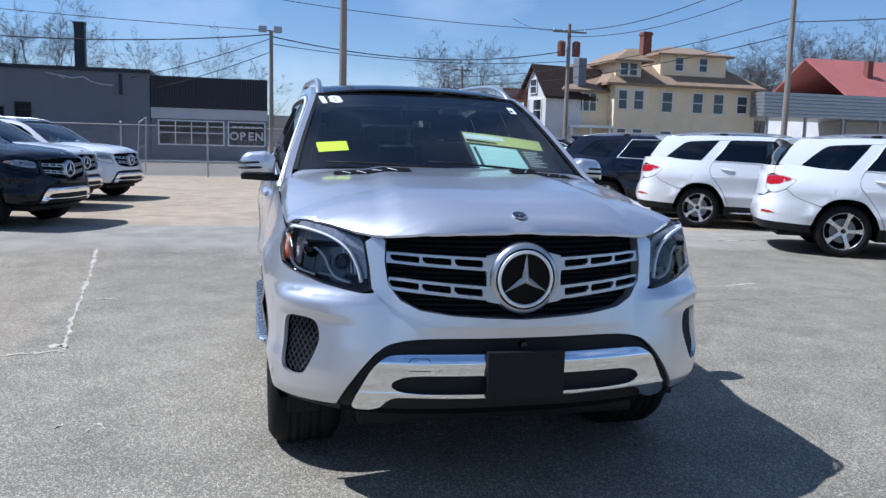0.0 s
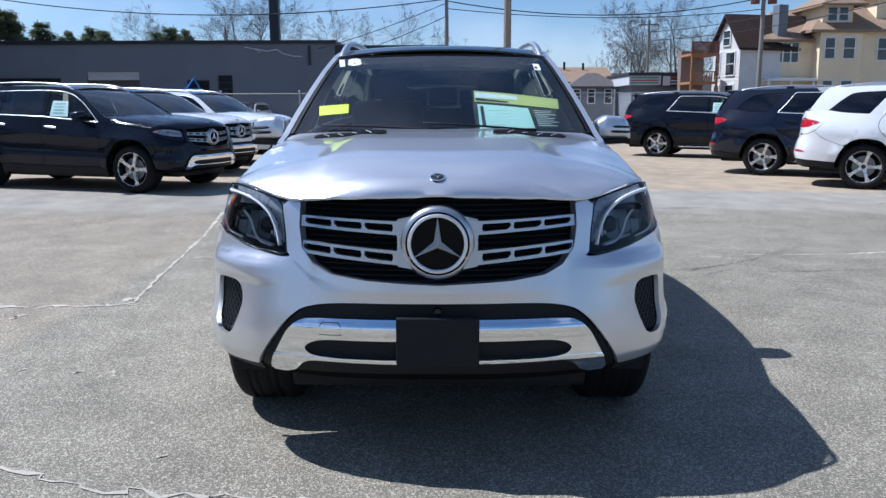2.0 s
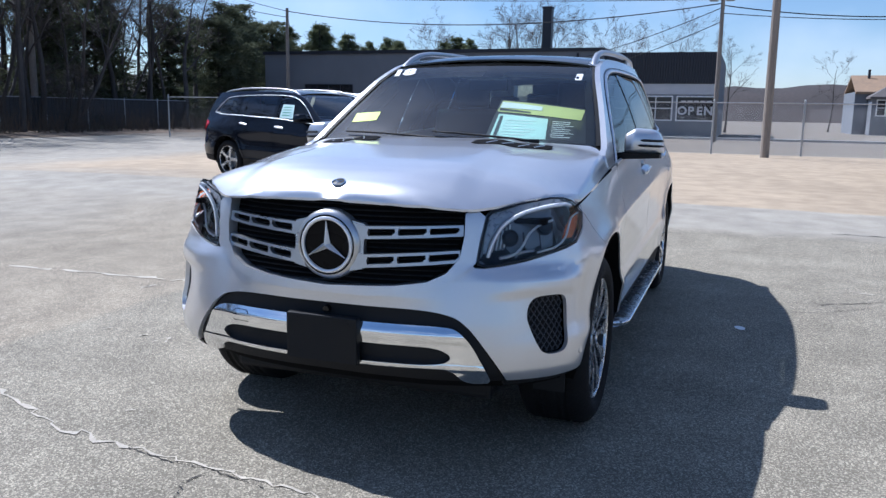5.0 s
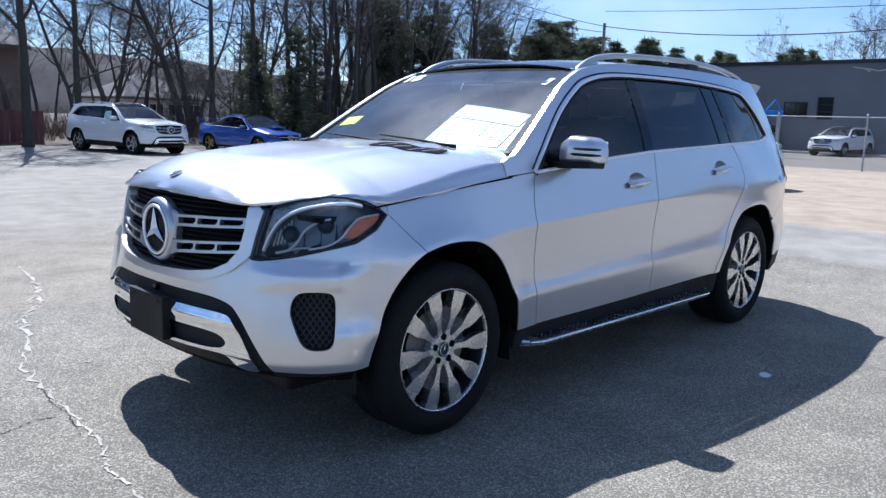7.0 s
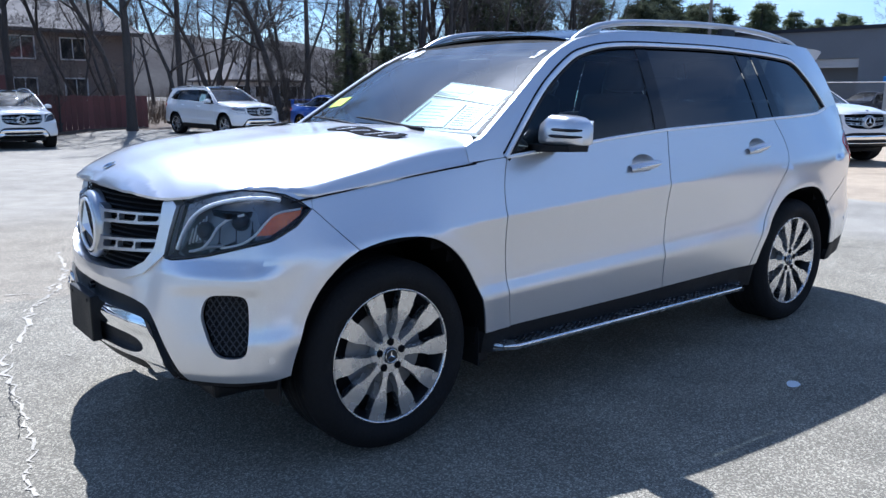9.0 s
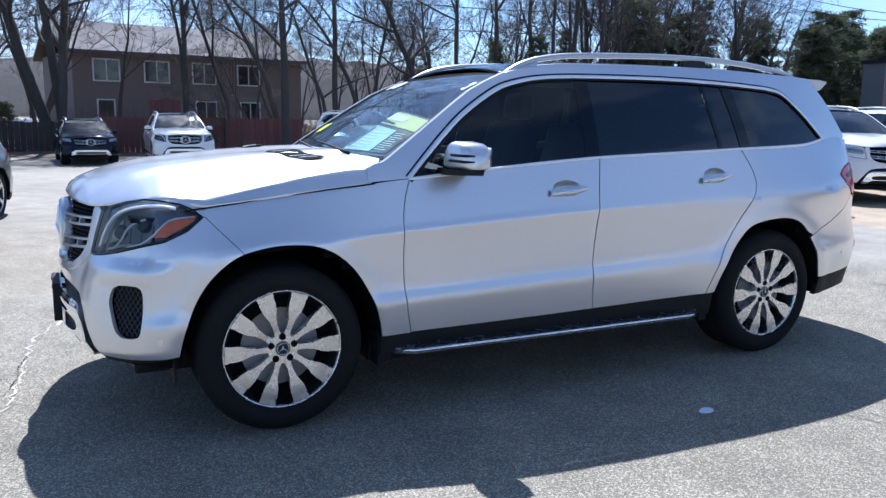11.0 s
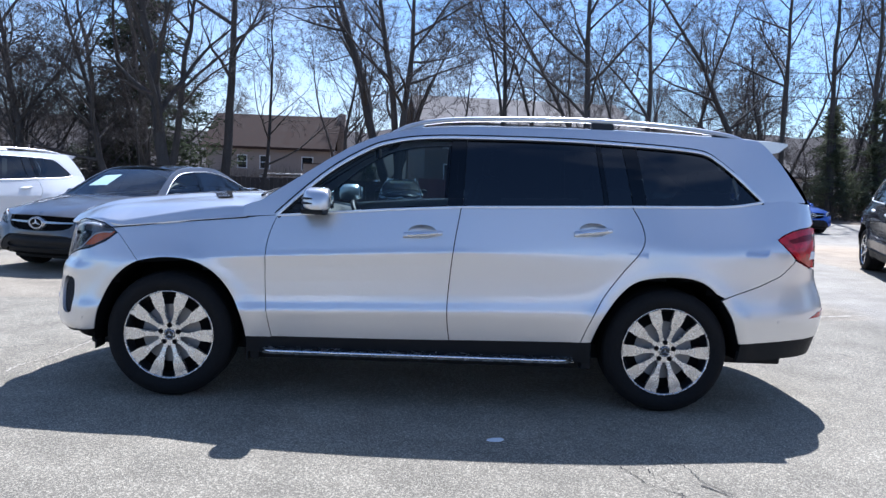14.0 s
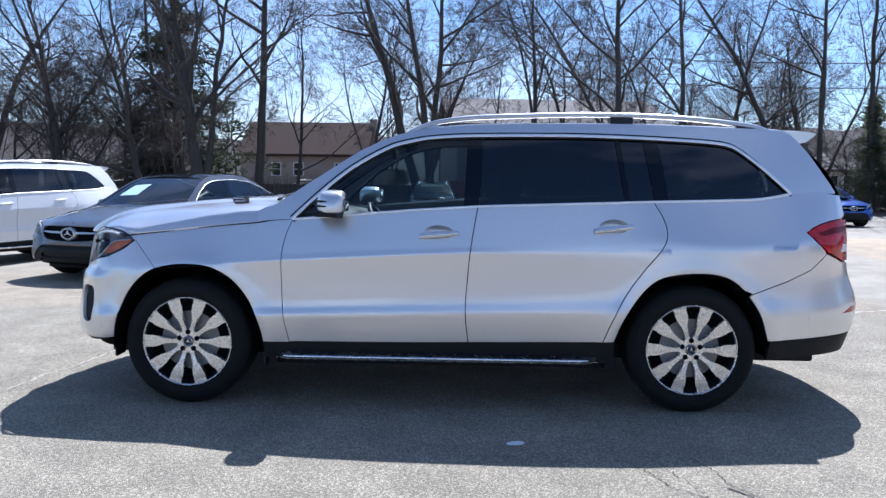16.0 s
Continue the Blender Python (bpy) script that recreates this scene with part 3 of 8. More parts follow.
for i in range(44):
    if fascia is None:
        bm = bmesh.new()
        box(bm, (0.0, 0.01, 3.25), (0.10, 0.153, 5.1), 0.006)
        fascia = part("fascia_panel", bm, DARK_METAL, store, "dark ribbed metal fascia panel")
        fascia.matrix_basis = pose(0, -6.9, 0)
    else:
        again(fascia, store, pose(0.03 * (i % 2), -6.9 + i * 0.1545, 0))
bm = bmesh.new()
box(bm, (0.0, -6.9, 2.6), (0.05, -0.1, 3.24))
part("band", bm, PALE_WALL, store, "pale grey signboard band")
window_set(store, face_x(0.0), -6.45, -2.75, 1.1, 2.45, (4, 2), 0.08)
window_set(store, face_x(0.0), -2.4, -0.3, 1.1, 2.45, (1, 1), 0.08)


def lettering(text, size, material, parent, m, name="lettering", label="", extrude=0.004, bold=0.0):
    cu = bpy.data.curves.new(name, "FONT")
    cu.body, cu.size, cu.extrude, cu.offset, cu.align_x, cu.align_y = text, size, extrude, bold, "CENTER", "CENTER"
    tmp = bpy.data.objects.new(name, cu)
    scene.collection.objects.link(tmp)
    me = bpy.data.meshes.new_from_object(tmp.evaluated_get(bpy.context.evaluated_depsgraph_get()))
    bpy.data.objects.remove(tmp)
    bpy.data.curves.remove(cu)
    me.materials.clear()
    me.materials.append(material)
    ob = new(name, me)
    ob.parent, ob.matrix_basis = parent, m
    return tagged(ob, label)


for k, letter in enumerate("OPEN"):
    lettering(letter, 0.68, PALE_WALL, store, pose(0.06, -2.1 + 0.5 * k, 1.62, 90, 0, 90), "letter", "pale letter on the window", bold=0.02)
bm = bmesh.new()
for k in range(5):
    box(bm, (0.055, -2.2 + k * 0.37, 2.15), (0.065, -1.9 + k * 0.37, 2.25))
part("small_print", bm, PALE_WALL, store, "row of small pale marks")

# street behind the fence
bm = bmesh.new()
box(bm, (-44.5, -60, -0.05), (-44.1, 60, 0.13), 0.02)
tagged(link_mesh("kerb", bm, CONCRETE), "low concrete kerb along the buildings", "kerb", kind="structure")

# blue lifting frame beside the workshop
lift = thing("blue_lift", "bright blue lifting frame beside the workshop", "machinery", pose(-35.4, -12.7, 0))
bm = bmesh.new()
for y in (-0.35, 0.35):
    box(bm, (-0.08, y - 0.08, 0), (0.08, y + 0.08, 2.1), 0.01)
part("post", bm, GALV, lift)
bm = bmesh.new()
box(bm, (-0.12, -0.5, 2.0), (0.12, 0.5, 2.25), 0.02)
tube(bm, [(0, -0.35, 2.2), (0, 0.1, 2.75), (0, 0.35, 2.3)], 0.05, 6)
part("crossbeam", bm, BLUE_TARP, lift)

# chain-link fence
fence = thing("chain_link_fence", "galvanised chain-link fence on round posts", "fence", pose(-26.3, 0, 0))
post_y = [-24.0 + 3.05 * k for k in range(16)]
bm = bmesh.new()
tube(bm, [(0, 0, 0), (0, 0, 1.95)], 0.035, 8)
tube(bm, [(0, 0, 1.95), (0, 0, 1.99)], [0.045, 0.02], 8)
first = part("post", bm, GALV, fence)
first.location = (0, post_y[0], 0)
for y in post_y[1:]:
    again(first, fence, pose(0, y, 0))
bm = bmesh.new()
tube(bm, [(0, post_y[0], 1.86), (0, post_y[-1], 1.86)], 0.022, 6)
part("top_rail", bm, GALV, fence)
bm = bmesh.new()
span = post_y[-1] - post_y[0]
for k in range(int(span / 0.11) + 16):
    for s in (1, -1):
        y = post_y[0] + k * 0.11
        a, b = Vector((0.012 * s, y, 0.05)), Vector((0.012 * s, y + s * 1.75, 1.82))
        if min(a.y, b.y) < post_y[0] or max(a.y, b.y) > post_y[-1]:
            continue
        w = Vector((0, 0.0022, 0))
        v = [bm.verts.new(q) for q in (a - w, a + w, b + w, b - w, a + Vector((0.003 * s, 0, 0)), b + Vector((0.003 * s, 0, 0)))]
        bm.faces.new((v[0], v[1], v[2], v[3]))
        bm.faces.new((v[1], v[4], v[5], v[2]))
        bm.faces.new((v[4], v[0], v[3], v[5]))
tagged(part("wire_mesh", bm, GALV, fence, "woven wire mesh"), kind="stuff")
# slatted fence before the wood
slatted = thing("slatted_fence", "dark grey slatted fence with a pale top rail before the wood", "fence", pose(-25.0, -33.2, 0))
bm = bmesh.new()
tube(bm, [(0, 0, 0), (0, 0, 1.86)], 0.035, 8)
tube(bm, [(0, 0, 1.86), (0, 0, 1.90)], [0.045, 0.02], 8)
first = part("post", bm, GALV, slatted)
for k in range(1, 6):
    again(first, slatted, pose(-2.9 * k, 0, 0))
bm = bmesh.new()
tube(bm, [(0, 0.0, 1.80), (-14.5, 0.0, 1.80)], 0.024, 6)
part("top_rail", bm, GALV, slatted)
bm = bmesh.new()
box(bm, (-0.055, -0.012, 0.05), (0.055, 0.012, 1.76), 0.004)
first = part("slat", bm, FENCE_SLAT, slatted)
first.location = (-0.07, -0.03, 0)
loose = random.Random(77)
for k in range(1, 114):
    again(first, slatted, pose(-0.07 - 0.127 * k, -0.03 + loose.uniform(-0.006, 0.006), loose.uniform(-0.03, 0.02), 0, loose.uniform(-0.6, 0.6), 0))
gate = thing("leaning_gate_frame", "galvanised tube gate frame leaning at the fence", "gate", pose(-28.5, -5.4, 0))
bm = bmesh.new()
tube(bm, [(0, -0.05, 0.05), (0, 0.05, 2.0), (0, 0.32, 2.2), (0, 0.26, 0.05), (0, -0.05, 0.05)], 0.024, 6)
tube(bm, [(0, 0.0, 1.0), (0, 0.29, 1.1)], 0.02, 6)
part("gate_frame", bm, GALV, gate)


# ---- poles, wires ----
def wood_pole(x, y, h, r, label, arms=()):
    p = thing("utility_pole", label, "utility pole", pose(x, y, 0))
    bm = bmesh.new()
    tube(bm, [(0, 0, 0), (0.02, 0, h * 0.5), (0, 0, h)], [r, r * 0.85, r * 0.7], 12)
    part("pole", bm, POLE_WOOD, p)
    for z, half in arms:
        bm = bmesh.new()
        box(bm, (-0.06, -half, z - 0.06), (0.06, half, z + 0.06), 0.01)
        arm = part("crossarm", bm, POLE_WOOD, p)
        for k in range(4):
            bm = bmesh.new()
            y0 = -half + 0.1 + k * (2 * half - 0.2) / 3
            tube(bm, [(0, y0, z + 0.06), (0, y0, z + 0.2)], [0.05, 0.03], 8)
            part("insulator", bm, WHITE_TRIM, arm)
    return p


wood_pole(-24.5, 2.2, 13.0, 0.15, "tall weathered wooden utility pole")
trafo_pole = wood_pole(-46.0, 19.5, 9.6, 0.16, "wooden utility pole with two transformers", ((9.1, 1.2),))
for dy in (-0.55, 0.5):
    bm = bmesh.new()
    tube(bm, [(0.1, dy, 7.5), (0.1, dy, 8.4)], 0.27, 14)
    tube(bm, [(0.1, dy, 8.4), (0.1, dy, 8.5)], [0.28, 0.12], 14)
    part("transformer", bm, BRICK_RED, trafo_pole, "rusty transformer can")
wood_pole(-31.0, 25.4, 12.5, 0.16, "weathered wooden utility pole")
wood_pole(-66.0, 17.4, 8.6, 0.14, "leaning wooden utility pole", ((8.2, 0.9),))
wood_pole(-27.5, -33.5, 13.5, 0.19, "pale wooden utility pole at the wood's edge")
wood_pole(-44.5, -28.5, 8.2, 0.14, "dark wooden utility pole")
lamp_pole = thing("street_lamp", "dark pole with two floodlights on top", "street lamp", pose(-40, 0, 0))
bm = bmesh.new()
tube(bm, [(0, 0, 0), (0, 0, 7.3)], [0.14, 0.1], 10)
part("pole", bm, POLE_WOOD, lamp_pole)
for dy, s in ((-0.45, -1), (0.35, 1)):
    bm = bmesh.new()
    tube(bm, [(0, 0, 7.2), (0, dy * 0.6, 7.35)], 0.03, 6)
    box(bm, (-0.12, dy - 0.22, 7.2), (0.2, dy + 0.22, 7.52), 0.04)
    part("floodlight", bm, GALV, lamp_pole)


def cable(a, b, sag, r=0.02):
    pts = []
    for k in range(25):
        s = k / 24
        p = Vector(a).lerp(Vector(b), s)
        pts.append((p.x, p.y, p.z - 4 * sag * s * (1 - s)))
    bm = bmesh.new()
    tube(bm, pts, r, 5)
    tagged(link_mesh("overhead_cable", bm, WIRE, smooth=True), "black overhead cable between poles", "cable", "overhead cables")


cable((-40, 0, 7.0), (-46, 19.5, 7.9), 0.9, 0.030)
cable((-40, 0, 6.6), (-46, 19.5, 7.2), 0.5, 0.022)
cable((-40, 0, 7.1), (-44.5, -28.5, 8.0), 1.0, 0.030)
cable((-40, 0, 7.3), (-44.5, -28.5, 9.0), 0.2, 0.018)
cable((-40, 0, 6.9), (-46, -8.0, 4.9), 0.15, 0.022)
cable((-40, 0, 6.2), (-46, -6.9, 4.3), 0.15, 0.022)
cable((-46, 19.5, 9.2), (-31, 25.4, 11.3), 0.9, 0.025)
cable((-46, 19.5, 8.8), (-31, 25.4, 10.2), 0.8, 0.022)
cable((-46, 19.5, 9.2), (-50, -20, 14.0), 1.2, 0.022)
cable((-31, 25.4, 8.2), (-66, 17.4, 7.6), 0.7, 0.024)
cable((-31, 25.4, 7.4), (-66, 17.4, 6.9), 0.7, 0.024)
cable((-31, 25.4, 11.4), (0, 44, 12.5), 1.4, 0.025)
cable((-31, 25.4, 8.0), (0, 44, 9.5), 1.0, 0.025)
cable((-46, 19.5, 9.2), (-66, 22, 13), 0.4, 0.02)
cable((-44.5, -28.5, 8.0), (-27.5, -33.5, 11.5), 0.6, 0.022)
cable((-44.5, -28.5, 7.6), (-27.5, -33.5, 10.5), 0.7, 0.022)
cable((-24.5, 2.2, 12.0), (-27.5, -33.5, 12.6), 1.4, 0.020)
cable((-27.5, -33.5, 6.2), (-5, -36, 6.6), 0.4, 0.022)
cable((-27.5, -33.5, 7.4), (-5, -36, 7.8), 0.4, 0.022)

# ---- houses to the north-west ----
villa = thing("yellow_house", "cream yellow three-storey house with brown hipped roof", "house", pose(-58, 0, 0))
villa.scale = (1.0, 1.0, 1.06)
bm = bmesh.new()
box(bm, (-11, 31.6, 0), (0, 42.0, 6.55))
box(bm, (-9, 24.7, 0), (-0.9, 28.4, 5.95))
box(bm, (-9, 28.4, 0), (0.4, 31.6, 6.45))
box(bm, (-7, 33.2, 7.0), (-1.0, 39.5, 9.2))
part("wall", bm, CREAM, villa)
siding(villa, face_x(0.0), 31.6, 42.0, 1.0, 6.5, CREAM)
siding(villa, face_x(0.4), 28.4, 31.6, 1.0, 6.4, CREAM)
siding(villa, face_x(-0.9), 24.7, 28.4, 3.4, 5.9, CREAM)
bm = bmesh.new()
prism_roof(bm, -11, 0, 28.2, 42.0, 6.6, 3.4, "y", 0.6, 0.2, 4.5)
prism_roof(bm, -9, -0.9, 24.6, 30.0, 6.0, 2.4, "y", 0.5, 0.2, 2.5)
prism_roof(bm, -7, -1.0, 33.2, 39.5, 9.2, 0.9, "y", 0.5, 0.15, 2.4)
prism_roof(bm, -6, 0.3, 28.6, 31.3, 8.4, 0.9, "x", 0.4, 0.15, 1.2)
part("roof", bm, SHINGLE, villa, "brown shingle hipped roof")
bm = bmesh.new()
box(bm, (-5.5, 28.8, 6.6), (-0.4, 31.1, 8.4))
part("dormer", bm, CREAM, villa)
bm = bmesh.new()
box(bm, (-4.2, 32.7, 8.5), (-3.4, 33.5, 11.2), 0.03)
box(bm, (-4.27, 32.63, 10.9), (-3.33, 33.57, 11.1), 0.02)
part("chimney", bm, BRICK_RED, villa, "red brick chimney")
for u0, u1, v0, v1, x in ((33.0, 33.9, 4.5, 6.0, 0.03), (35.9, 36.8, 4.5, 6.0, 0.03), (37.9, 38.8, 4.5, 6.0, 0.03), (40.2, 41.1, 4.6, 5.9, 0.03), (33.0, 33.9, 1.3, 2.9, 0.03), (35.9, 36.8, 1.3, 2.9, 0.03), (38.0, 38.9, 1.3, 2.9, 0.03), (28.8, 29.5, 4.6, 6.0, 0.43), (30.2, 31.0, 4.6, 6.0, 0.43), (28.8, 29.5, 1.4, 3.0, 0.43), (30.2, 31.0, 1.4, 3.0, 0.43), (29.2, 29.85, 7.3, 8.2, -0.38), (30.05, 30.7, 7.3, 8.2, -0.38), (34.6, 35.3, 7.9, 8.9, -0.98), (36.9, 37.6, 7.9, 8.9, -0.98)):
    window_set(villa, face_x(x), u0, u1, v0, v1, (1, 2), 0.09)
for k in range(4):
    window_set(villa, face_x(-0.87), 24.95 + k * 0.62, 25.45 + k * 0.62, 4.4, 5.75, (1, 2), 0.06)
bm = bmesh.new()
box(bm, (-0.9, 24.5, 3.0), (0.6, 28.3, 3.2), 0.02)
for y in (24.7, 26.4, 28.1):
    box(bm, (0.35, y - 0.08, 0), (0.5, y + 0.08, 3.0))
part("porch", bm, WHITE_TRIM, villa, "white porch with square posts")

cottage = thing("white_house", "pale sided gabled house with brown roof", "house", pose(-59.8, 22.09, 0, 0, 0, -76))
bm = bmesh.new()
box(bm, (-8.4, -1.85, 0), (0, 1.85, 5.7))
v = [bm.verts.new(p) for p in ((0, -1.85, 5.7), (0, 1.85, 5.7), (0, 0, 8.3))]
bm.faces.new(v)
part("wall", bm, SIDING, cottage)
siding(cottage, face_x(0.0), -1.85, 1.85, 1.0, 5.6, SIDING)
bm = bmesh.new()
prism_roof(bm, -8.4, 0.0, -1.85, 1.85, 5.7, 2.7, "x", 0.35, 0.2)
part("roof", bm, SHINGLE_DARK, cottage, "brown shingle gable roof")
for u0, u1, v0, v1 in ((0.1, 1.2, 3.7, 5.4), (-1.4, -0.8, 3.7, 5.4), (-0.45, 0.45, 6.0, 7.1), (0.1, 1.2, 1.4, 2.9), (-1.4, -0.8, 1.4, 2.9)):
    window_set(cottage, face_x(0.03), u0, u1, v0, v1, (1, 2), 0.08)
bm = bmesh.new()
box(bm, (-4.0, 1.0, 6.4), (-3.2, 1.8, 9.0), 0.03)
part("chimney", bm, GREY_WALL, cottage)
deck = thing("timber_balconies", "stacked orange-brown timber balconies with a red-brown top rail", "balcony", pose(-57, 0, 0))
for z in (0.75, 2.95, 5.05):
    bm = bmesh.new()
    box(bm, (-3, 18.4, z), (0.4, 20.4, z + 0.18))
    part("balcony_floor", bm, WOOD_ORANGE, deck)
    if z > 5:
        continue
    bm = bmesh.new()
    box(bm, (0.3, 18.4, z + 0.85), (0.4, 20.4, z + 0.95))
    part("handrail", bm, WOOD_ORANGE, deck)
    for k in range(11):
        bm = bmesh.new()
        box(bm, (0.32, 18.45 + k * 0.19, z + 0.185), (0.38, 18.52 + k * 0.19, z + 0.845))
        part("baluster", bm, WOOD_ORANGE, deck)
for y in (18.4, 20.3):
    bm = bmesh.new()
    box(bm, (0.25, y, 0), (0.42, y + 0.14, 6.1))
    part("post", bm, WOOD_ORANGE, deck)
for k in range(6):
    bm = bmesh.new()
    box(bm, (0.43, 18.35, 5.24 + 0.14 * k), (0.47, 20.45, 5.36 + 0.14 * k), 0.004)
    part("top_rail_board", bm, BRICK_RED, deck, "red-brown rail board")
bm = bmesh.new()
box(bm, (-3.9, 18.6, 0), (-3.02, 20.4, 5.6))
part("wall", bm, TAUPE, deck, "taupe house wall behind the balconies")

shopette = thing("corner_store", "white corner store with striped fascia", "building", pose(-62, 0, 0))
bm = bmesh.new()
box(bm, (-8, 15.2, 0), (0, 19.0, 3.3))
part("wall", bm, GREY_WALL, shopette)
bm = bmesh.new()
box(bm, (-8.3, 14.8, 3.0), (0.8, 17.38, 3.75), 0.02)
part("canopy", bm, PALE_WALL, shopette, "white flat canopy")
bm = bmesh.new()
box(bm, (-8.3, 17.4, 2.9), (0.85, 19.3, 3.75), 0.02)
part("fascia", bm, DARK_METAL, shopette, "dark fascia over the entrance")
bm = bmesh.new()
box(bm, (-8.4, 14.7, 3.76), (0.95, 19.4, 4.0), 0.02)
part("roof", bm, DARK_METAL, shopette, "dark roof edge")
bm = bmesh.new()
box(bm, (0.86, 17.5, 2.95), (0.9, 18.1, 3.7), 0.01)
part("sign", bm, PALE_WALL, shopette, "pale square sign")
for z, y0, y1, mt in ((3.52, 14.9, 17.2, STRIPE_GREEN), (3.32, 14.9, 17.2, STRIPE_RED), (3.12, 14.9, 17.2, STRIPE_GREEN), (3.55, 18.15, 19.25, STRIPE_RED), (3.28, 18.15, 19.25, PALE_WALL), (3.05, 18.15, 19.25, PALE_WALL)):
    bm = bmesh.new()
    box(bm, (0.8 if y0 < 17 else 0.85, y0, z), (0.815 if y0 < 17 else 0.865, y1, z + 0.10))
    part("stripe", bm, mt, shopette)
for k in range(5):
    window_set(shopette, face_x(0.0), 15.4 + k * 0.72, 15.95 + k * 0.72, 0.9, 2.4, (1, 1), 0.05)
bungalow = thing("brown_roofed_house", "low grey house with an orange-brown roof and a dark hipped porch", "house", pose(-70, 0, 0))
bm = bmesh.new()
box(bm, (-8, 9.9, 0), (0, 15.4, 3.5))
part("wall", bm, GREY_WALL, bungalow)
bm = bmesh.new()
prism_roof(bm, -8, 0, 10.15, 15.2, 3.5, 1.5, "y", 0.25)
part("roof", bm, SHINGLE, bungalow, "orange-brown shingle roof")
bm = bmesh.new()
box(bm, (0.002, 10.9, 0), (2.4, 15.3, 3.0))
part("porch", bm, GREY_WALL, bungalow)
bm = bmesh.new()
prism_roof(bm, -0.3, 2.6, 10.9, 15.3, 3.05, 1.2, "y", 0.2, 0.15, 1.9)
part("porch_roof", bm, SHINGLE_GREY, bungalow, "dark grey hipped roof")
for u in (11.3, 12.6, 14.1):
    window_set(bungalow, face_x(2.43), u, u + 0.55, 1.6, 2.75, (1, 2), 0.09)
for y, z in ((11.2, 5.0), (13.0, 4.9)):
    bm = bmesh.new()
    tube(bm, [(-3.2, y, z - 0.6), (-3.2, y, z + 0.45)], 0.11, 8)
    part("vent_pipe", bm, DARK_METAL, bungalow)
barn = thing("red_roofed_building", "white building with a red metal roof", "building", pose(-60, 0, 0))
bm = bmesh.new()
box(bm, (-12, 53.2, 0), (0, 66, 7.0))
part("wall", bm, SIDING, barn)
bm = bmesh.new()
prism_roof(bm, -12, 0, 53.0, 66.2, 7.0, 4.0, "y", 0.3)
part("roof", bm, RED_ROOF, barn, "faded red metal roof")
bm = bmesh.new()
box(bm, (-3.4, 57.4, 8.4), (-2.8, 58.0, 10.6))
part("chimney", bm, BRICK_RED, barn)
shed = thing("metal_canopy", "corrugated grey metal canopy on posts", "canopy", pose(-56, 0, 0))
bm = bmesh.new()
for k in range(7):
    box(bm, (-8, 41.5, 4.6 + k * 0.3), (0.05 * (k % 2), 70, 4.88 + k * 0.3), 0.02)
part("cladding", bm, GALV, shed, "horizontal corrugated sheets")
for k in range(8):
    bm = bmesh.new()
    box(bm, (-0.4, 42 + k * 3.8, 0), (-0.2, 42.2 + k * 3.8, 4.6))
    part("post", bm, GALV, shed)

# ---- buildings to the south ----
flats = thing("apartment_building", "taupe two-storey apartment block with shingle roof", "apartment building", pose(0, -46.5, 0, 0, 0, 8))
bm = bmesh.new()
box(bm, (-13.4, -10, 0), (0.6, 0, 4.9))
part("wall", bm, TAUPE, flats)
siding(flats, face_y(0.0), -13.4, 0.6, 0.4, 4.8, TAUPE, 0.22)
bm = bmesh.new()
prism_roof(bm, -13.4, 0.6, -10, 0, 4.9, 2.1, "x", 0.5, 0.22)
part("roof", bm, SHINGLE_GREY, flats, "grey-brown shingle roof")
for k in range(4):
    u = -1.9 - k * 2.85
    window_set(flats, face_y(0.03), u, u + 1.35, 3.25, 4.4, (2, 1), 0.08)
    if k != 1:
        window_set(flats, face_y(0.03), u + (0.35 if k == 0 else 0), u + 1.2, 0.9, 2.1, (1 if k == 0 else 2, 1), 0.08)
cape = thing("beige_house", "beige house with a plain brown roof and chimney", "house", pose(0, -58, 0))
bm = bmesh.new()
box(bm, (8.2, -9, 0), (18.0, 0, 3.1))
part("wall", bm, BEIGE, cape)
siding(cape, face_y(0.0), 8.2, 18.0, 0.3, 3.05, BEIGE, 0.22)
bm = bmesh.new()
prism_roof(bm, 8.2, 18.0, -9, 0, 3.12, 2.8, "x", 0.35, 0.2)
part("roof", bm, SHINGLE_DARK, cape, "dull brown shingle roof")
bm = bmesh.new()
box(bm, (7.55, -4.9, 0.0), (8.15, -3.9, 6.2), 0.02)
part("chimney", bm, BEIGE, cape)
for u0, u1 in ((14.8, 15.45), (13.0, 13.7), (9.6, 10.4)):
    window_set(cape, face_y(0.03), u0, u1, 1.45, 2.4, (1, 2), 0.07)
gable = thing("grey_house", "low grey house with a pale roof beyond the trees", "house", pose(0, -62, 0))
bm = bmesh.new()
box(bm, (-33.0, -9, 0), (-25.9, 0, 2.45))
part("wall", bm, SIDING, gable)
bm = bmesh.new()
prism_roof(bm, -33.0, -25.9, -9, 0, 2.45, 2.1, "x", 0.4, 0.2, 3.5)
part("roof", bm, SHINGLE_GREY, gable)
for k in range(4):
    window_set(gable, face_y(0.0), -32.5 + k * 1.7, -31.3 + k * 1.7, 1.0, 1.9, (2, 1), 0.06)


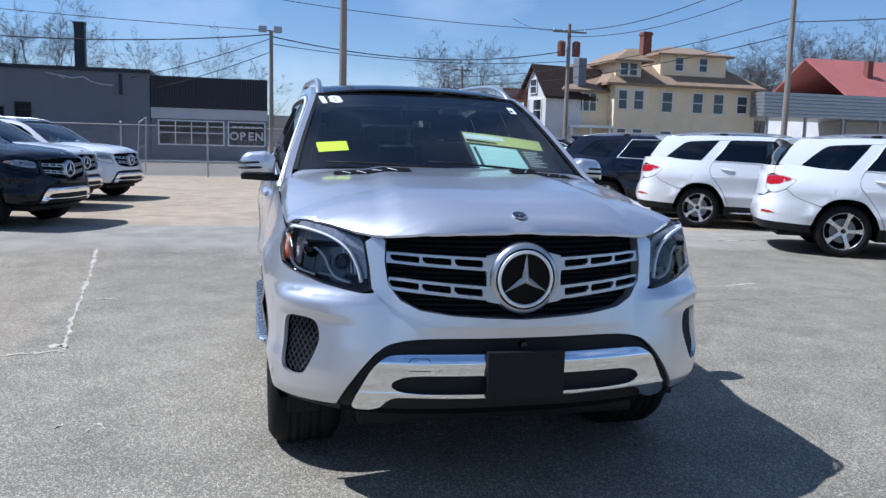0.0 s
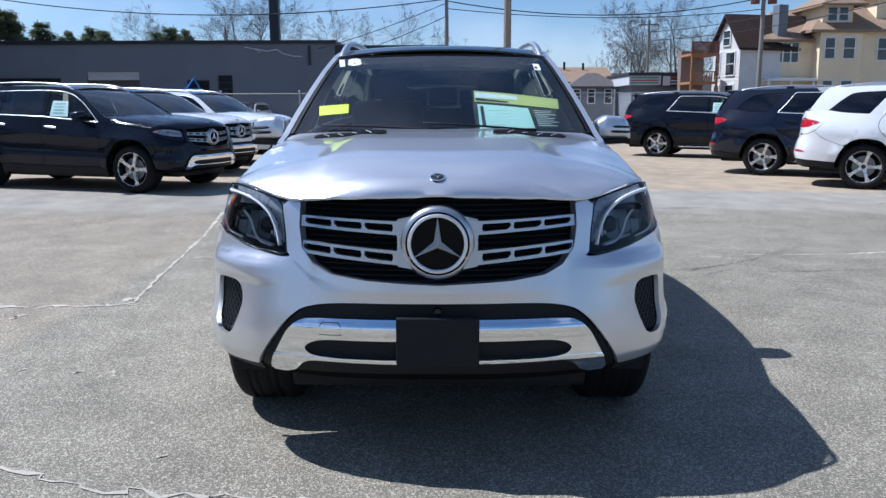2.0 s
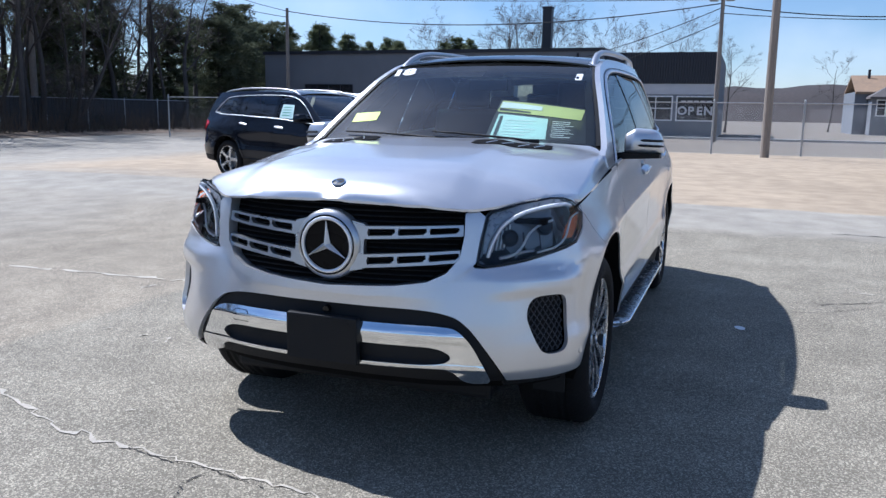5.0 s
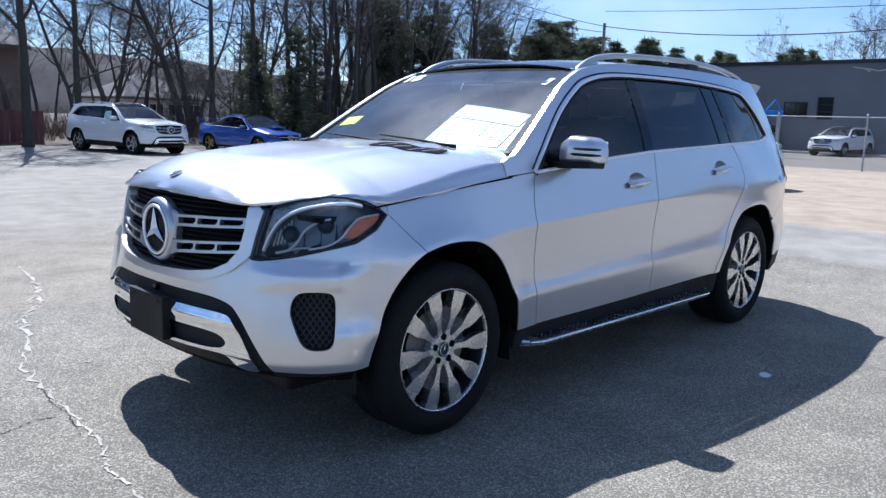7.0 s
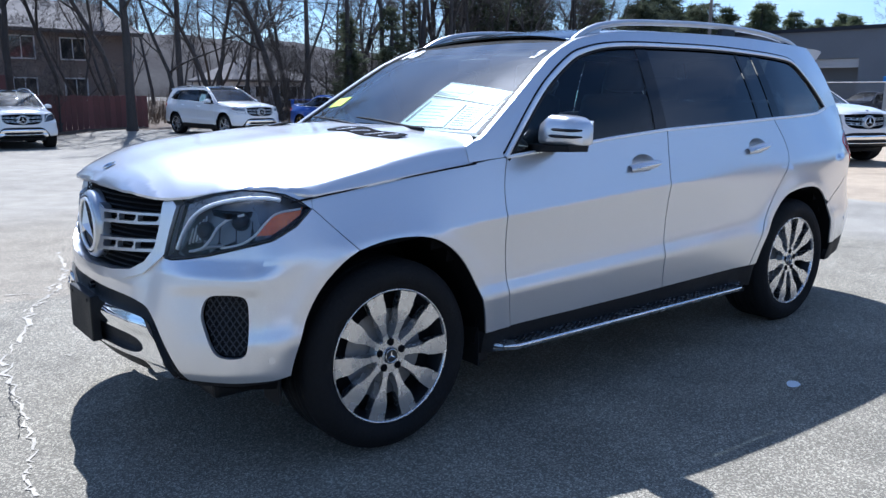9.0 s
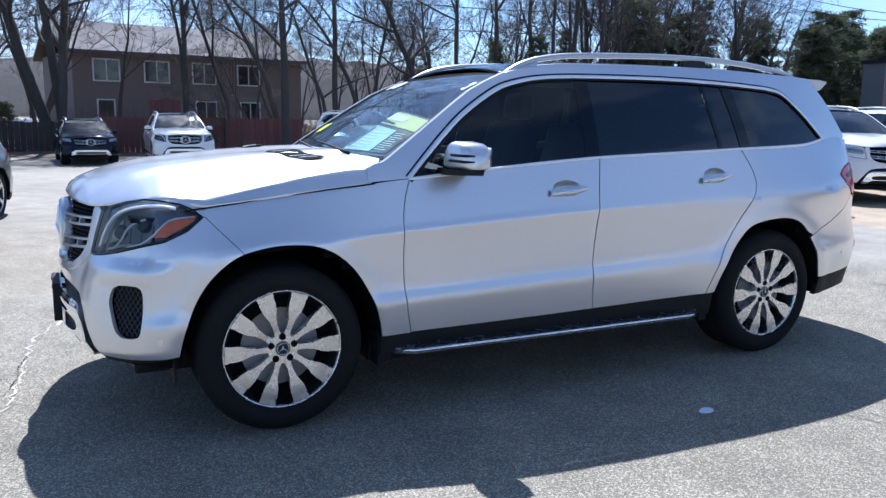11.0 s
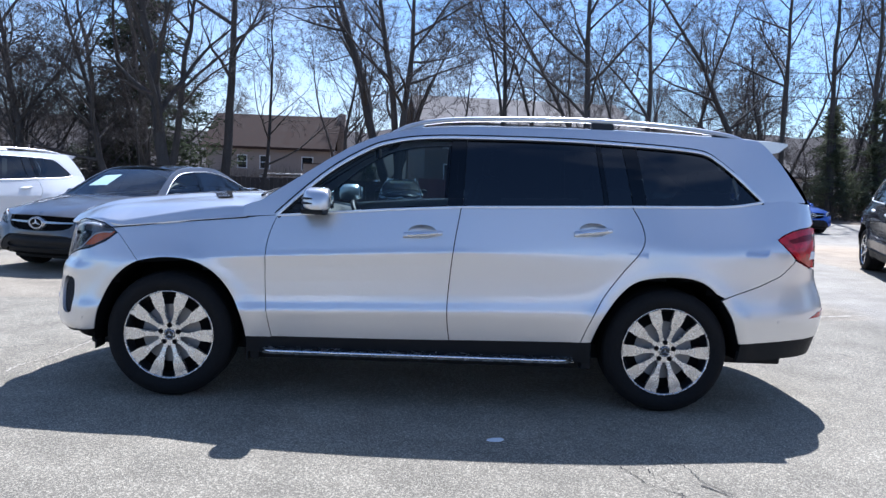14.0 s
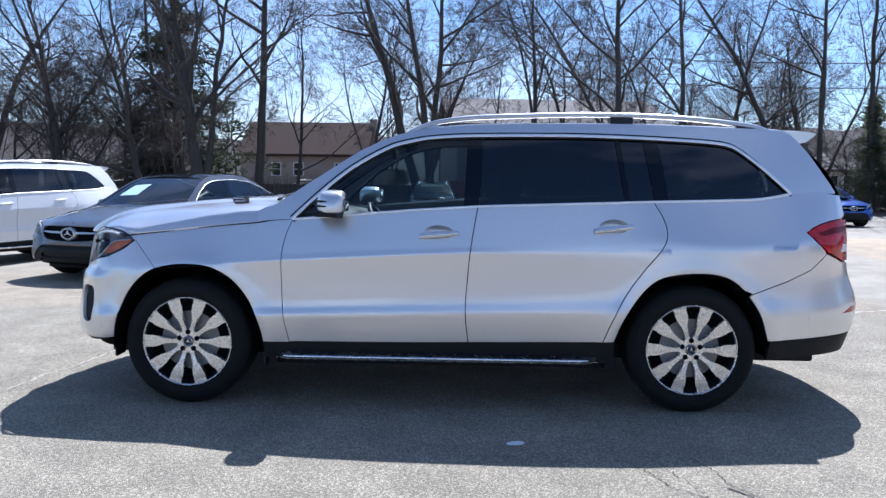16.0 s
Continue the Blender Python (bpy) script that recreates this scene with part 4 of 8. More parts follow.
tan = thing("garden_wall", "tan board wall beside the beige house", "wall", pose(0, -46.2, 0))
bm = bmesh.new()
box(bm, (4.4, -0.12, 0), (8.4, 0, 1.82), 0.01)
part("panel", bm, BEIGE, tan)
bm = bmesh.new()
box(bm, (4.35, -0.16, 1.82), (8.45, 0.04, 1.88), 0.01)
part("coping", bm, SHINGLE_DARK, tan)
hut = thing("white_shed", "low white shed with a flat roof", "shed", pose(0, -45.6, 0))
bm = bmesh.new()
box(bm, (8.7, -1.6, 0), (11.1, 0, 1.0), 0.01)
part("wall", bm, PALE_WALL, hut)
bm = bmesh.new()
box(bm, (8.5, -1.8, 1.06), (10.9, 0.1, 1.16), 0.02)
part("roof", bm, WHITE_TRIM, hut)
bm = bmesh.new()
box(bm, (8.6, -1.5, 1.0), (11.0, -0.02, 1.06))
part("shadow_gap", bm, DARK, hut)
pool = thing("covered_pool", "garden pool under a blue and white cover", "pool", pose(3.0, -44.0, 0))
bm = bmesh.new()
lathe(bm, [(0.95, 0.0), (0.95, 0.72), (0.90, 0.78), (0.5, 0.93), (0.001, 0.98)], 28, Matrix.Rotation(radians(90), 4, "X"))
bmesh.ops.recalc_face_normals(bm, faces=bm.faces[:])
part("cover", bm, POOL_BLUE, pool, "blue plastic cover", smooth=True)
bm = bmesh.new()
for k in range(7):
    a = 2 * math.pi * k / 7
    tube(bm, [(0.95 * math.cos(a), 0.95 * math.sin(a), 0.72), (0.5 * math.cos(a + 0.2), 0.5 * math.sin(a + 0.2), 0.95), (0, 0, 1.0)], 0.06, 6)
part("fold", bm, WHITE_TRIM, pool, "white folds", smooth=True)


def board_fence(x0, x1, y, h, material, label, base=0.0):
    f = thing("board_fence", label, "fence", pose(0, y, base))
    bm = bmesh.new()
    box(bm, (-0.095, -0.012, 0.03), (0.095, 0.012, h), 0.006)
    b = None
    n = int((x1 - x0) / 0.2)
    for k in range(n):
        m = pose(x0 + 0.1 + k * 0.2, 0, 0) @ Matrix.Diagonal((1, 1, 1 + 0.02 * rng.uniform(-1, 1), 1))
        if b is None:
            b = part("board", bm, material, f)
            b.matrix_basis = m
        else:
            again(b, f, m)
    bm = bmesh.new()
    for z in (0.35, h - 0.3):
        box(bm, (x0, -0.07, z - 0.04), (x1, -0.02, z + 0.04))
    part("rail", bm, material, f)


board_fence(-7.4, 0.6, -28.6, 1.45, RED_FENCE, "dark red painted board fence", -0.19)
board_fence(-2.6, -1.4, -29.0, 2.15, RED_FENCE, "tall dark red board screen behind the fence", -0.19)
board_fence(0.7, 16.0, -29.2, 1.22, BROWN_FENCE, "dark brown board fence", -0.17)
board_fence(-44.0, -27.6, -37.5, 1.9, BROWN_FENCE, "weathered dark board fence in the wood")
# strip of bare earth and leaves along the trees
bm = bmesh.new()
rows = []
for k in range(90):
    x = -75 + k * 1.4
    near = -27.3 + 1.2 * noise.noise((x * 0.15, 3.0, 0)) - max(0, -x - 14) * 0.02 + max(0, x - 4) * 0.03
    rows.append([bm.verts.new((x, near - d + (0.25 * noise.noise((x * 0.9, d, 1)) if d == 0 else 0), swell(x, near - d) + h * (1 + 0.5 * noise.noise((x * 0.3, d, 0))))) for d, h in ((0, 0.004), (1.2, 0.05), (4, 0.10), (12, 0.15), (60, 0.3))])
for a, b in zip(rows, rows[1:]):
    for i in range(4):
        bm.faces.new((a[i], a[i + 1], b[i + 1], b[i]))
tagged(link_mesh("leaf_strewn_verge", bm, LEAF_LITTER, smooth=True), "earth verge covered with brown leaves", "ground", kind="structure")
# low wooded hills at the skyline; the unseen north side is added for reflections
bm = bmesh.new()
rows = []
for k in range(241):
    a = radians(200 + 1.5 * k)
    hgt = 9 + 6.5 * max(0.0, -math.sin(a)) ** 3 + 5 * noise.noise((math.cos(a) * 2, math.sin(a) * 2, 0)) + 1.6 * noise.noise((math.cos(a) * 30, math.sin(a) * 30, 5))
    rows.append([bm.verts.new((r * math.cos(a), r * math.sin(a), z)) for r, z in ((210, -1), (225, hgt * 0.6), (240, hgt), (300, hgt))])
for p, q in zip(rows, rows[1:]):
    for i in range(3):
        bm.faces.new((p[i], p[i + 1], q[i + 1], q[i]))
tagged(link_mesh("wooded_hills", bm, HILL, smooth=True), "low brown wooded hills on the skyline", "backdrop", kind="structure")
bm = bmesh.new()
rows = []
for k in range(60):
    a = k / 59
    x, y = -110 + 20 * a, 62 + 75 * a
    hgt = (3 + 14 * min(1, a * 2.2)) * (1 + 0.12 * noise.noise((a * 14, 0, 0)))
    rows.append([bm.verts.new((x - d, y + d * 0.3, z)) for d, z in ((0, -1), (15, hgt * 0.6), (30, hgt), (80, hgt))])
for p, q in zip(rows, rows[1:]):
    for i in range(3):
        bm.faces.new((p[i], q[i], q[i + 1], p[i + 1]))
tagged(link_mesh("wooded_hill", bm, HILL, smooth=True), "brown wooded hill behind the houses", "backdrop", kind="structure")


# ---- trees ----
THIN = [0.008]  # the least radius of a twig


def grow(bm_limb, bm_twig, r, p, d, length, rad, level, most, up=0.25, droop=0.0, low=0.35):
    """One limb: a bending tapered tube that sends out smaller ones."""
    steps = (8, 6, 4, 2, 1, 1)[level]
    sides = (9, 6, 4, 3, 3, 3)[level]
    pts, rads = [p], [rad]
    q, way = Vector(p), Vector(d).normalized()
    for k in range(steps):
        wob = (0.13, 0.20, 0.27, 0.30, 0.30, 0.30)[level]
        way = (way + Vector((r.uniform(-1, 1), r.uniform(-1, 1), r.uniform(-0.7, 0.9) + up * 0.4 - droop * level * 0.4)) * wob).normalized()
        q = q + way * length / steps
        pts.append(tuple(q))
        rads.append(rad * (1 - (0.88 if level == 0 else 0.85) * (k + 1) / steps))
    if level < 4:
        tube(bm_limb if level < 2 else bm_twig, pts, rads, sides, caps=False)
    else:
        n = Vector(way).orthogonal().normalized() * max(rad, THIN[0])
        b = Vector(way).cross(n)
        base = [bm_twig.verts.new(Vector(p) + n * math.cos(w) + b * math.sin(w)) for w in (0, 2.1, 4.2)]
        for e in pts[1:-1]:
            mid = [bm_twig.verts.new(Vector(e) + (n * math.cos(w) + b * math.sin(w)) * 0.7) for w in (0, 2.1, 4.2)]
            for i in range(3):
                bm_twig.faces.new((base[i], base[(i + 1) % 3], mid[(i + 1) % 3], mid[i]))
            base = mid
        tip = bm_twig.verts.new(pts[-1])
        for i in range(3):
            bm_twig.faces.new((base[i], base[(i + 1) % 3], tip))
    if level >= most:
        return
    kids = ((7, 9), (5, 7), (4, 6), (3, 4), (2, 3))[level] if most < 5 else ((7, 10), (5, 7), (4, 6), (3, 4), (1, 2))[level]
    for _ in range(r.randint(*kids)):
        s = r.uniform(low if level == 0 else 0.2, 1.0)
        i = min(int(s * steps), steps - 1)
        f = s * steps - i
        a = Vector(pts[i]).lerp(Vector(pts[i + 1]), f)
        along = (Vector(pts[i + 1]) - Vector(pts[i])).normalized()
        side = along.cross(Vector((r.uniform(-1, 1), r.uniform(-1, 1), r.uniform(-1, 1)))).normalized()
        turn = r.uniform(0.45, 1.05) if level else r.uniform(0.35, 0.95)
        way2 = along * math.cos(turn) + side * math.sin(turn)
        share = (0.5, 0.52, 0.6, 0.68, 0.7)[level] * r.uniform(0.7, 1.15) * (1.15 - 0.5 * s)
        rr = max((rads[i] * (1 - f) + rads[i + 1] * f) * (0.55 if level else 0.5), THIN[0])
        grow(bm_limb, bm_twig, r, tuple(a), way2, length * share, rr, level + 1, most, up, droop, low)


TREE_LABEL = "bare grey-brown deciduous tree with fine twigs"


def bare_tree(seed, height, rad, lean, most=5, up=0.3, forks=1, bark=None, spread=0.28, droop=0.0, low=0.35):
    r = random.Random(seed)
    t = thing("tree", TREE_LABEL, "tree", group="bare trees along the lot")
    limb, twig = bmesh.new(), bmesh.new()
    tube(limb, [(0, 0, -0.2), (lean[0] * 0.02, lean[1] * 0.02, 0.5)], [rad * 1.5, rad * 1.02], 10, caps=False)
    for k in range(forks):
        d = Vector((lean[0] + (k - (forks - 1) / 2) * spread, lean[1] + r.uniform(-0.1, 0.1), 1))
        grow(limb, twig, r, (0, 0, 0.3), d, height * r.uniform(0.9, 1.05), rad * (1 if forks == 1 else 0.75), 0, most, up, droop, low)
    part("trunk", limb, bark or BARK, t, smooth=True)
    tagged(part("crown", twig, TWIG, t, "haze of bare twigs", smooth=True), kind="stuff")
    return t


def pine(seed, height, width, needles=None, thick=1.0, blunt=0.75, ragged=0.45):
    """An evergreen: whorls of drooping boughs set with many small needle sprays."""
    r = random.Random(seed)
    t = thing("pine_tree", "dark green pine with drooping boughs", "tree", group="pines")
    bm, nd = bmesh.new(), bmesh.new()
    tube(bm, [(0, 0, -0.2), (0.1, 0, height * 0.5), (0, 0.1, height)], [0.24, 0.16, 0.03], 8)
    z = height * 0.1
    while z < height:
        s = (z / height)
        reach = width * (1 - s) ** blunt * r.uniform(1 - ragged * 0.6, 1 + ragged * 0.45) + 0.25
        for _ in range(r.randint(4, 6)):
            a = r.uniform(0, 2 * math.pi)
            out = Vector((math.cos(a), math.sin(a), 0))
            L = reach * r.uniform(0.5, 1.1)
            lift = 0.15 + ragged * r.uniform(-0.25, 0.45)
            p = [Vector((0, 0, z)) + out * L * f + Vector((0, 0, (lift - 0.35 * f) * L * f)) for f in (0, 0.5, 1.0)]
            tube(bm, [tuple(q) for q in p], [0.035, 0.02, 0.008], 3, caps=False)
            for _ in range(int((13 + L * 13) * thick)):
                f = r.uniform(0.25, 1.0)
                c = p[0].lerp(p[2], f) + Vector((r.gauss(0, 0.16), r.gauss(0, 0.16), r.gauss(0, 0.12))) * (0.5 + L * 0.35)
                for _ in range(3):
                    u = Vector((r.gauss(0, 1), r.gauss(0, 1), r.gauss(0, 0.5))).normalized()
                    w = u.cross(Vector((r.gauss(0, 1), r.gauss(0, 1), r.gauss(0, 1)))).normalized() * r.uniform(0.018, 0.04)
                    e = c + u * r.uniform(0.16, 0.36)
                    v = [nd.verts.new(q) for q in (c - w, c + w, e + w * 0.3, e - w * 0.3)]
                    nd.faces.new(v)
        z += r.uniform(0.22, 0.42) * (1 + height * 0.02)
    part("trunk", bm, BARK_DARK, t, smooth=True)
    tagged(part("crown", nd, needles or NEEDLES, t, "dark green needles"), kind="stuff")
    return t


KINDS = [
    bare_tree(11, 11.5, 0.19, (0.05, 0.0), 5),
    bare_tree(12, 12.5, 0.24, (0.18, 0.05), 5, forks=2),
    bare_tree(13, 13.5, 0.16, (0.0, 0.03), 4, up=0.6),
    bare_tree(14, 11.0, 0.22, (0.30, 0.1), 5, up=0.15),
    bare_tree(15, 9.0, 0.12, (-0.1, 0.0), 5),
    bare_tree(16, 14.0, 0.22, (0.03, 0.0), 3, up=0.7, bark=BARK_DARK),
    bare_tree(17, 6.0, 0.10, (0.12, 0.05), 5, up=0.0, forks=3, bark=BARK_DARK, spread=1.4, droop=0.35, low=0.08),
]
THIN[0] = 0.012
FAR = [bare_tree(21, 11.0, 0.17, (0.05, 0.0), 4), bare_tree(22, 12.0, 0.18, (-0.12, 0.05), 4, forks=2), bare_tree(23, 9.5, 0.13, (0.0, 0.1), 4)]
THIN[0] = 0.008
PINES = [pine(31, 9.0, 2.6, thick=0.75), pine(32, 11.0, 3.0, thick=0.7), pine(33, 6.0, 2.2, thick=0.9), pine(34, 9.5, 4.6, NEEDLES_DARK, 1.5, 0.5), pine(35, 8.0, 2.9, NEEDLES_PALE, 2.2, 0.6), pine(36, 2.0, 0.22, NEEDLES_DARK, 0.6, 0.4), pine(37, 9.3, 3.4, NEEDLES, 2.0, 0.42, 0.9)]
used = set()


def plant(kind, x, y, turn=0.0, size=1.0, z=0.0, flip=False):
    m = pose(x, y, z, 0, 0, turn)
    k = kind
    if k not in used:
        used.add(k)
        k.matrix_basis = m @ Matrix.Diagonal((size, size, size, 1))
        return k
    c = copy_thing(k, m)
    c.scale = (size, size, size)
    return c


def edge_tree(seed, x, y, rad, height, lean=0.0, bow=0.0, low=0.3, limbs=9, most=5, dark=False):
    """A tree of the wood's edge: its trunk leans and bows along x, with limbs from a given share of its height on."""
    r = random.Random(seed)
    t = thing("tree", TREE_LABEL, "tree", pose(x, y, 0), group="bare trees along the lot")
    limb, twig = bmesh.new(), bmesh.new()
    pts, rads = [(0, 0, -0.2), (0, 0, 0.25)], [rad * 1.5, rad * 1.12]
    wx = wy = 0.0
    for k in range(1, 13):
        q = k / 12
        z = height * q
        wx, wy = wx + r.gauss(0, 0.055), wy + r.gauss(0, 0.07)
        pts.append((lean * z + bow * z * z / height + wx, wy, z))
        rads.append(max(0.012, rad * (1.0 - 0.93 * q ** 1.15)))
    tube(limb, pts, rads, 9, caps=False)
    for k in range(int(limbs * 1.7)):
        q = low * 0.7 + (0.97 - low * 0.7) * ((k + r.uniform(0.1, 0.9)) / int(limbs * 1.7)) ** 0.9
        i = 1 + min(11, int(q * 12))
        f = q * 12 - int(q * 12)
        a = Vector(pts[i]).lerp(Vector(pts[min(i + 1, 13)]), f)
        along = (Vector(pts[min(i + 1, 13)]) - Vector(pts[i - 1])).normalized()
        side = along.cross(Vector((r.uniform(-1, 1), r.uniform(-1, 1), r.uniform(-1, 1)))).normalized()
        turn = r.uniform(0.55, 1.3)
        grow(limb, twig, r, tuple(a), along * math.cos(turn) + side * math.sin(turn), height * 0.45 * r.uniform(0.6, 1.15) * (1.2 - 0.75 * q), max(0.016, rads[i] * r.uniform(0.4, 0.65)), 1, most, 0.22)
    part("trunk", limb, BARK_DARK if dark else BARK, t, smooth=True)
    tagged(part("crown", twig, TWIG, t, "haze of bare twigs", smooth=True), kind="stuff")
    return t


# the trees that can be told apart, then the wood behind them
for k, (x, y, rad, height, lean, bow, low, limbs) in enumerate((
    (10.8, -27.0, 0.27, 12.5, 0.11, 0.02, 0.28, 11), (11.6, -29.0, 0.17, 12.0, -0.20, 0.08, 0.42, 9), (9.55, -31.5, 0.23, 16.0, -0.03, 0.0, 0.42, 8),
    (1.85, -31.5, 0.24, 14.0, 0.22, 0.10, 0.34, 9), (1.5, -31.8, 0.20, 14.0, 0.05, 0.10, 0.36, 9), (1.65, -31.3, 0.19, 14.0, -0.06, 0.0, 0.36, 9),
    (-3.15, -31.5, 0.14, 13.0, 0.0, 0.03, 0.44, 9), (-3.2, -31.7, 0.10, 12.5, -0.02, 0.22, 0.46, 8), (-7.4, -31.5, 0.13, 12.0, 0.20, 0.35, 0.38, 8),
    (-6.15, -26.6, 0.17, 13.5, 0.0, 0.02, 0.34, 9), (-9.9, -31.5, 0.15, 15.0, 0.04, 0.02, 0.45, 7), (-11.4, -31.5, 0.13, 9.0, 0.06, 0.62, 0.42, 8),
    (-14.6, -31.5, 0.18, 12.0, 0.10, 0.42, 0.36, 9), (-16.0, -31.5, 0.13, 15.5, 0.03, 0.0, 0.5, 7), (-16.4, -31.9, 0.13, 15.5, 0.01, 0.0, 0.5, 7),
    (-18.5, -31.5, 0.15, 15.5, 0.03, 0.0, 0.46, 7), (-20.85, -31.5, 0.15, 15.5, 0.04, 0.0, 0.48, 7), (-21.8, -31.5, 0.12, 15.0, 0.05, 0.0, 0.48, 6),
    (-22.95, -31.5, 0.18, 16.0, 0.0, 0.0, 0.44, 7), (-23.7, -32.5, 0.12, 15.0, 0.02, 0.0, 0.5, 6), (-24.8, -31.5, 0.15, 15.5, 0.03, 0.0, 0.46, 6),
    (-5.6, -33.5, 0.11, 11.5, 0.12, 0.2, 0.4, 8), (-12.4, -33.5, 0.12, 12.0, -0.05, -0.15, 0.38, 8), (4.6, -33.0, 0.10, 10.0, -0.08, -0.1, 0.35, 8),
    (-8.6, -27.8, 0.09, 8.5, 0.25, 0.2, 0.34, 7), (13.6, -28.0, 0.15, 10.0, 0.12, 0.12, 0.14, 12), (16.8, -27.6, 0.16, 11.0, 0.05, 0.1, 0.14, 12), (8.1, -33.0, 0.10, 10.5, -0.05, 0.0, 0.2, 9),
)):
    edge_tree(300 + k, x, y, rad, height, lean, bow, low, limbs, 4 if x < -15 else 5, k % 3 == 0)
for kind, x, y, turn, size in (
    (3, -39.0, -33.0, 180, 0.9), (3, -42.5, -35.0, 175, 0.95), (0, 15.5, -33.0, 10, 1.0), (3, 18.5, -31.0, 60, 0.95), (3, 22.0, -30.0, 200, 1.0), (0, 27.0, -32.0, 10, 1.0),
    (1, 13.2, -32.0, 40, 0.9), (2, -27.5, -33.0, 30, 1.0), (5, -26.6, -33.0, 0, 0.9), (4, -20.9, -34.5, 0, 1.0),
):
    plant(KINDS[kind], x, y, turn, size)
for x, y, turn, size in ((20.5, -27.5, 0, 1.0), (17.5, -28.5, 100, 1.1), (15.0, -29.5, 220, 0.95), (23.5, -28.5, 60, 1.1), (12.6, -29.0, 300, 0.8), (18.8, -31.5, 160, 1.2), (26.5, -29.0, 20, 1.1), (-27.5, -31.5, 50, 0.6), (-13.5, -29.8, 80, 0.55), (-4.2, -28.6, 10, 0.5), (14.0, -32.5, 30, 1.1), (22.0, -33.0, 200, 1.2), (-18.3, -33.6, 15, 0.75), (-20.2, -34.2, 130, 0.85), (-16.6, -34.3, 250, 0.7), (-22.4, -34.0, 75, 0.7)):
    plant(KINDS[6], x, y, turn, size)
for kind, x, y, turn, size in ((0, -17.4, -36.0, 20, 0.8), (1, -19.3, -38.5, 140, 0.85), (2, -21.4, -37.0, 260, 0.9), (0, -15.8, -38.0, 200, 0.8), (1, -23.6, -40.0, 80, 0.9), (2, -18.4, -41.0, 310, 0.85)):
    plant(FAR[kind], x, y, turn, size)
for k in range(40):
    x = rng.uniform(-48, -23)
    plant(rng.choice((FAR[0], FAR[1], FAR[2], KINDS[2], KINDS[5], KINDS[5])), x, rng.uniform(-46, -33) - max(0, -x - 34) * 0.3, rng.uniform(0, 360), rng.uniform(0.75, 1.05))
for k in range(8):
    plant(rng.choice(FAR), rng.uniform(-21, 3.0), rng.uniform(-45, -36), rng.uniform(0, 360), rng.uniform(0.6, 0.85))
for k in range(22):
    plant(rng.choice(FAR), rng.uniform(-46, 8.0), rng.uniform(-70, -50), rng.uniform(0, 360), rng.uniform(0.75, 1.0))
for k in range(24):
    plant(rng.choice(FAR), rng.uniform(-30, 40), rng.uniform(-95, -68), rng.uniform(0, 360), rng.uniform(0.6, 0.85))
for x, y, size in ((-80, 17.5, 0.62), (-83, 19.5, 0.7), (-88, 18, 0.72), (-90, 23, 0.66), (-60, -9, 0.7), (-60, -5, 0.65), (-62, -16, 0.75), (-66, 0, 0.6), (-80, 9, 0.6), (-82, 20.5, 0.6), (-78, 24, 0.5), (-86, 22, 0.62), (-88, -26, 1.0), (-90, -24, 1.1), (-86, -22.5, 1.0), (-92, -21, 1.12), (-88, -19, 0.95), (-94, -27, 1.0), (-92, -32, 0.9), (-96, -38, 0.95), (-90, -16, 0.85), (-62, -19, 0.7), (-90, 50, 0.9), (-88, 56, 0.95), (-96, 62, 1.05), (-96, 74, 1.1), (-98, 84, 1.15), (-92, 48, 0.85), (-100, 92, 1.2), (-97, 68, 1.0), (-99, 79, 1.1)):
    plant(rng.choice(FAR), x, y, rng.uniform(0, 360), size)
# tall bare trees behind the corner store
for kind, x, y, turn, size in ((0, -76, 18.6, 40, 0.78), (1, -77, 20.6, 150, 0.85), (2, -78, 22.4, 10, 1.0), (0, -80, 24.2, 220, 0.9), (1, -75, 23.4, 300, 0.7), (2, -82, 19.4, 90, 0.95)):
    plant(FAR[kind], x, y, turn, size)
# bare wood on the hillside behind the houses
for k in range(64):
    a = rng.uniform(0.05, 0.66)
    d = rng.uniform(2, 26)
    hgt = (3 + 14 * min(1, a * 2.2)) * 0.8
    plant(rng.choice(FAR), -110 + 20 * a - d, 62 + 75 * a + d * 0.3, rng.uniform(0, 360), rng.uniform(0.75, 1.15), hgt * d / 26 * 0.95)
for kind, x, y, size in ((3, 14.6, -35.0, 1.05), (2, -18.6, -31.6, 0.85), (2, -20.6, -30.8, 0.95), (0, -19.4, -33.4, 0.62), (1, -34.5, -39.0, 0.85), (0, -28.5, -40.0, 0.8),
                         (1, -40.5, -40.0, 0.9), (6, -31.2, -36.4, 0.95), (6, -35.6, -37.0, 0.9), (6, -45.2, -34.6, 0.86), (6, -41.6, -36.2, 0.9), (6, -48.6, -36.4, 1.0), (6, -52.5, -38.0, 1.05), (6, -56.5, -37.2, 0.95), (4, -75, -43, 1.34), (4, -77, -40.5, 1.22), (4, -76, -37.5, 1.10), (4, -75, -33.2, 1.08), (4, -78, -36.2, 1.17), (4, -77, -34.6, 1.12), (4, -76, -28.6, 1.08), (4, -75, -47, 1.32), (4, -75, -51, 1.40), (4, -75, -25.6, 1.10), (4, -76, -27.2, 1.14), (4, -80, -45, 1.38), (4, -77, -55, 1.43), (4, -76, -60, 1.49), (5, 4.3, -45.4, 1.0), (5, 3.9, -45.5, 0.93), (0, -70, 40, 0.9), (0, -38.0, -44.0, 0.9)):
    plant(PINES[kind], x, y, rng.uniform(0, 360), size)

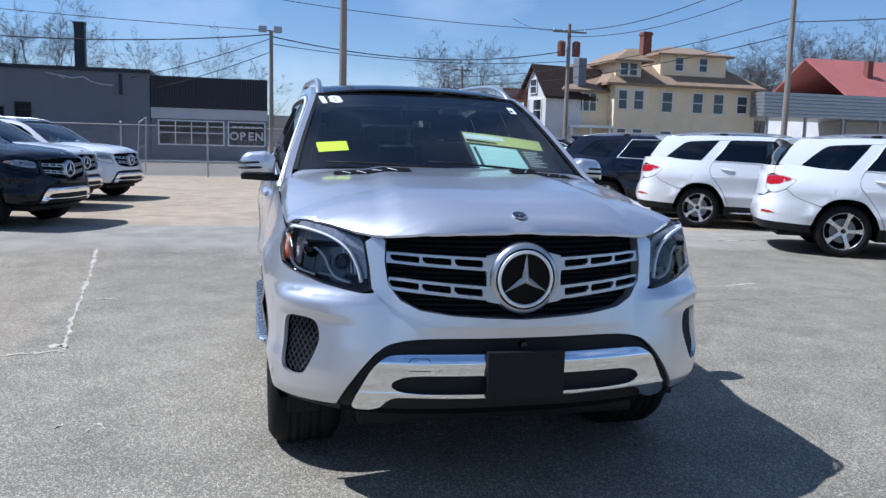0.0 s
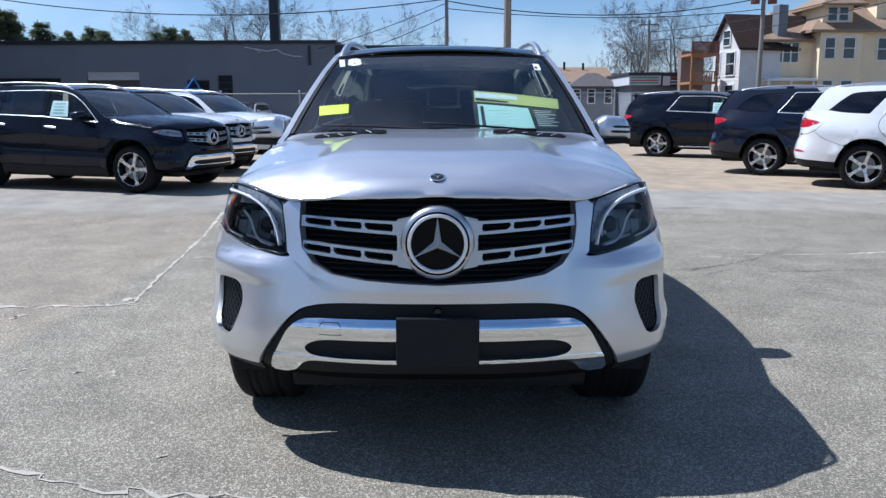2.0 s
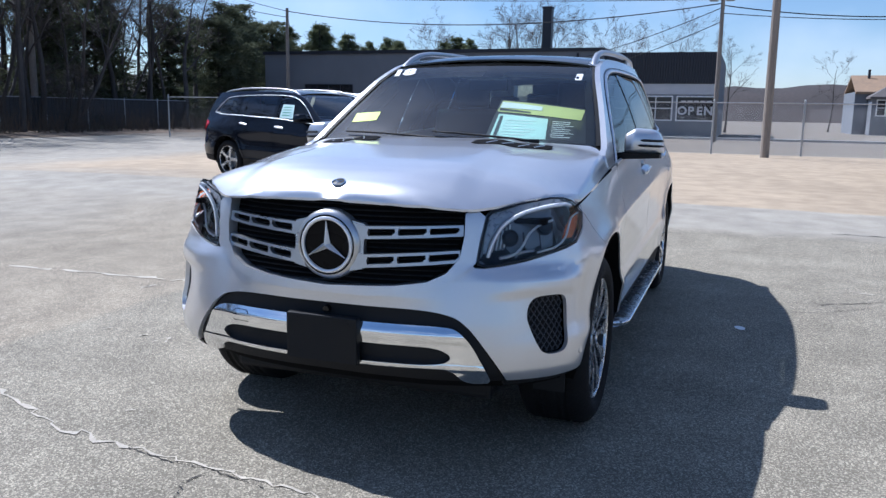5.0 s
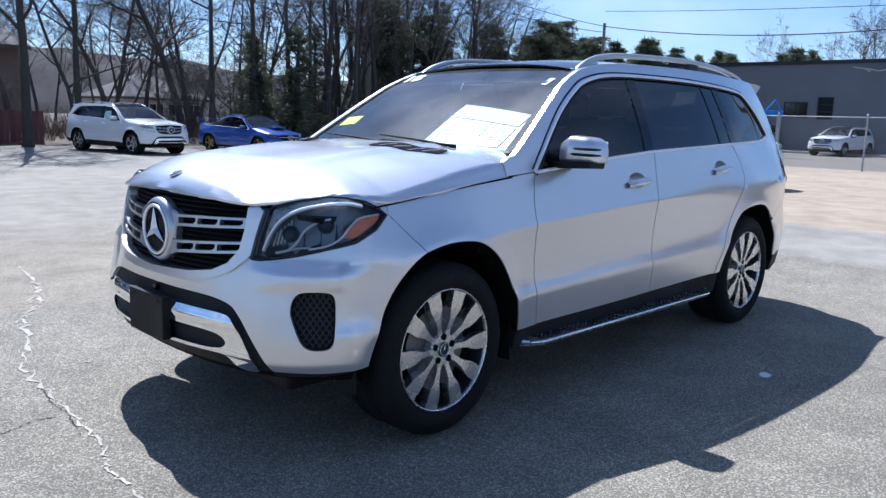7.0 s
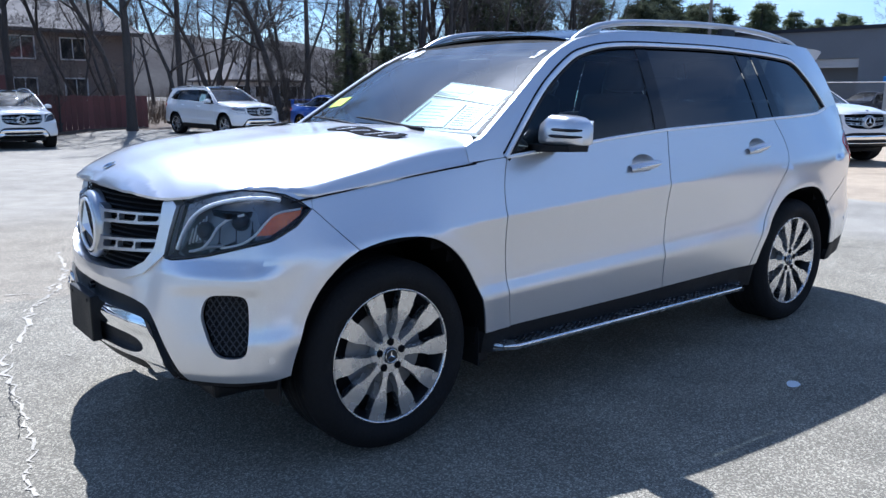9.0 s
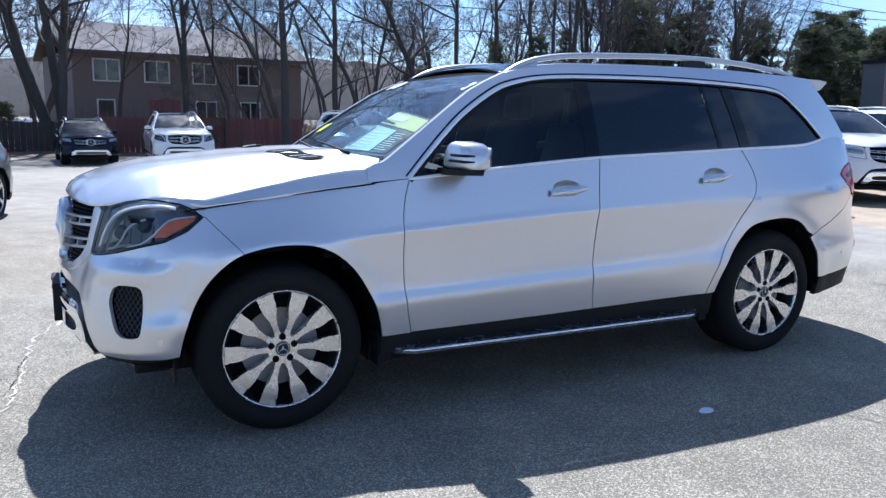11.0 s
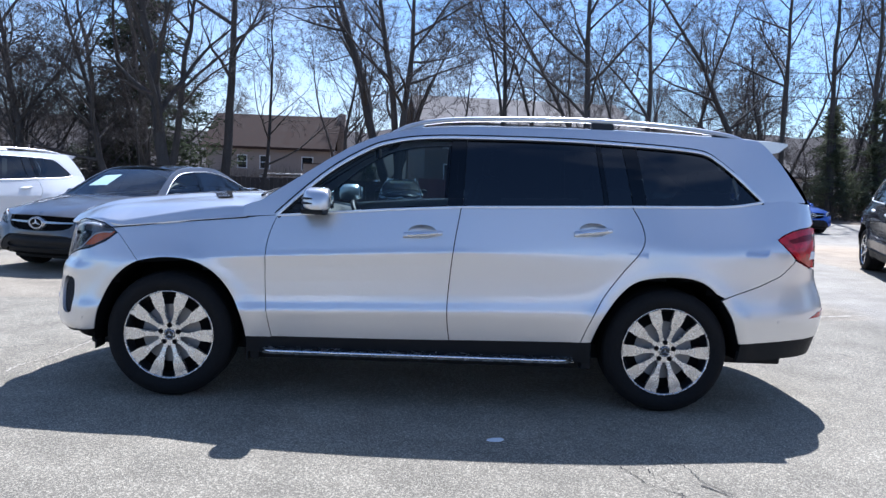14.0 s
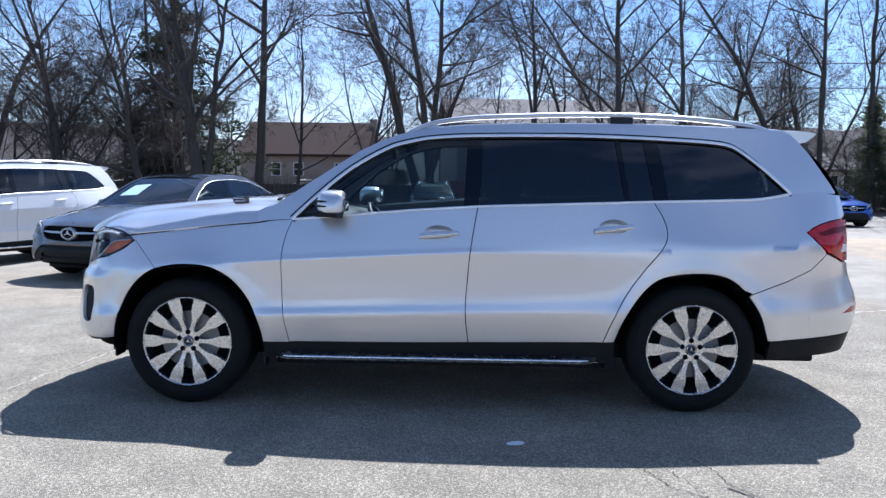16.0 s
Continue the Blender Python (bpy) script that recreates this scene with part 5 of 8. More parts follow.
# dry undergrowth along the verge
bm = bmesh.new()
for k in range(7600):
    x = rng.uniform(-50, 20)
    y = rng.uniform(-42, -29.5)
    if -8 < x < 16 and y > -30:
        continue
    c = Vector((x, y, 0.05))
    for _ in range(4):
        d = Vector((rng.gauss(0, 0.35), rng.gauss(0, 0.35), 1)).normalized() * rng.uniform(0.4, 1.9)
        w = Vector((rng.uniform(-1, 1), rng.uniform(-1, 1), 0)) * 0.012
        v = [bm.verts.new(q) for q in (c - w, c + w, c + d)]
        bm.faces.new(v)
tagged(link_mesh("undergrowth", bm, BRUSH), "dry brown brush under the trees", "undergrowth", kind="stuff")


# ---- the silver car's surfaces ----
# x runs forward, y to the car's left, z up; the origin lies on the ground midway between the axles.
def knots(pairs, soft=0.0):
    """A function through (at, value) pairs, rounded off over a width."""
    a = np.array(sorted(pairs), float)
    g = np.linspace(a[0, 0] - 0.5, a[-1, 0] + 0.5, 2400)
    v = np.interp(g, a[:, 0], a[:, 1])
    if soft:
        n = max(1, int(soft / (g[1] - g[0]) * 3))
        w = np.exp(-0.5 * (np.arange(-n, n + 1) * (g[1] - g[0]) / soft) ** 2)
        v = np.convolve(np.pad(v, n, mode="edge"), w / w.sum(), mode="valid")
    return lambda x: np.interp(x, g, v)


PLAN = np.array(spline([(2.43, 0), (2.424, 0.2), (2.398, 0.4), (2.373, 0.5), (2.338, 0.6), (2.27, 0.735), (2.18, 0.845), (2.09, 0.905), (1.98, 0.938), (1.8, 0.955), (1.54, 0.962), (1.2, 0.953), (0.9, 0.946), (0, 0.948), (-0.9, 0.950), (-1.25, 0.957), (-1.54, 0.963), (-1.85, 0.948), (-2.1, 0.915), (-2.3, 0.868), (-2.45, 0.80), (-2.56, 0.69), (-2.63, 0.52), (-2.662, 0.28), (-2.67, 0)], 24))
PLAN_S = np.r_[0, np.cumsum(np.hypot(*np.diff(PLAN, axis=0).T))]
PLAN_N = np.stack([-np.gradient(PLAN[:, 1], PLAN_S), np.gradient(PLAN[:, 0], PLAN_S)], 1) * -1
PLAN_N /= np.hypot(*PLAN_N.T)[:, None]
S_END = PLAN_S[-1]
belt = knots([(2.3, 0.98), (2.1, 1.02), (1.88, 1.044), (1.55, 1.081), (1.07, 1.13), (0.88, 1.147), (0.5, 1.18), (0.17, 1.21), (-0.236, 1.238), (-0.73, 1.256), (-1.29, 1.278), (-1.82, 1.292), (-2.1, 1.325), (-2.4, 1.34)], 0.08)
belt_y = knots([(2.3, 0.83), (2.0, 0.87), (0.9, 0.872), (0, 0.873), (-1.0, 0.868), (-1.5, 0.845), (-1.9, 0.79), (-2.16, 0.735), (-2.35, 0.69), (-2.7, 0.60)], 0.1)
roof_edge = knots([(1.10, 1.16), (0.99, 1.24), (0.85, 1.335), (0.70, 1.436), (0.485, 1.581), (0.27, 1.676), (0.054, 1.72), (-0.16, 1.739), (-0.525, 1.75), (-0.89, 1.753), (-1.25, 1.753), (-1.62, 1.742), (-1.98, 1.734), (-2.17, 1.727), (-2.36, 1.714)], 0.05)
SIDE_LOW = [(-0.3, 0.056), (-0.1, 0.022), (0, 0.012), (0.08, 0.0035), (0.145, -0.0040), (0.165, -0.0055), (0.185, -0.003), (0.24, 0.009), (0.30, 0.0128), (0.42, 0.013), (0.55, 0.008)]
SIDE_HIGH = [(0.70, 0.012), (0.8, 0.034), (0.9, 0.056), (1.0, 0.078), (1.2, 0.13)]
in_side = knots(SIDE_LOW + [(0.643, 0.0), (0.652, -0.0015), (0.66, 0.001)] + SIDE_HIGH, 0.006)
in_side_soft = knots(SIDE_LOW + [(0.60, 0.006), (0.655, 0.006)] + SIDE_HIGH, 0.03)
in_front = knots([(0.2, 0.16), (0.30, 0.07), (0.36, 0.03), (0.42, 0.008), (0.48, 0.0), (0.60, 0.008), (0.70, 0.03), (0.80, 0.055), (0.90, 0.075), (1.0, 0.095), (1.06, 0.115), (1.12, 0.16)], 0.02)
in_rear = knots([(0.2, 0.14), (0.30, 0.06), (0.37, 0.02), (0.48, -0.018), (0.58, -0.045), (0.69, -0.042), (0.78, -0.004), (0.84, 0.024), (0.95, 0.04), (1.1, 0.048), (1.2, 0.06), (1.35, 0.11), (1.6, 0.28)], 0.02)


def wheel_swell(x, z):
    """The arches stand a little proud round the wheels."""
    out = 0.0
    for cx in (1.5375, -1.5375):
        r = np.hypot(x - cx, z - 0.37)
        out = out + 0.011 * np.exp(-(((r - 0.50) / 0.055) ** 2)) + 0.006 * np.exp(-(((r - 0.50) / 0.14) ** 2))
    return out


def fog_pocket(a, z):
    """The bumper steps in under a sharp brow round the fog lamp intakes."""
    if a > 1.1 or a < 0.5 or z > 0.80:
        return 0.0
    brow = 0.738 - 0.10 * max(0.0, 0.80 - a)
    return 0.010 * ease(z, brow + 0.012, brow - 0.03) * ease(z, 0.40, 0.58) * ease(a, 0.60, 0.80) * ease(a, 1.03, 0.985)


def corner_bulge(a, z):
    """Below the lamps the bumper corners stand out, full and square."""
    if a > 1.16 or z > 0.85:
        return 0.0
    return 0.026 * ease(a, 0.48, 0.74) * ease(a, 1.16, 0.97) * ease(z, 0.845, 0.77) * ease(z, 0.34, 0.44)


def skin(s, z, deep=0.0):
    """The lower body: s runs round the plan from the nose (0) to the tail, minus on the car's right; deep lies inside."""
    a, sign = abs(s), 1.0 if s >= 0 else -1.0
    if a > S_END:
        a, sign = 2 * S_END - a, -sign
    x, y = np.interp(a, PLAN_S, PLAN[:, 0]), np.interp(a, PLAN_S, PLAN[:, 1])
    nx, ny = np.interp(a, PLAN_S, PLAN_N[:, 0]), np.interp(a, PLAN_S, PLAN_N[:, 1])
    wf, wr = max(nx, 0.0) ** 2, max(-nx, 0.0) ** 2
    ws = 1 - wf - wr
    zb = belt(x)
    u = (z - 0.45) / (zb - 0.45)
    low = u - 0.035 * min(1.0, max(0.0, (0.9 - x) / 1.85)) * min(1.0, max(0.0, (0.55 - u) / 0.2))
    fade = max(min(1.0, max(0.0, (-0.15 - x) / 0.8)), min(1.0, max(0.0, (x - 1.0) / 0.5)))
    side = in_side(low) * (1 - fade) + in_side_soft(low) * fade
    if u > 0.655:
        side = side * max(0.6, (y - belt_y(x)) / 0.078)
    mid = 0.45 + 0.55 * min(1.0, (y / 0.5) ** 2) if z > 0.62 else 1.0
    mid = 1.0 + (mid - 1.0) * min(1.0, max(0.0, (z - 0.62) / 0.08))
    o = ws * (side - wheel_swell(x, z)) + wf * in_front(z) * mid + wr * in_rear(z) + fog_pocket(a, z) - corner_bulge(a, z) + deep
    return Vector((x - nx * o, sign * (y - ny * o), z))


def s_side(x):
    return float(np.interp(-x, -PLAN[:, 0], PLAN_S))


def s_rear(y):
    k = int(np.argmax(PLAN[:, 0] < -1.9))
    return float(np.interp(-y, -PLAN[k:, 1], PLAN_S[k:]))


def cabin(x, z, deep=0.0, sign=1.0):
    """The side of the greenhouse."""
    v = z - belt(x)
    return Vector((x, sign * (belt_y(x) - 0.33 * v - 0.25 * v * v - deep), z))


def roof_half(x):
    return cabin(x, roof_edge(x)).y


def roof_skin(x, y, deep=0.0):
    w = min(1.0, abs(y) / roof_half(x))
    return Vector((x, y, roof_edge(x) + 0.036 * (1 - w**2.4) - deep))


hood_mid = knots([(2.375, 1.054), (2.368, 1.070), (2.345, 1.095), (2.30, 1.119), (2.2, 1.150), (2.0, 1.188), (1.6, 1.228), (1.3, 1.246), (1.0, 1.256)], 0.012)
hood_edge_z = knots([(2.375, 1.052), (2.36, 1.052), (2.335, 1.049), (2.30, 1.035), (2.23, 1.043), (2.1, 1.072), (2.0, 1.072), (1.93, 1.062), (1.86, 1.048), (1.72, 1.060), (1.55, 1.081), (1.38, 1.10), (1.07, 1.13), (0.95, 1.2)], 0.02)
hood_half = knots([(2.375, 0.0), (2.366, 0.25), (2.342, 0.40), (2.298, 0.525), (2.23, 0.612), (2.1, 0.750), (2.0, 0.820), (1.88, 0.873), (1.55, 0.881), (1.07, 0.866), (0.9, 0.86)], 0.004)


hood_flank = knots([(2.3, 0.0), (2.12, 0.004), (1.95, 0.018), (1.7, 0.042), (1.4, 0.066), (1.2, 0.074), (1.07, 0.066), (0.95, 0.05)], 0.03)


def hood_skin(x, y, deep=0.0):
    """The bonnet: a crowned top that rolls over a soft crease into a steep flank above the wing."""
    half_w, flank = max(0.05, hood_half(x)), hood_flank(x)
    w = min(1.0, abs(y) / half_w)
    zc, ze = hood_mid(x), hood_edge_z(x)
    fade = min(1.0, max(0.0, (2.36 - x) / 0.25))
    edge = 0.50 - 0.10 * (2.3 - x) / 1.2
    k = min(1.0, max(0.0, (edge + 0.06 - abs(y)) / 0.12))
    ridge = 0.016 * fade * (k * k * (3 - 2 * k) - 0.35 * math.exp(-((abs(y) / 0.28) ** 2)))
    ridge *= 1 - w**4
    turn = flank / 2.4
    top = zc - (zc - ze - flank) * (abs(y) / max(0.05, half_w - turn)) ** (3.0 + 1.2 * min(1.0, max(0.0, (2.2 - x) / 1.0))) + ridge
    low = ze + 2.4 * max(0.0, half_w - abs(y))
    soft = 0.35 * flank + 0.0005
    blend = max(0.0, 1 - abs(top - low) / soft)
    z = (min(top, low) - blend * blend * soft / 4) if flank > 0.001 else top
    return Vector((x, y, z - deep))


def vent_skin(x, y, deep=0.0):
    """The bonnet vents stand up a little towards the windscreen."""
    return hood_skin(x, y, deep) + Vector((0, 0, 0.007 * min(1.0, max(0.0, (1.44 - 0.36 * (abs(y) - 0.285) - x) / 0.10))))


SCREEN_SIDE = [(0.985, 1.235), (0.85, 1.325), (0.70, 1.428), (0.485, 1.572), (0.27, 1.668)]


def screen(u, v, deep=0.0):
    """The windscreen: u across from -1 to 1, v from its foot (0) to the roof (1)."""
    line = np.array(SCREEN_SIDE)
    d = np.r_[0, np.cumsum(np.hypot(*np.diff(line, axis=0).T))]
    xe, ze = np.interp(v * d[-1], d, line[:, 0]), np.interp(v * d[-1], d, line[:, 1])
    ye = cabin(xe, ze).y - 0.03
    xc, zc = 1.105 - 0.90 * v, 1.235 + 0.465 * v + 0.035 * math.sin(math.pi * v)
    k = 1 - abs(u) ** 2.2
    return Vector((xe + (xc - xe) * k - deep * 0.45, u * ye, ze + (zc - ze) * k - deep * 0.9))


# ---- sheet-metal tools ----
def inset(poly, gap):
    """The outline drawn in by a gap on all sides."""
    if not gap:
        return list(poly)
    p = np.array(poly, float)
    area = 0.5 * np.sum(p[:, 0] * np.roll(p[:, 1], -1) - p[:, 1] * np.roll(p[:, 0], -1))
    turn = 1.0 if area > 0 else -1.0
    a, b = p - np.roll(p, 1, 0), np.roll(p, -1, 0) - p
    a /= np.maximum(np.hypot(*a.T), 1e-9)[:, None]
    b /= np.maximum(np.hypot(*b.T), 1e-9)[:, None]
    na, nb = np.stack([-a[:, 1], a[:, 0]], 1) * turn, np.stack([-b[:, 1], b[:, 0]], 1) * turn
    m = na + nb
    m /= np.maximum((m * na).sum(1), 0.5)[:, None]
    return [tuple(q) for q in p + gap * m]


def clean(poly):
    out = []
    for q in poly:
        if not out or math.hypot(q[0] - out[-1][0], q[1] - out[-1][1]) > 0.0015:
            out.append(q)
    if math.hypot(out[0][0] - out[-1][0], out[0][1] - out[-1][1]) < 0.0015:
        out.pop()
    return out


def panel(name, outline, place, material, parent, holes=(), cell=0.05, gap=0.0025, depth=0.018, lift=0.0, label="", cells=None):
    """A sheet cut to an outline, laid on a curved surface, with its edges turned in. place(u, v, deep) is the surface."""
    cu, cv = cells or (cell, cell)
    bm = bmesh.new()
    edges = []
    for k, loop in enumerate([inset(clean(outline), gap)] + [clean(h) for h in holes]):
        vs = [bm.verts.new((u, v, 0)) for u, v in loop]
        edges += [bm.edges.new((vs[i], vs[(i + 1) % len(vs)])) for i in range(len(vs))]
    bmesh.ops.triangle_fill(bm, use_beauty=True, use_dissolve=False, edges=edges, normal=(0, 0, 1))
    co = np.array([v.co[:2] for v in bm.verts])
    lo, hi = co.min(0), co.max(0)
    for axis, c in ((0, cu), (1, cv)):
        k = math.floor(lo[axis] / c) + 1
        while k * c < hi[axis] - 1e-4:
            at, nrm = [0, 0, 0], [0, 0, 0]
            at[axis], nrm[axis] = k * c, 1
            bmesh.ops.bisect_plane(bm, geom=bm.verts[:] + bm.edges[:] + bm.faces[:], dist=1e-5, plane_co=at, plane_no=nrm)
            k += 1
    bm.verts.index_update()
    flat = [(v.co.x, v.co.y) for v in bm.verts]
    where, norms = [], []
    e = 0.004
    for u, v in flat:
        p = place(u, v, -lift)
        du, dv = place(u + e, v, -lift) - place(u - e, v, -lift), place(u, v + e, -lift) - place(u, v - e, -lift)
        n = du.cross(dv)
        out = place(u, v, -lift - 0.01) - p
        if n.dot(out) < 0:
            n = -n
        where.append(p)
        norms.append(n.normalized() if n.length > 1e-12 else out.normalized())
    faces = []
    for f in bm.faces:
        ids = [v.index for v in f.verts]
        a, b, c = where[ids[0]], where[ids[1]], where[ids[2]]
        fn = Vector((0, 0, 0))
        for i in range(1, len(ids) - 1):
            fn += (where[ids[i]] - a).cross(where[ids[i + 1]] - a)
        if fn.dot(norms[ids[0]]) < 0:
            ids.reverse()
        faces.append(ids)
    verts, normal = list(where), list(norms)
    if depth:
        dup = {}

        def rim(i):
            if i not in dup:
                dup[i] = len(verts)
                verts.append(where[i])
                verts.append(place(*flat[i], depth - lift))
                normal.extend([Vector((0, 0, 0))] * 2)
            return dup[i]

        for ed in bm.edges:
            if len(ed.link_faces) == 1:
                i, j = ed.verts[0].index, ed.verts[1].index
                ids = [v.index for v in ed.link_faces[0].verts]
                a, b = rim(i), rim(j)
                quad = [a, b, b + 1, a + 1]
                mid = sum((where[q] for q in ids), Vector((0, 0, 0))) / len(ids)
                fn = (verts[b] - verts[a]).cross(verts[a + 1] - verts[a])
                if fn.dot(where[i] - mid) < 0:
                    quad.reverse()
                faces.append(quad)
    bm.free()
    me = bpy.data.meshes.new(name)
    me.from_pydata([tuple(v) for v in verts], [], faces)
    me.update()
    me.shade_smooth()
    me.normals_split_custom_set_from_vertices([tuple(v) for v in normal])
    me.materials.append(material)
    ob = new(name, me)
    ob.parent = parent
    return tagged(ob, label)


def strip(name, line, place, material, parent, width, height, label="", closed=False):
    """A raised moulding of rounded section along a line on a surface."""
    bm = bmesh.new()
    n = len(line)
    rings = []
    for i in range(n):
        a = line[(i - 1) % n if closed else max(i - 1, 0)]
        b = line[(i + 1) % n if closed else min(i + 1, n - 1)]
        d = np.array(b) - np.array(a)
        d = d / max(np.hypot(*d), 1e-9)
        nrm = np.array((-d[1], d[0]))
        ring = []
        for w, h in ((-0.5, -0.3), (-0.5, 0.5), (-0.3, 1.0), (0.3, 1.0), (0.5, 0.5), (0.5, -0.3)):
            q = np.array(line[i]) + nrm * w * width
            ring.append(bm.verts.new(place(float(q[0]), float(q[1]), -h * height)))
        rings.append(ring)
    pairs = list(zip(rings, rings[1:])) + ([(rings[-1], rings[0])] if closed else [])
    for a, b in pairs:
        for k in range(5):
            bm.faces.new((a[k], a[k + 1], b[k + 1], b[k]))
    bmesh.ops.recalc_face_normals(bm, faces=bm.faces[:])
    return part(name, bm, material, parent, label, smooth=True)


def mirrored(pts):
    """An outline of the left half, from the middle outwards and back, closed over the right half."""
    return list(pts) + [(-u, v) for u, v in reversed(pts) if abs(u) > 1e-6]


def turned(pts):
    return [(-u, v) for u, v in pts]


def side_pts(pts):
    return [(s_side(x), z) for x, z in pts]


def star_mesh(bm, r, thick, place):
    """A three-pointed star in relief: place(u, v, d)."""
    mid = bm.verts.new(place(0, 0, thick * 1.6))
    rim = []
    for k in range(3):
        a = math.pi / 2 + k * 2 * math.pi / 3
        b = a + math.pi / 3
        rim.append((bm.verts.new(place(r * math.cos(a), r * math.sin(a), thick * 0.5)), bm.verts.new(place(r * 0.155 * math.cos(b), r * 0.155 * math.sin(b), 0))))
    loop = [v for pair in rim for v in pair]
    for i in range(6):
        bm.faces.new((mid, loop[i], loop[(i + 1) % 6]))


def ring_mesh(bm, r, w, place, n=40):
    """A round ring of round section."""
    rings = []
    for k in range(n):
        a = 2 * math.pi * k / n
        rings.append([bm.verts.new(place((r + w * math.cos(b)) * math.cos(a), (r + w * math.cos(b)) * math.sin(a), w * math.sin(b))) for b in (2 * math.pi * j / 8 for j in range(8))])
    for i in range(n):
        a, b = rings[i], rings[(i + 1) % n]
        for k in range(8):
            bm.faces.new((a[k], b[k], b[(k + 1) % 8], a[(k + 1) % 8]))


def disc_mesh(bm, r, place, n=32, dome=0.0):
    c = bm.verts.new(place(0, 0, dome))
    loop = [bm.verts.new(place(r * math.cos(2 * math.pi * k / n), r * math.sin(2 * math.pi * k / n), 0)) for k in range(n)]
    for k in range(n):
        bm.faces.new((c, loop[k], loop[(k + 1) % n]))


def wheel(parent, at, outward, radius=0.388, rim=0.275, width=0.27, spokes=10, fine=True, machined=None):
    """A tyre on an alloy wheel; its outer face looks along outward * y."""
    w = new("wheel")
    w.parent = parent
    w.matrix_basis = Matrix.Translation(at) @ Matrix.Diagonal((1, outward, 1, 1))
    n = 72 if fine else 32
    h = width
    bm = bmesh.new()
    prof = [(rim - 0.004, -0.004), (rim + 0.008, 0.006), (rim + 0.025, 0.017), (rim + 0.055, 0.022), (radius - 0.035, 0.012), (radius - 0.012, -0.006), (radius - 0.004, -0.022)]
    tread = []
    grooves = (0.18, 0.38, 0.62, 0.82)
    for k in range(25):
        f = k / 24
        d = radius - (0.009 if any(abs(f - g) < 0.03 for g in grooves) else 0.0)
        tread.append((d, -0.035 - f * (h - 0.07)))
    prof = prof + tread + [(r, -h - y) for r, y in reversed(prof)]
    lathe(bm, prof, n)
    bmesh.ops.recalc_face_normals(bm, faces=bm.faces[:])
    part("tyre", bm, RUBBER, w, "black rubber tyre", smooth=True)
    if fine:
        bm = bmesh.new()
        for k in range(60):
            a = 2 * math.pi * k / 60
            for side in (0.0, 1.0):
                y0 = -0.022 if side == 0 else -h + 0.022
                y1 = y0 - 0.04 if side == 0 else y0 + 0.04
                rr = radius + 0.0015
                da = 0.6 / 60 * 2 * math.pi / 2
                v = [bm.verts.new((r * math.cos(a + s), y, r * math.sin(a + s))) for y, r, s in ((y0, rr - 0.010, -da), (y0, rr - 0.010, da), (y1, rr, da * 1.1), (y1, rr, -da * 0.8))]
                bm.faces.new(v)
        bmesh.ops.recalc_face_normals(bm, faces=bm.faces[:])
        tagged(part("tread", bm, RUBBER, w), kind="stuff")
    bm = bmesh.new()
    lathe(bm, [(rim - 0.004, -0.006), (rim + 0.001, 0.003), (rim - 0.003, 0.005), (rim - 0.008, 0.001), (rim - 0.010, -0.012)], n)
    bmesh.ops.recalc_face_normals(bm, faces=bm.faces[:])
    r = part("rim", bm, machined or MACHINED, w, "bright alloy rim", smooth=True)
    bm = bmesh.new()
    lathe(bm, [(rim - 0.0095, -0.010), (rim - 0.03, -0.06), (rim - 0.03, -0.10)], n)
    part("rim_barrel", bm, GUNMETAL, w, smooth=True)
    bm = bmesh.new()
    disc_mesh(bm, rim - 0.028, lambda u, v, d: (u, -0.075, v), 40)
    part("rim_well", bm, DARK, w)
    bm = bmesh.new()
    disc_mesh(bm, rim * 0.66, lambda u, v, d: (u, -0.066, v), 40)
    part("brake_disc", bm, BRAKE, w, "dark steel brake disc")
    bm = bmesh.new()
    k5 = spokes / 10
    half = [(0.055, 0.017), (0.085, 0.0125), (0.115, 0.0125), (0.15, 0.018), (0.185, 0.031), (0.215, 0.036), (0.24, 0.036), (rim - 0.010, 0.041)]
    half = [(u * rim / 0.275, v * rim / 0.275 / k5 ** 0.8) for u, v in half]
    if spokes == 5:
        half = [(0.040, 0.034), (0.07, 0.030), (0.11, 0.026), (0.15, 0.025), (0.185, 0.027), (0.215, 0.031), (0.24, 0.036), (rim - 0.010, 0.044)]
    dish = [-0.014, -0.012, -0.008, -0.004, -0.001, 0.0, 0.0, 0.001]
    back = 0.05
    for (u0, v0), (u1, v1), d0, d1 in zip(half, half[1:], dish, dish[1:]):
        t = [bm.verts.new((u, d, v)) for u, v, d in ((u0, -v0, d0), (u1, -v1, d1), (u1, v1, d1), (u0, v0, d0))]
        bm.faces.new(t[::-1])
        for sgn in (1, -1):
            t = [bm.verts.new((u, d, sgn * v)) for u, v, d in ((u0, v0, d0), (u1, v1, d1), (u1, v1 * 0.8, d1 - back), (u0, v0 * 0.8, d0 - back))]
            bm.faces.new(t if sgn > 0 else t[::-1])
    bmesh.ops.remove_doubles(bm, verts=bm.verts[:], dist=1e-5)
    spoke = part("spoke", bm, machined or MACHINED, w, "machined silver spoke")
    turns = [Matrix.Rotation(-(2 * math.pi * (k + 0.5) / spokes + math.pi / spokes), 4, "Y") for k in range(spokes)]
    spoke.matrix_basis = turns[0]
    for m in turns[1:]:
        again(spoke, w, m)
    bm = bmesh.new()
    lathe(bm, [(0.001, -0.012), (0.034, -0.012), (0.036, -0.014), (0.070, -0.013), (0.074, -0.02), (0.074, -0.06)], 30)
    bmesh.ops.recalc_face_normals(bm, faces=bm.faces[:])
    part("hub", bm, machined or MACHINED, w, smooth=False)
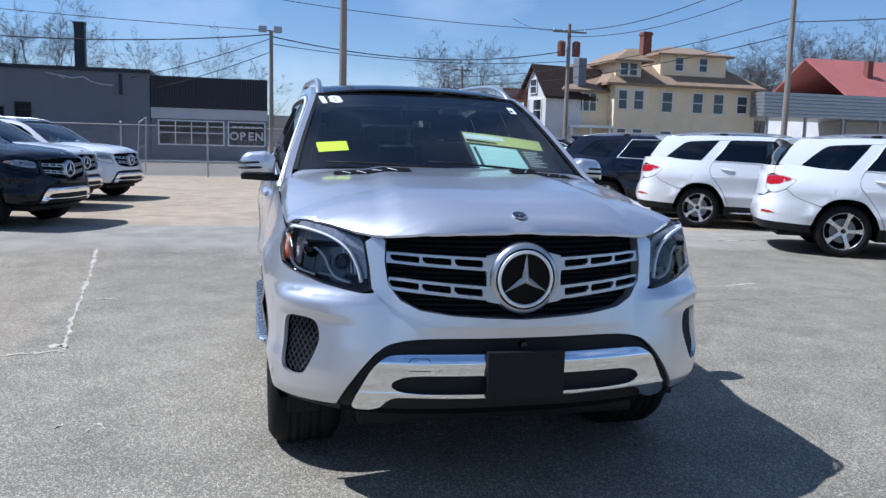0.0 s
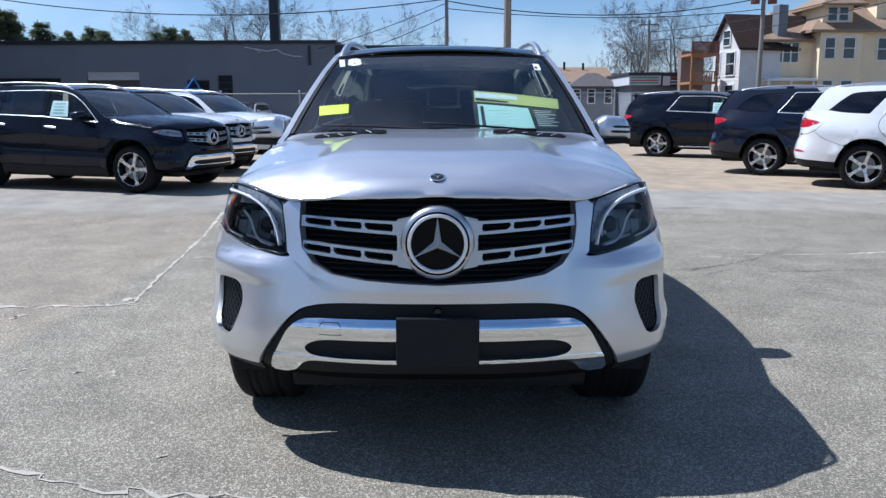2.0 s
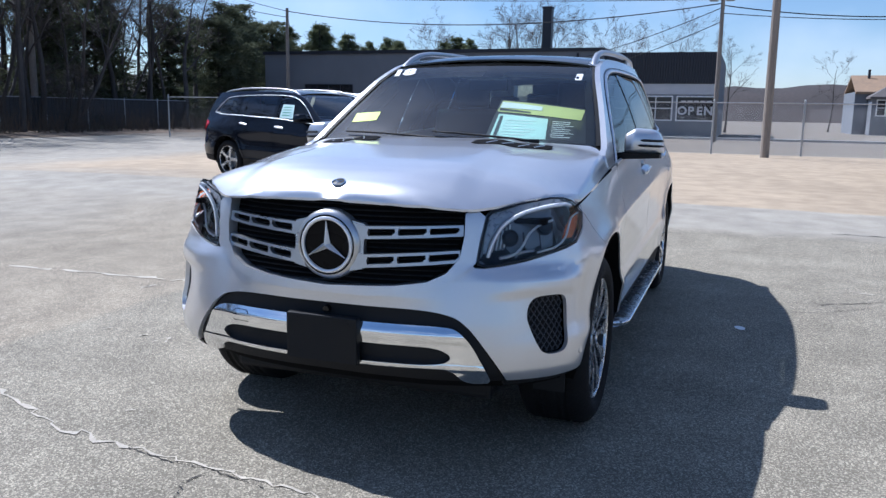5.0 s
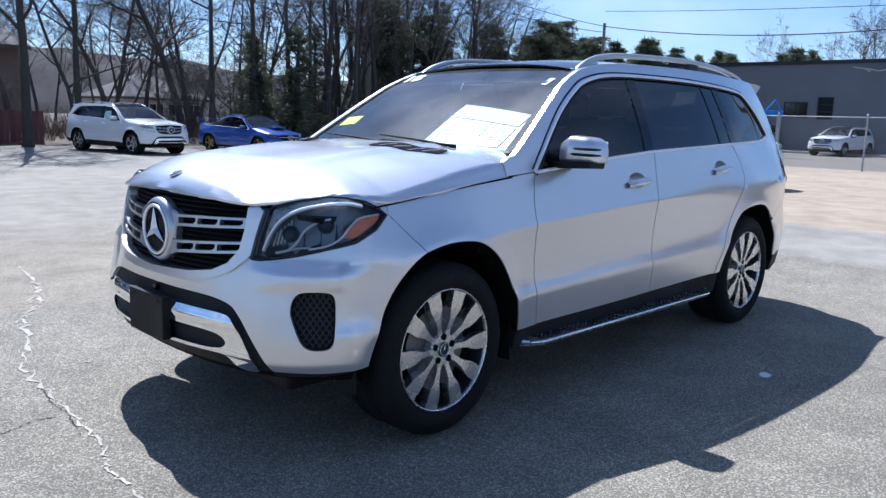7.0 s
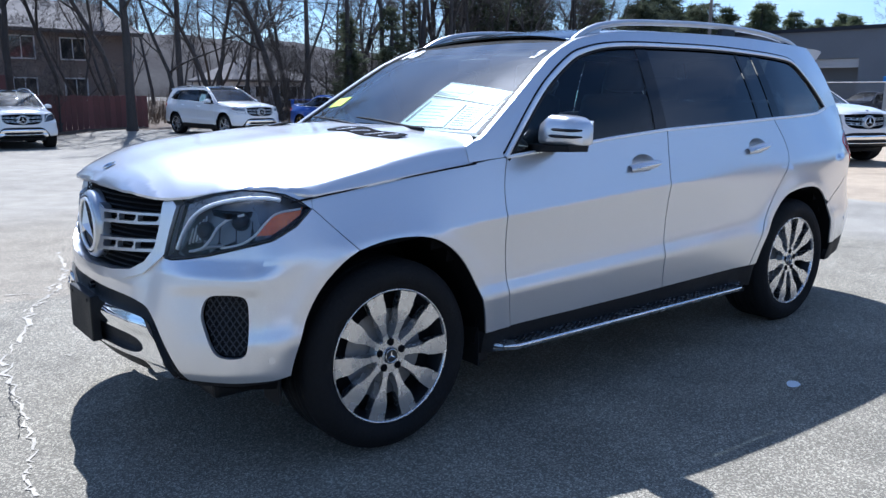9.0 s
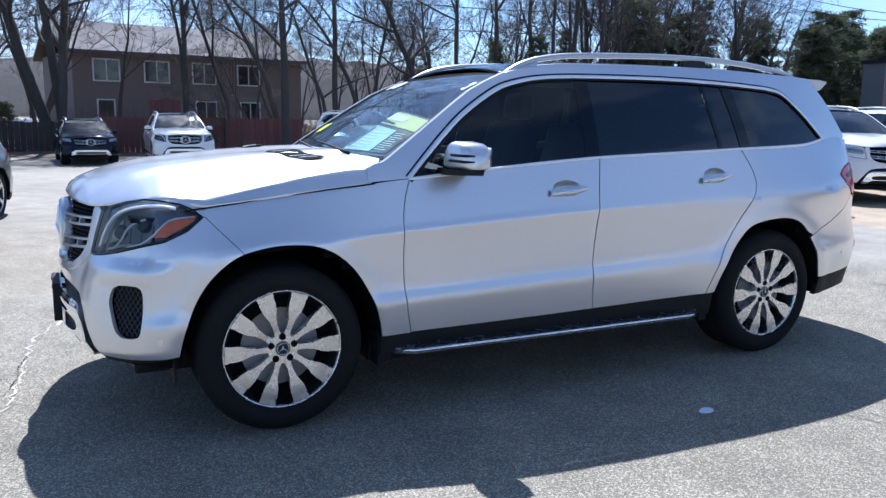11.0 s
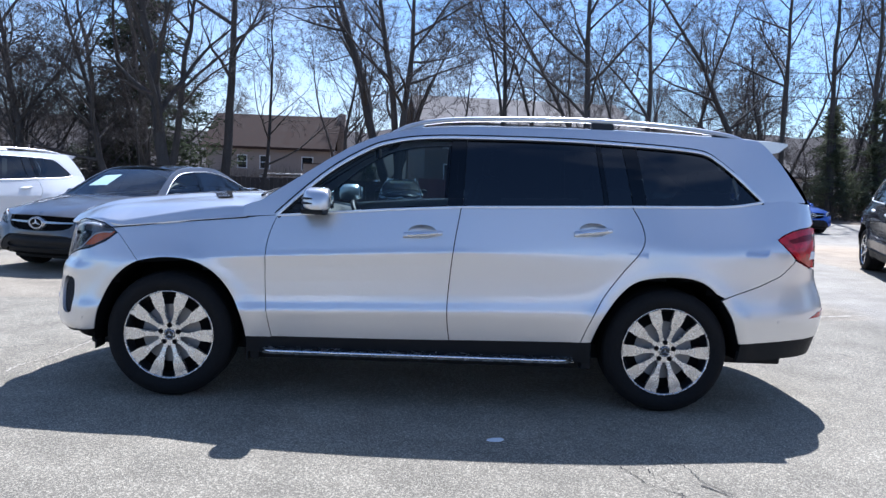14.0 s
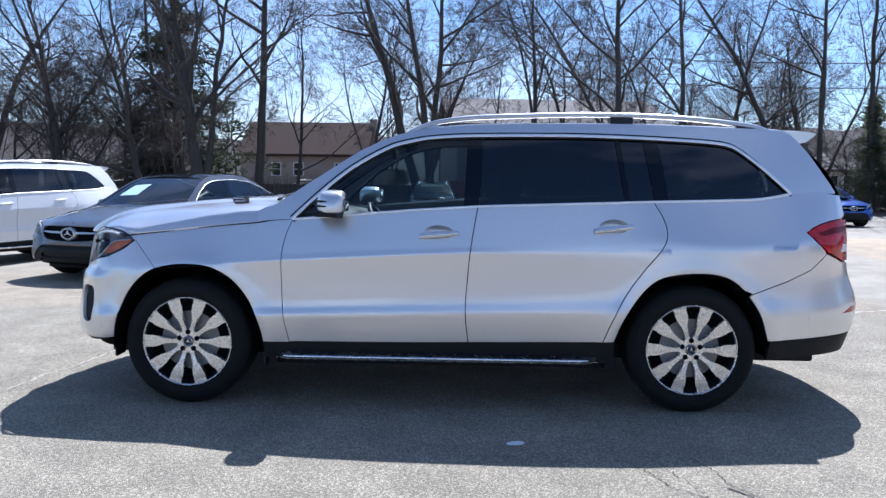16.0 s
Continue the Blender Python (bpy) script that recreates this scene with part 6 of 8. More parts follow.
    bm = bmesh.new()
    disc_mesh(bm, 0.033, lambda u, v, d: (u, -0.008 + d, v), 24, 0.002)
    cap = part("hub_cap", bm, GUNMETAL, w, "dark hub cap with a star")
    if fine:
        bm = bmesh.new()
        star_mesh(bm, 0.024, 0.002, lambda u, v, d: (u, -0.006 + d, v))
        ring_mesh(bm, 0.027, 0.002, lambda u, v, d: (u, -0.006 + d, v), 24)
        part("emblem", bm, CHROME, cap)
        for k in range(5):
            a = 2 * math.pi * k / 5 + math.pi / 2
            bm = bmesh.new()
            c = (0.056 * math.cos(a), 0.056 * math.sin(a))
            disc_mesh(bm, 0.0155, lambda u, v, d: (u + c[0], -0.0105, v + c[1]), 14)
            ob = part("bolt_hole", bm, DARK, w)
    return w


# ---- the sport utility vehicle ----
ARCH_F = [(1.993, 0.41), (1.98, 0.47), (1.956, 0.55), (1.912, 0.655), (1.846, 0.75), (1.745, 0.83), (1.62, 0.865), (1.503, 0.872), (1.382, 0.857), (1.278, 0.805), (1.191, 0.72), (1.12, 0.60), (1.078, 0.48), (1.063, 0.40)]
ARCH_R = [(-1.062, 0.435), (-1.112, 0.563), (-1.176, 0.671), (-1.258, 0.773), (-1.342, 0.829), (-1.481, 0.855), (-1.62, 0.856), (-1.727, 0.830), (-1.819, 0.763), (-1.917, 0.627), (-1.985, 0.452)]
HEADLAMP = [(0.608, 0.832), (0.634, 0.826), (0.71, 0.836), (0.81, 0.853), (0.96, 0.888), (1.07, 0.910), (1.17, 0.954), (1.236, 1.007), (1.195, 1.036), (1.14, 1.060), (1.04, 1.076), (0.95, 1.080), (0.80, 1.060), (0.675, 1.034), (0.648, 1.01), (0.622, 0.91)]
FOG = [(0.803, 0.64), (0.815, 0.69), (0.845, 0.713), (0.90, 0.719), (0.955, 0.716), (0.976, 0.695), (0.980, 0.64), (0.976, 0.56), (0.968, 0.515), (0.945, 0.497), (0.90, 0.494), (0.868, 0.503), (0.845, 0.53), (0.818, 0.59)]
FOG = spline([(u - 0.006, v) for u, v in FOG], 4, closed=True)
SLIM_LAMP = [(0.650, 0.915), (0.70, 0.908), (0.86, 0.925), (1.02, 0.955), (1.16, 0.998), (1.10, 1.020), (0.98, 1.034), (0.80, 1.024), (0.685, 1.0), (0.655, 0.96)]
DOOR_F = [(0.892, 1.147), (0.925, 1.064), (0.948, 0.958), (0.951, 0.80), (0.945, 0.626), (0.932, 0.52), (0.906, 0.401)]
DOOR_M = [(-0.235, 1.238), (-0.21, 1.089), (-0.190, 0.948), (-0.175, 0.773), (-0.167, 0.631), (-0.172, 0.525), (-0.187, 0.415)]
DOOR_R = [(-1.289, 1.278), (-1.343, 1.183), (-1.366, 1.097), (-1.350, 1.027), (-1.300, 0.955), (-1.239, 0.882), (-1.125, 0.719), (-1.046, 0.557), (-0.996, 0.430)]
DLO_TOP = [(0.90, 1.146), (0.72, 1.318), (0.545, 1.462), (0.334, 1.586), (0.20, 1.630), (0.05, 1.657), (-0.163, 1.671), (-0.52, 1.677), (-0.88, 1.677), (-1.24, 1.667), (-1.60, 1.650), (-1.74, 1.637), (-1.80, 1.622), (-1.857, 1.590), (-1.972, 1.500), (-2.10, 1.385), (-2.155, 1.334)]
ARCH_F, ARCH_R = spline(ARCH_F, 3), spline(ARCH_R, 3)
DOOR_F, DOOR_M, DOOR_R = spline(DOOR_F, 3), spline(DOOR_M, 3), spline(DOOR_R, 3)
SEAM_F = [(1.243, 1.006), (s_side(1.712), 0.845)]
SEAM_R = [(4.985, 0.738), (5.205, 0.812), (5.361, 0.882), (5.455, 0.962)]
TAIL = [(5.347, 1.105), (5.40, 1.132), (5.474, 1.157), (5.56, 1.174), (5.65, 1.184)]


def dlo_top(x):
    line = np.array(DLO_TOP)[::-1]
    return float(np.interp(x, line[:, 0], line[:, 1]))


def dlo_low(x):
    if x < -1.82:
        return float(np.interp(x, (-2.155, -1.98, -1.82), (1.334, 1.303, 1.292)))
    return float(belt(x))


def rounded(pts, n=4):
    return spline(pts, n, closed=True)


def running_board(step, root, f, fine):
    """A step plate along the sill, with a bright edge and rubber studs."""
    step.parent = root
    tagged(step, "aluminium running board with rubber studs")
    bm = bmesh.new()
    secs = []
    for x, tuck in ((0.99, 0.09), (0.955, 0.025), (0.90, 0.0), (-0.86, 0.0), (-0.93, 0.025), (-0.975, 0.09)):
        secs.append([(x, f * (0.90), 0.333), (x, f * (0.977 - tuck), 0.328), (x, f * (0.984 - tuck), 0.318), (x, f * (0.977 - tuck), 0.304), (x, f * 0.90, 0.296)])
    rows = [[bm.verts.new(p) for p in s] for s in secs]
    for a, b in zip(rows, rows[1:]):
        for k in range(5):
            bm.faces.new((a[k], a[(k + 1) % 5], b[(k + 1) % 5], b[k]))
    bm.faces.new(rows[0])
    bm.faces.new(rows[-1][::-1])
    bmesh.ops.recalc_face_normals(bm, faces=bm.faces[:])
    part("tread_plate", bm, MACHINED, step)
    bm = bmesh.new()
    tube(bm, [(0.965, f * 0.95, 0.322), (0.90, f * 0.981, 0.322), (0.5, f * 0.983, 0.322), (-0.86, f * 0.981, 0.322), (-0.945, f * 0.95, 0.322)], 0.0085, 8)
    part("bright_edge", bm, CHROME, step, smooth=True)
    if fine:
        bm = bmesh.new()
        for k in range(88):
            for j in range(3):
                x = 0.88 - k * 0.02
                y = 0.908 + j * 0.024 + (0.012 if k % 2 else 0)
                disc_mesh(bm, 0.0075, lambda u, v, d: (x + u, f * (y + v), 0.3345 + d), 6, 0.002)
        tagged(part("rubber_studs", bm, RUBBER, step), kind="stuff")


def build_suv(root, body, fine=True, rails=True, plate=True, sporty=False, style="long"):
    cell = 0.030 if fine else 0.13
    edge = 0.003 if fine else 0.004
    slim = style == "crossover"
    side_cells = (0.05, 0.012) if fine else (0.10, 0.03)
    lip = 0.018

    # front bumper, with the openings for the lamps
    low_line = spline([(0.722, 0.396), (0.674, 0.468), (0.611, 0.553), (0.562, 0.606), (0.50, 0.640), (0.36, 0.658), (0.0, 0.660)], 4)
    half = [(0, 0.704), (0.19, 0.706), (0.36, 0.722), (0.48, 0.756), (0.545, 0.797), (0.572, 0.838), (0.60, 0.822)] + [(u, v - 0.006) for u, v in HEADLAMP[1:7]] + [SEAM_F[0], SEAM_F[1]]
    half += side_pts([p for p in reversed(ARCH_F) if p[0] > 1.73]) + [(1.05, 0.402), (0.90, 0.394), (0.73, 0.392)] + low_line
    panel("front_bumper", mirrored(half), skin, body, root, [FOG, turned(FOG)] if fine else (), cell, edge * 0.5, lip, label="silver painted front bumper", cells=(0.026, 0.012) if fine else (0.06, 0.03))
    panel("under_tray", mirrored([(0, 0.40), (0.70, 0.40), (0.82, 0.385), (0.76, 0.335), (0.58, 0.31), (0, 0.30)]), skin, PLASTIC, root, (), 0.15, 0.0, 0.03, -0.13)
    half = spline([(0, 0.657), (0.36, 0.655), (0.50, 0.637), (0.558, 0.603), (0.609, 0.55), (0.672, 0.465), (0.722, 0.393)], 4) + [(0.727, 0.386), (0.55, 0.380), (0, 0.385)]
    panel("lower_grille", mirrored(half), skin, PLASTIC, root, (), cell, 0.0, 0.02, -0.016, "black plastic lower grille")
    half = [(0.715, 0.400), (0.90, 0.398), (1.06, 0.406), (1.10, 0.410), (1.06, 0.396), (0.94, 0.379), (0.72, 0.366)]
    for f in (1, -1):
        panel("bumper_lip", [(u * f, v) for u, v in half], skin, PLASTIC, root, (), cell, 0.0, 0.03, -0.006)
        if fine:
            well = panel("fog_grille", [(u * f, v) for u, v in inset(FOG, -0.004)], skin, PLASTIC, root, (), 0.05, 0.0, 0.0, -0.035, "black honeycomb air intake")
            bm = bmesh.new()
            poly = inset(FOG, 0.004)
            us, vs = [p[0] for p in poly], [p[1] for p in poly]

            def inside(u, v):
                hit = False
                for (a, b), (c, d) in zip(poly, poly[1:] + poly[:1]):
                    if (b > v) != (d > v) and u < (c - a) * (v - b) / (d - b) + a:
                        hit = not hit
                return hit

            for sgn in (1, -1):
                for k in range(-14, 30):
                    run = []
                    for j in range(60):
                        v = min(vs) + (max(vs) - min(vs)) * j / 59
                        u = min(us) + k * 0.026 + sgn * (v - min(vs)) * 0.75 + (0 if sgn > 0 else 0.12)
                        if inside(u, v):
                            run.append(tuple(skin(u * f, v, 0.022)))
                    if len(run) > 4:
                        tube(bm, run[::4] + [run[-1]], 0.0028, 4, caps=False)
            tagged(part("honeycomb", bm, SATIN_BLACK, well), kind="stuff")
    # chrome skid bar
    half = spline([(0, 0.603), (0.36, 0.603), (0.47, 0.601), (0.530, 0.590), (0.577, 0.548), (0.620, 0.475), (0.660, 0.402)], 3) + [(0.662, 0.390), (0.652, 0.379), (0.600, 0.377), (0.560, 0.388)] + spline([(0.552, 0.393), (0.515, 0.425), (0.460, 0.437), (0.30, 0.434), (0, 0.432)], 3)
    hole = spline([(0, 0.522), (0.30, 0.522), (0.43, 0.520), (0.485, 0.506), (0.508, 0.484), (0.485, 0.462), (0.42, 0.453), (0.30, 0.450), (0, 0.450)], 3)

    def bar(s, z, deep=0.0):
        bulge = 0.012 * math.exp(-(((z - 0.565) / 0.03) ** 2)) + 0.006 * math.exp(-(((z - 0.444) / 0.012) ** 2))
        return skin(s, z, deep - bulge)

    panel("skid_bar", mirrored(half), bar, PLASTIC if sporty else CHROME, root, [mirrored(hole)], cell * 0.6, 0.0, 0.03, 0.006, "chrome skid bar with slot", cells=(cell, 0.012 if fine else 0.05))
    if fine:
        panel("tow_cover", [(-0.43, 0.586), (-0.375, 0.586), (-0.365, 0.576), (-0.365, 0.545), (-0.44, 0.545), (-0.44, 0.576)], bar, CHROME, root, (), 0.03, 0.0, 0.006, 0.0085, "chrome towing eye cover")
        strip("tow_cover_gap", [(-0.432, 0.589), (-0.373, 0.589), (-0.362, 0.578), (-0.362, 0.542), (-0.443, 0.542), (-0.443, 0.578)], bar, DARK, root, 0.003, 0.0075, closed=True)
        bm = bmesh.new()
        tube(bm, [tuple(skin(0, 0.632, 0.016)), tuple(skin(0, 0.632, -0.004))], [0.016, 0.013], 14)
        part("camera_eye", bm, GLOSS_BLACK, root)
        for s, z in ((1.045, 0.484), (-1.045, 0.484)):
            bm = bmesh.new()
            p, q = skin(s, z, 0.004), skin(s, z, -0.002)
            tube(bm, [tuple(p), tuple(q)], [0.0135, 0.0125], 16)
            part("parking_sensor", bm, body, root)
    # number plate holder
    if plate:
        bm = bmesh.new()
        box(bm, (2.425, -0.153, 0.432), (2.462, 0.153, 0.618), 0.006)
        for y in (-0.11, 0.11):
            tube(bm, [(2.460, y, 0.595), (2.465, y, 0.595)], 0.008, 10)
        part("plate_holder", bm, PLASTIC, root, "blank black number plate holder")

    # grille
    grille = new("grille")
    grille.parent = root
    tagged(grille, "black grille with two silver louvres and a large star")
    ring_out = [(0, 0.702), (0.19, 0.704), (0.36, 0.720), (0.48, 0.754), (0.543, 0.795), (0.580, 0.822), (0.600, 0.840), (0.615, 0.92), (0.639, 1.012), (0.615, 1.030), (0.575, 1.034)]
    ring_in = [(0.555, 1.02), (0.553, 0.94), (0.535, 0.857), (0.485, 0.799), (0.405, 0.764), (0.277, 0.746), (0, 0.732)]
    loop = [p for p in ring_out] + [p for p in ring_in] + [(-u, v) for u, v in reversed(ring_in[:-1])] + [(-u, v) for u, v in reversed(ring_out[1:])]

    panel("surround", loop, skin, body, grille, (), cell, 0.0, 0.045, 0.010, "silver grille surround")
    panel("backing", mirrored([(0, 1.062), (0.40, 1.055), (0.56, 1.035), (0.56, 0.94), (0.54, 0.85), (0.49, 0.79), (0.28, 0.738), (0, 0.724)]), skin, DARK, grille, (), 0.1, 0.0, 0.0, -0.045)
    if fine:
        bm = bmesh.new()
        for k in range(16):
            z = 0.742 + 0.02 * k
            wid = float(np.interp(z, (0.73, 0.76, 0.80, 0.86, 0.94, 1.04), (0.1, 0.38, 0.47, 0.52, 0.54, 0.55)))
            tube(bm, [tuple(skin(wid * q / 10, z, 0.03)) for q in range(-10, 11)], 0.0035, 4, caps=False)
        tagged(part("grille_mesh", bm, PLASTIC, grille), kind="stuff")
    for f in (1, -1):
        if sporty:
            panel("louvre", [(f * 0.56, 0.915), (f * 0.10, 0.925), (f * 0.10, 0.875), (f * 0.56, 0.885)], skin, SILVER_TRIM, grille, (), cell, 0.0, 0.022, 0.002, "single silver grille bar")
        for o0, o1, i0, i1 in () if sporty else ((0.978, 0.937, 0.966, 0.916), (0.884, 0.838, 0.858, 0.806)):
            so = 0.548 if o0 > 0.9 else 0.535
            zz = lambda s, w: float((o1 + (o0 - o1) * w) + ((i1 + (i0 - i1) * w) - (o1 + (o0 - o1) * w)) * min(1, max(0, (so - s) / (so - 0.15))))
            out = [(so, zz(so, 1)), (0.34, zz(0.34, 1)), (0.15, zz(0.15, 1)), (0.10, zz(0.15, 1.25)), (0.10, zz(0.15, -0.25)), (0.15, zz(0.15, 0)), (0.34, zz(0.34, 0)), (so, zz(so, 0))]
            slots = []
            for a, b in ((0.530, 0.410), (0.398, 0.287), (0.275, 0.165)):
                slots.append([(f * a, zz(a, 0.78)), (f * (b + 0.004), zz(b, 0.78)), (f * b, zz(b, 0.5)), (f * (b + 0.004), zz(b, 0.24)), (f * (a - 0.012), zz(a, 0.24)), (f * (a + 0.002), zz(a, 0.5))])
            panel("louvre", [(f * u, v) for u, v in out], skin, LOUVRE, grille, slots, cell, 0.0, 0.022, 0.002, "silver louvre with three slots")
        if not sporty:
            panel("star_bridge", [(f * 0.095, 0.985), (f * 0.150, 0.972), (f * 0.158, 0.95), (f * 0.150, 0.90), (f * 0.150, 0.865), (f * 0.158, 0.83), (f * 0.148, 0.80), (f * 0.095, 0.79)], skin, LOUVRE, grille, (), cell, 0.0, 0.03, -0.003, "silver bridge between louvres and star")
    nose = skin(0, 0.886)
    face = lambda u, v, d: (nose.x + 0.012 + d, u, 0.886 + v)
    bm = bmesh.new()
    lathe(bm, [(0.118, 0.022), (0.128, 0.018), (0.137, 0.004), (0.140, -0.03)], 48, Matrix.Translation((nose.x - 0.012, 0, 0.886)) @ Matrix.Rotation(radians(-90), 4, "Z"))
    bmesh.ops.recalc_face_normals(bm, faces=bm.faces[:])
    part("star_collar", bm, SILVER_TRIM, grille, smooth=True)
    bm = bmesh.new()
    disc_mesh(bm, 0.119, lambda u, v, d: (nose.x + 0.003 + d, u, 0.886 + v), 48)
    part("star_plate", bm, DISC, grille, "gloss black disc")
    bm = bmesh.new()
    ring_mesh(bm, 0.104, 0.0075, lambda u, v, d: (nose.x + 0.009 + d, u, 0.886 + v), 56)
    star_mesh(bm, 0.101, 0.016, lambda u, v, d: (nose.x + 0.007 + d, u, 0.886 + v))
    part("star", bm, BRIGHT, grille, "chrome three-pointed star in a ring")

    # head lamps
    for f, side in ((1, "left"), (-1, "right")):
        lamp = new("headlamp")
        lamp.parent = root
        tagged(lamp, "clear headlamp with bright light guide and amber reflector")
        poly = [(f * u, v) for u, v in HEADLAMP]
        if slim:
            panel("lamp_surround", poly, skin, body, lamp, (), 0.06, 0.0, 0.0, -0.003)
            poly = [(f * u, v) for u, v in SLIM_LAMP]
            panel("slim_lens", poly, skin, GLASS_CLEAR, lamp, (), 0.06, 0.0, 0.01, 0.012, "clear slim lamp glass")
            panel("slim_housing", poly, skin, FROST, lamp, (), 0.06, 0.0, 0.0, 0.003)
            for line in ([(0.67, 0.985), (0.80, 1.010), (0.98, 1.022)], [(0.68, 0.925), (0.84, 0.940), (1.02, 0.975)]):
                strip("light_guide", [(f * u, v) for u, v in line], skin, PEARL, lamp, 0.014, 0.008)
            panel("reflector", [(f * u, v) for u, v in ((1.05, 0.975), (1.14, 1.0), (1.12, 1.012), (1.04, 0.995))], skin, AMBER, lamp, (), 0.03, 0.0, 0.0, 0.006, "amber side reflector")
            continue
        panel("housing", poly, skin, BEZEL, lamp, (), 0.06, 0.0, 0.0, -0.055)
        if fine:
            def rod(name, pts, r, material, deep=0.016):
                bm = bmesh.new()
                tube(bm, [tuple(skin(f * u, v, deep)) for u, v in spline(pts, 6)], r, 8)
                return part(name, bm, material, lamp, smooth=True)

            rod("light_guide", [(1.12, 1.040), (1.05, 1.050), (0.95, 1.048), (0.82, 1.026), (0.725, 0.985), (0.675, 0.925), (0.648, 0.858)], 0.0085, PEARL, 0.008)
            rod("light_guide", [(0.86, 0.876), (0.95, 0.895), (1.005, 0.925), (1.045, 0.962), (1.10, 0.995), (1.20, 1.006)], 0.0045, PEARL, 0.010)
            rod("light_guide", [(0.70, 0.853), (0.76, 0.867), (0.80, 0.898), (0.835, 0.945), (0.89, 0.978), (0.96, 0.994)], 0.0050, PEARL, 0.020)
            rod("bezel", [(0.86, 0.88), (0.80, 0.873), (0.70, 0.852)], 0.006, SILVER_TRIM, 0.034)
            for k in range(5):
                rod("reflector_rib", [(0.67 + 0.018 * k, 0.872 + 0.006 * k), (0.685 + 0.018 * k, 0.93 + 0.012 * k)], 0.0035, BRIGHT, 0.045)
            for s, z, r in ((0.755, 0.925, 0.034), (0.935, 0.965, 0.034)):
                c = skin(f * s, z, 0.05)
                bm = bmesh.new()
                bmesh.ops.create_uvsphere(bm, u_segments=20, v_segments=12, radius=r, matrix=Matrix.Translation(c))
                part("projector", bm, GLOSS_BLACK, lamp, "dark glass projector lens", smooth=True)
            panel("inner_cover", [(f * u, v) for u, v in ((0.632, 0.87), (0.640, 0.93), (0.664, 1.016), (0.80, 1.050), (0.95, 1.071), (1.05, 1.068), (1.14, 1.050), (1.12, 1.040), (1.05, 1.050), (0.95, 1.048), (0.82, 1.026), (0.725, 0.985), (0.675, 0.925), (0.650, 0.865))], skin, FROST, lamp, (), 0.05, 0.0, 0.0, -0.030, "frosted upper lamp panel")
        else:
            bm = bmesh.new()
            tube(bm, [tuple(skin(f * u, v, 0.014)) for u, v in ((1.06, 1.052), (0.95, 1.050), (0.82, 1.030), (0.72, 0.990), (0.672, 0.930), (0.640, 0.855))], 0.014, 5)
            part("light_guide", bm, PEARL, lamp, smooth=True)
        panel("reflector", [(f * u, v) for u, v in ((1.00, 0.922), (1.045, 0.966), (1.12, 0.998), (1.212, 1.010), (1.195, 0.984), (1.14, 0.954), (1.07, 0.922))], skin, AMBER, lamp, (), 0.03, 0.0, 0.006, -0.016, "amber side reflector")
        panel("lens", poly, skin, GLASS_CLEAR, lamp, (), cell, 0.0035, 0.0, 0.0, "clear lamp glass")
        strip("lamp_seal", [(f * u, v) for u, v in inset(HEADLAMP, 0.001)], skin, GLOSS_BLACK, lamp, 0.007, 0.001, closed=True)

    # wings, doors, quarters: each side
    for f in (1, -1):
        sk = (lambda s, z, d=0.0: skin(s, z, d)) if f > 0 else (lambda s, z, d=0.0: skin(-s, z, d))
        cb = (lambda x, z, d=0.0: cabin(x, z, d)) if f > 0 else (lambda x, z, d=0.0: cabin(x, z, d, -1.0))
        wing = [SEAM_F[1]] + side_pts([p for p in ARCH_F if p[0] < 1.69] + [(0.906, 0.398)] + DOOR_F[::-1] + [(1.0, 1.138), (1.07, 1.128), (1.3, 1.106), (1.55, 1.080), (1.72, 1.058), (1.862, 1.042)]) + [SEAM_F[0]]
        panel("wing", wing, sk, body, root, (), cell, edge * 0.5, lip, label="silver front wing", cells=side_cells)
        panel("wing_corner", [(1.10, 1.070), (1.17, 1.040), (1.243, 1.004), (s_side(1.80), 1.02), (s_side(1.80), 1.048), (s_side(1.88), 1.047), (1.19, 1.066)], sk, body, root, (), cell, 0.0, 0.0, -0.004)
        cups = [[(s_side(x) + 0.088 * math.cos(q), z + 0.043 * math.sin(q)) for q in (2 * math.pi * k / 28 for k in range(28))] for x, z in ((0.0, 1.080), (-1.05, 1.128))]
        if fine:
            for cup in cups:
                cx, cz = sum(p[0] for p in cup) / 28, sum(p[1] for p in cup) / 28

                def dish(u, v, d=0.0, cx=cx, cz=cz):
                    return sk(u, v, d + 0.032 * max(0.0, 1 - ((u - cx) / 0.088) ** 2 - ((v - cz) / 0.043) ** 2) ** 0.7)

                panel("handle_cup", cup, dish, body, root, (), 0.012, 0.0, 0.0, 0.0, "hollow behind the door handle")
        panel("front_door", side_pts(DOOR_F + [(0.5, 0.404), (0.1, 0.409)] + DOOR_M[::-1] + [(x, float(belt(x))) for x in (-0.1, 0.17, 0.4, 0.65)]), sk, body, root, cups[:1] if fine else (), cell, edge, lip, label="silver front door", cells=side_cells)
        panel("rear_door", side_pts(DOOR_M + [(-0.6, 0.423)] + DOOR_R[::-1] + [(x, float(belt(x))) for x in (-1.1, -0.9, -0.6, -0.4)]), sk, body, root, cups[1:] if fine else (), cell, edge, lip, label="silver rear door", cells=side_cells)
        back = SEAM_R + [(5.466, 0.985)] + TAIL + [(5.735, 1.205), (5.74, 1.325)]
        quarter = side_pts(DOOR_R + [p for p in ARCH_R if p[0] > -1.83]) + back + [(s_side(x), float(belt(x)) + 0.012 * (x < -2.1)) for x in (-2.40, -2.2, -2.0, -1.82, -1.6, -1.45)]
        panel("rear_quarter", quarter, sk, body, root, (), cell, edge, lip, label="silver rear quarter panel")
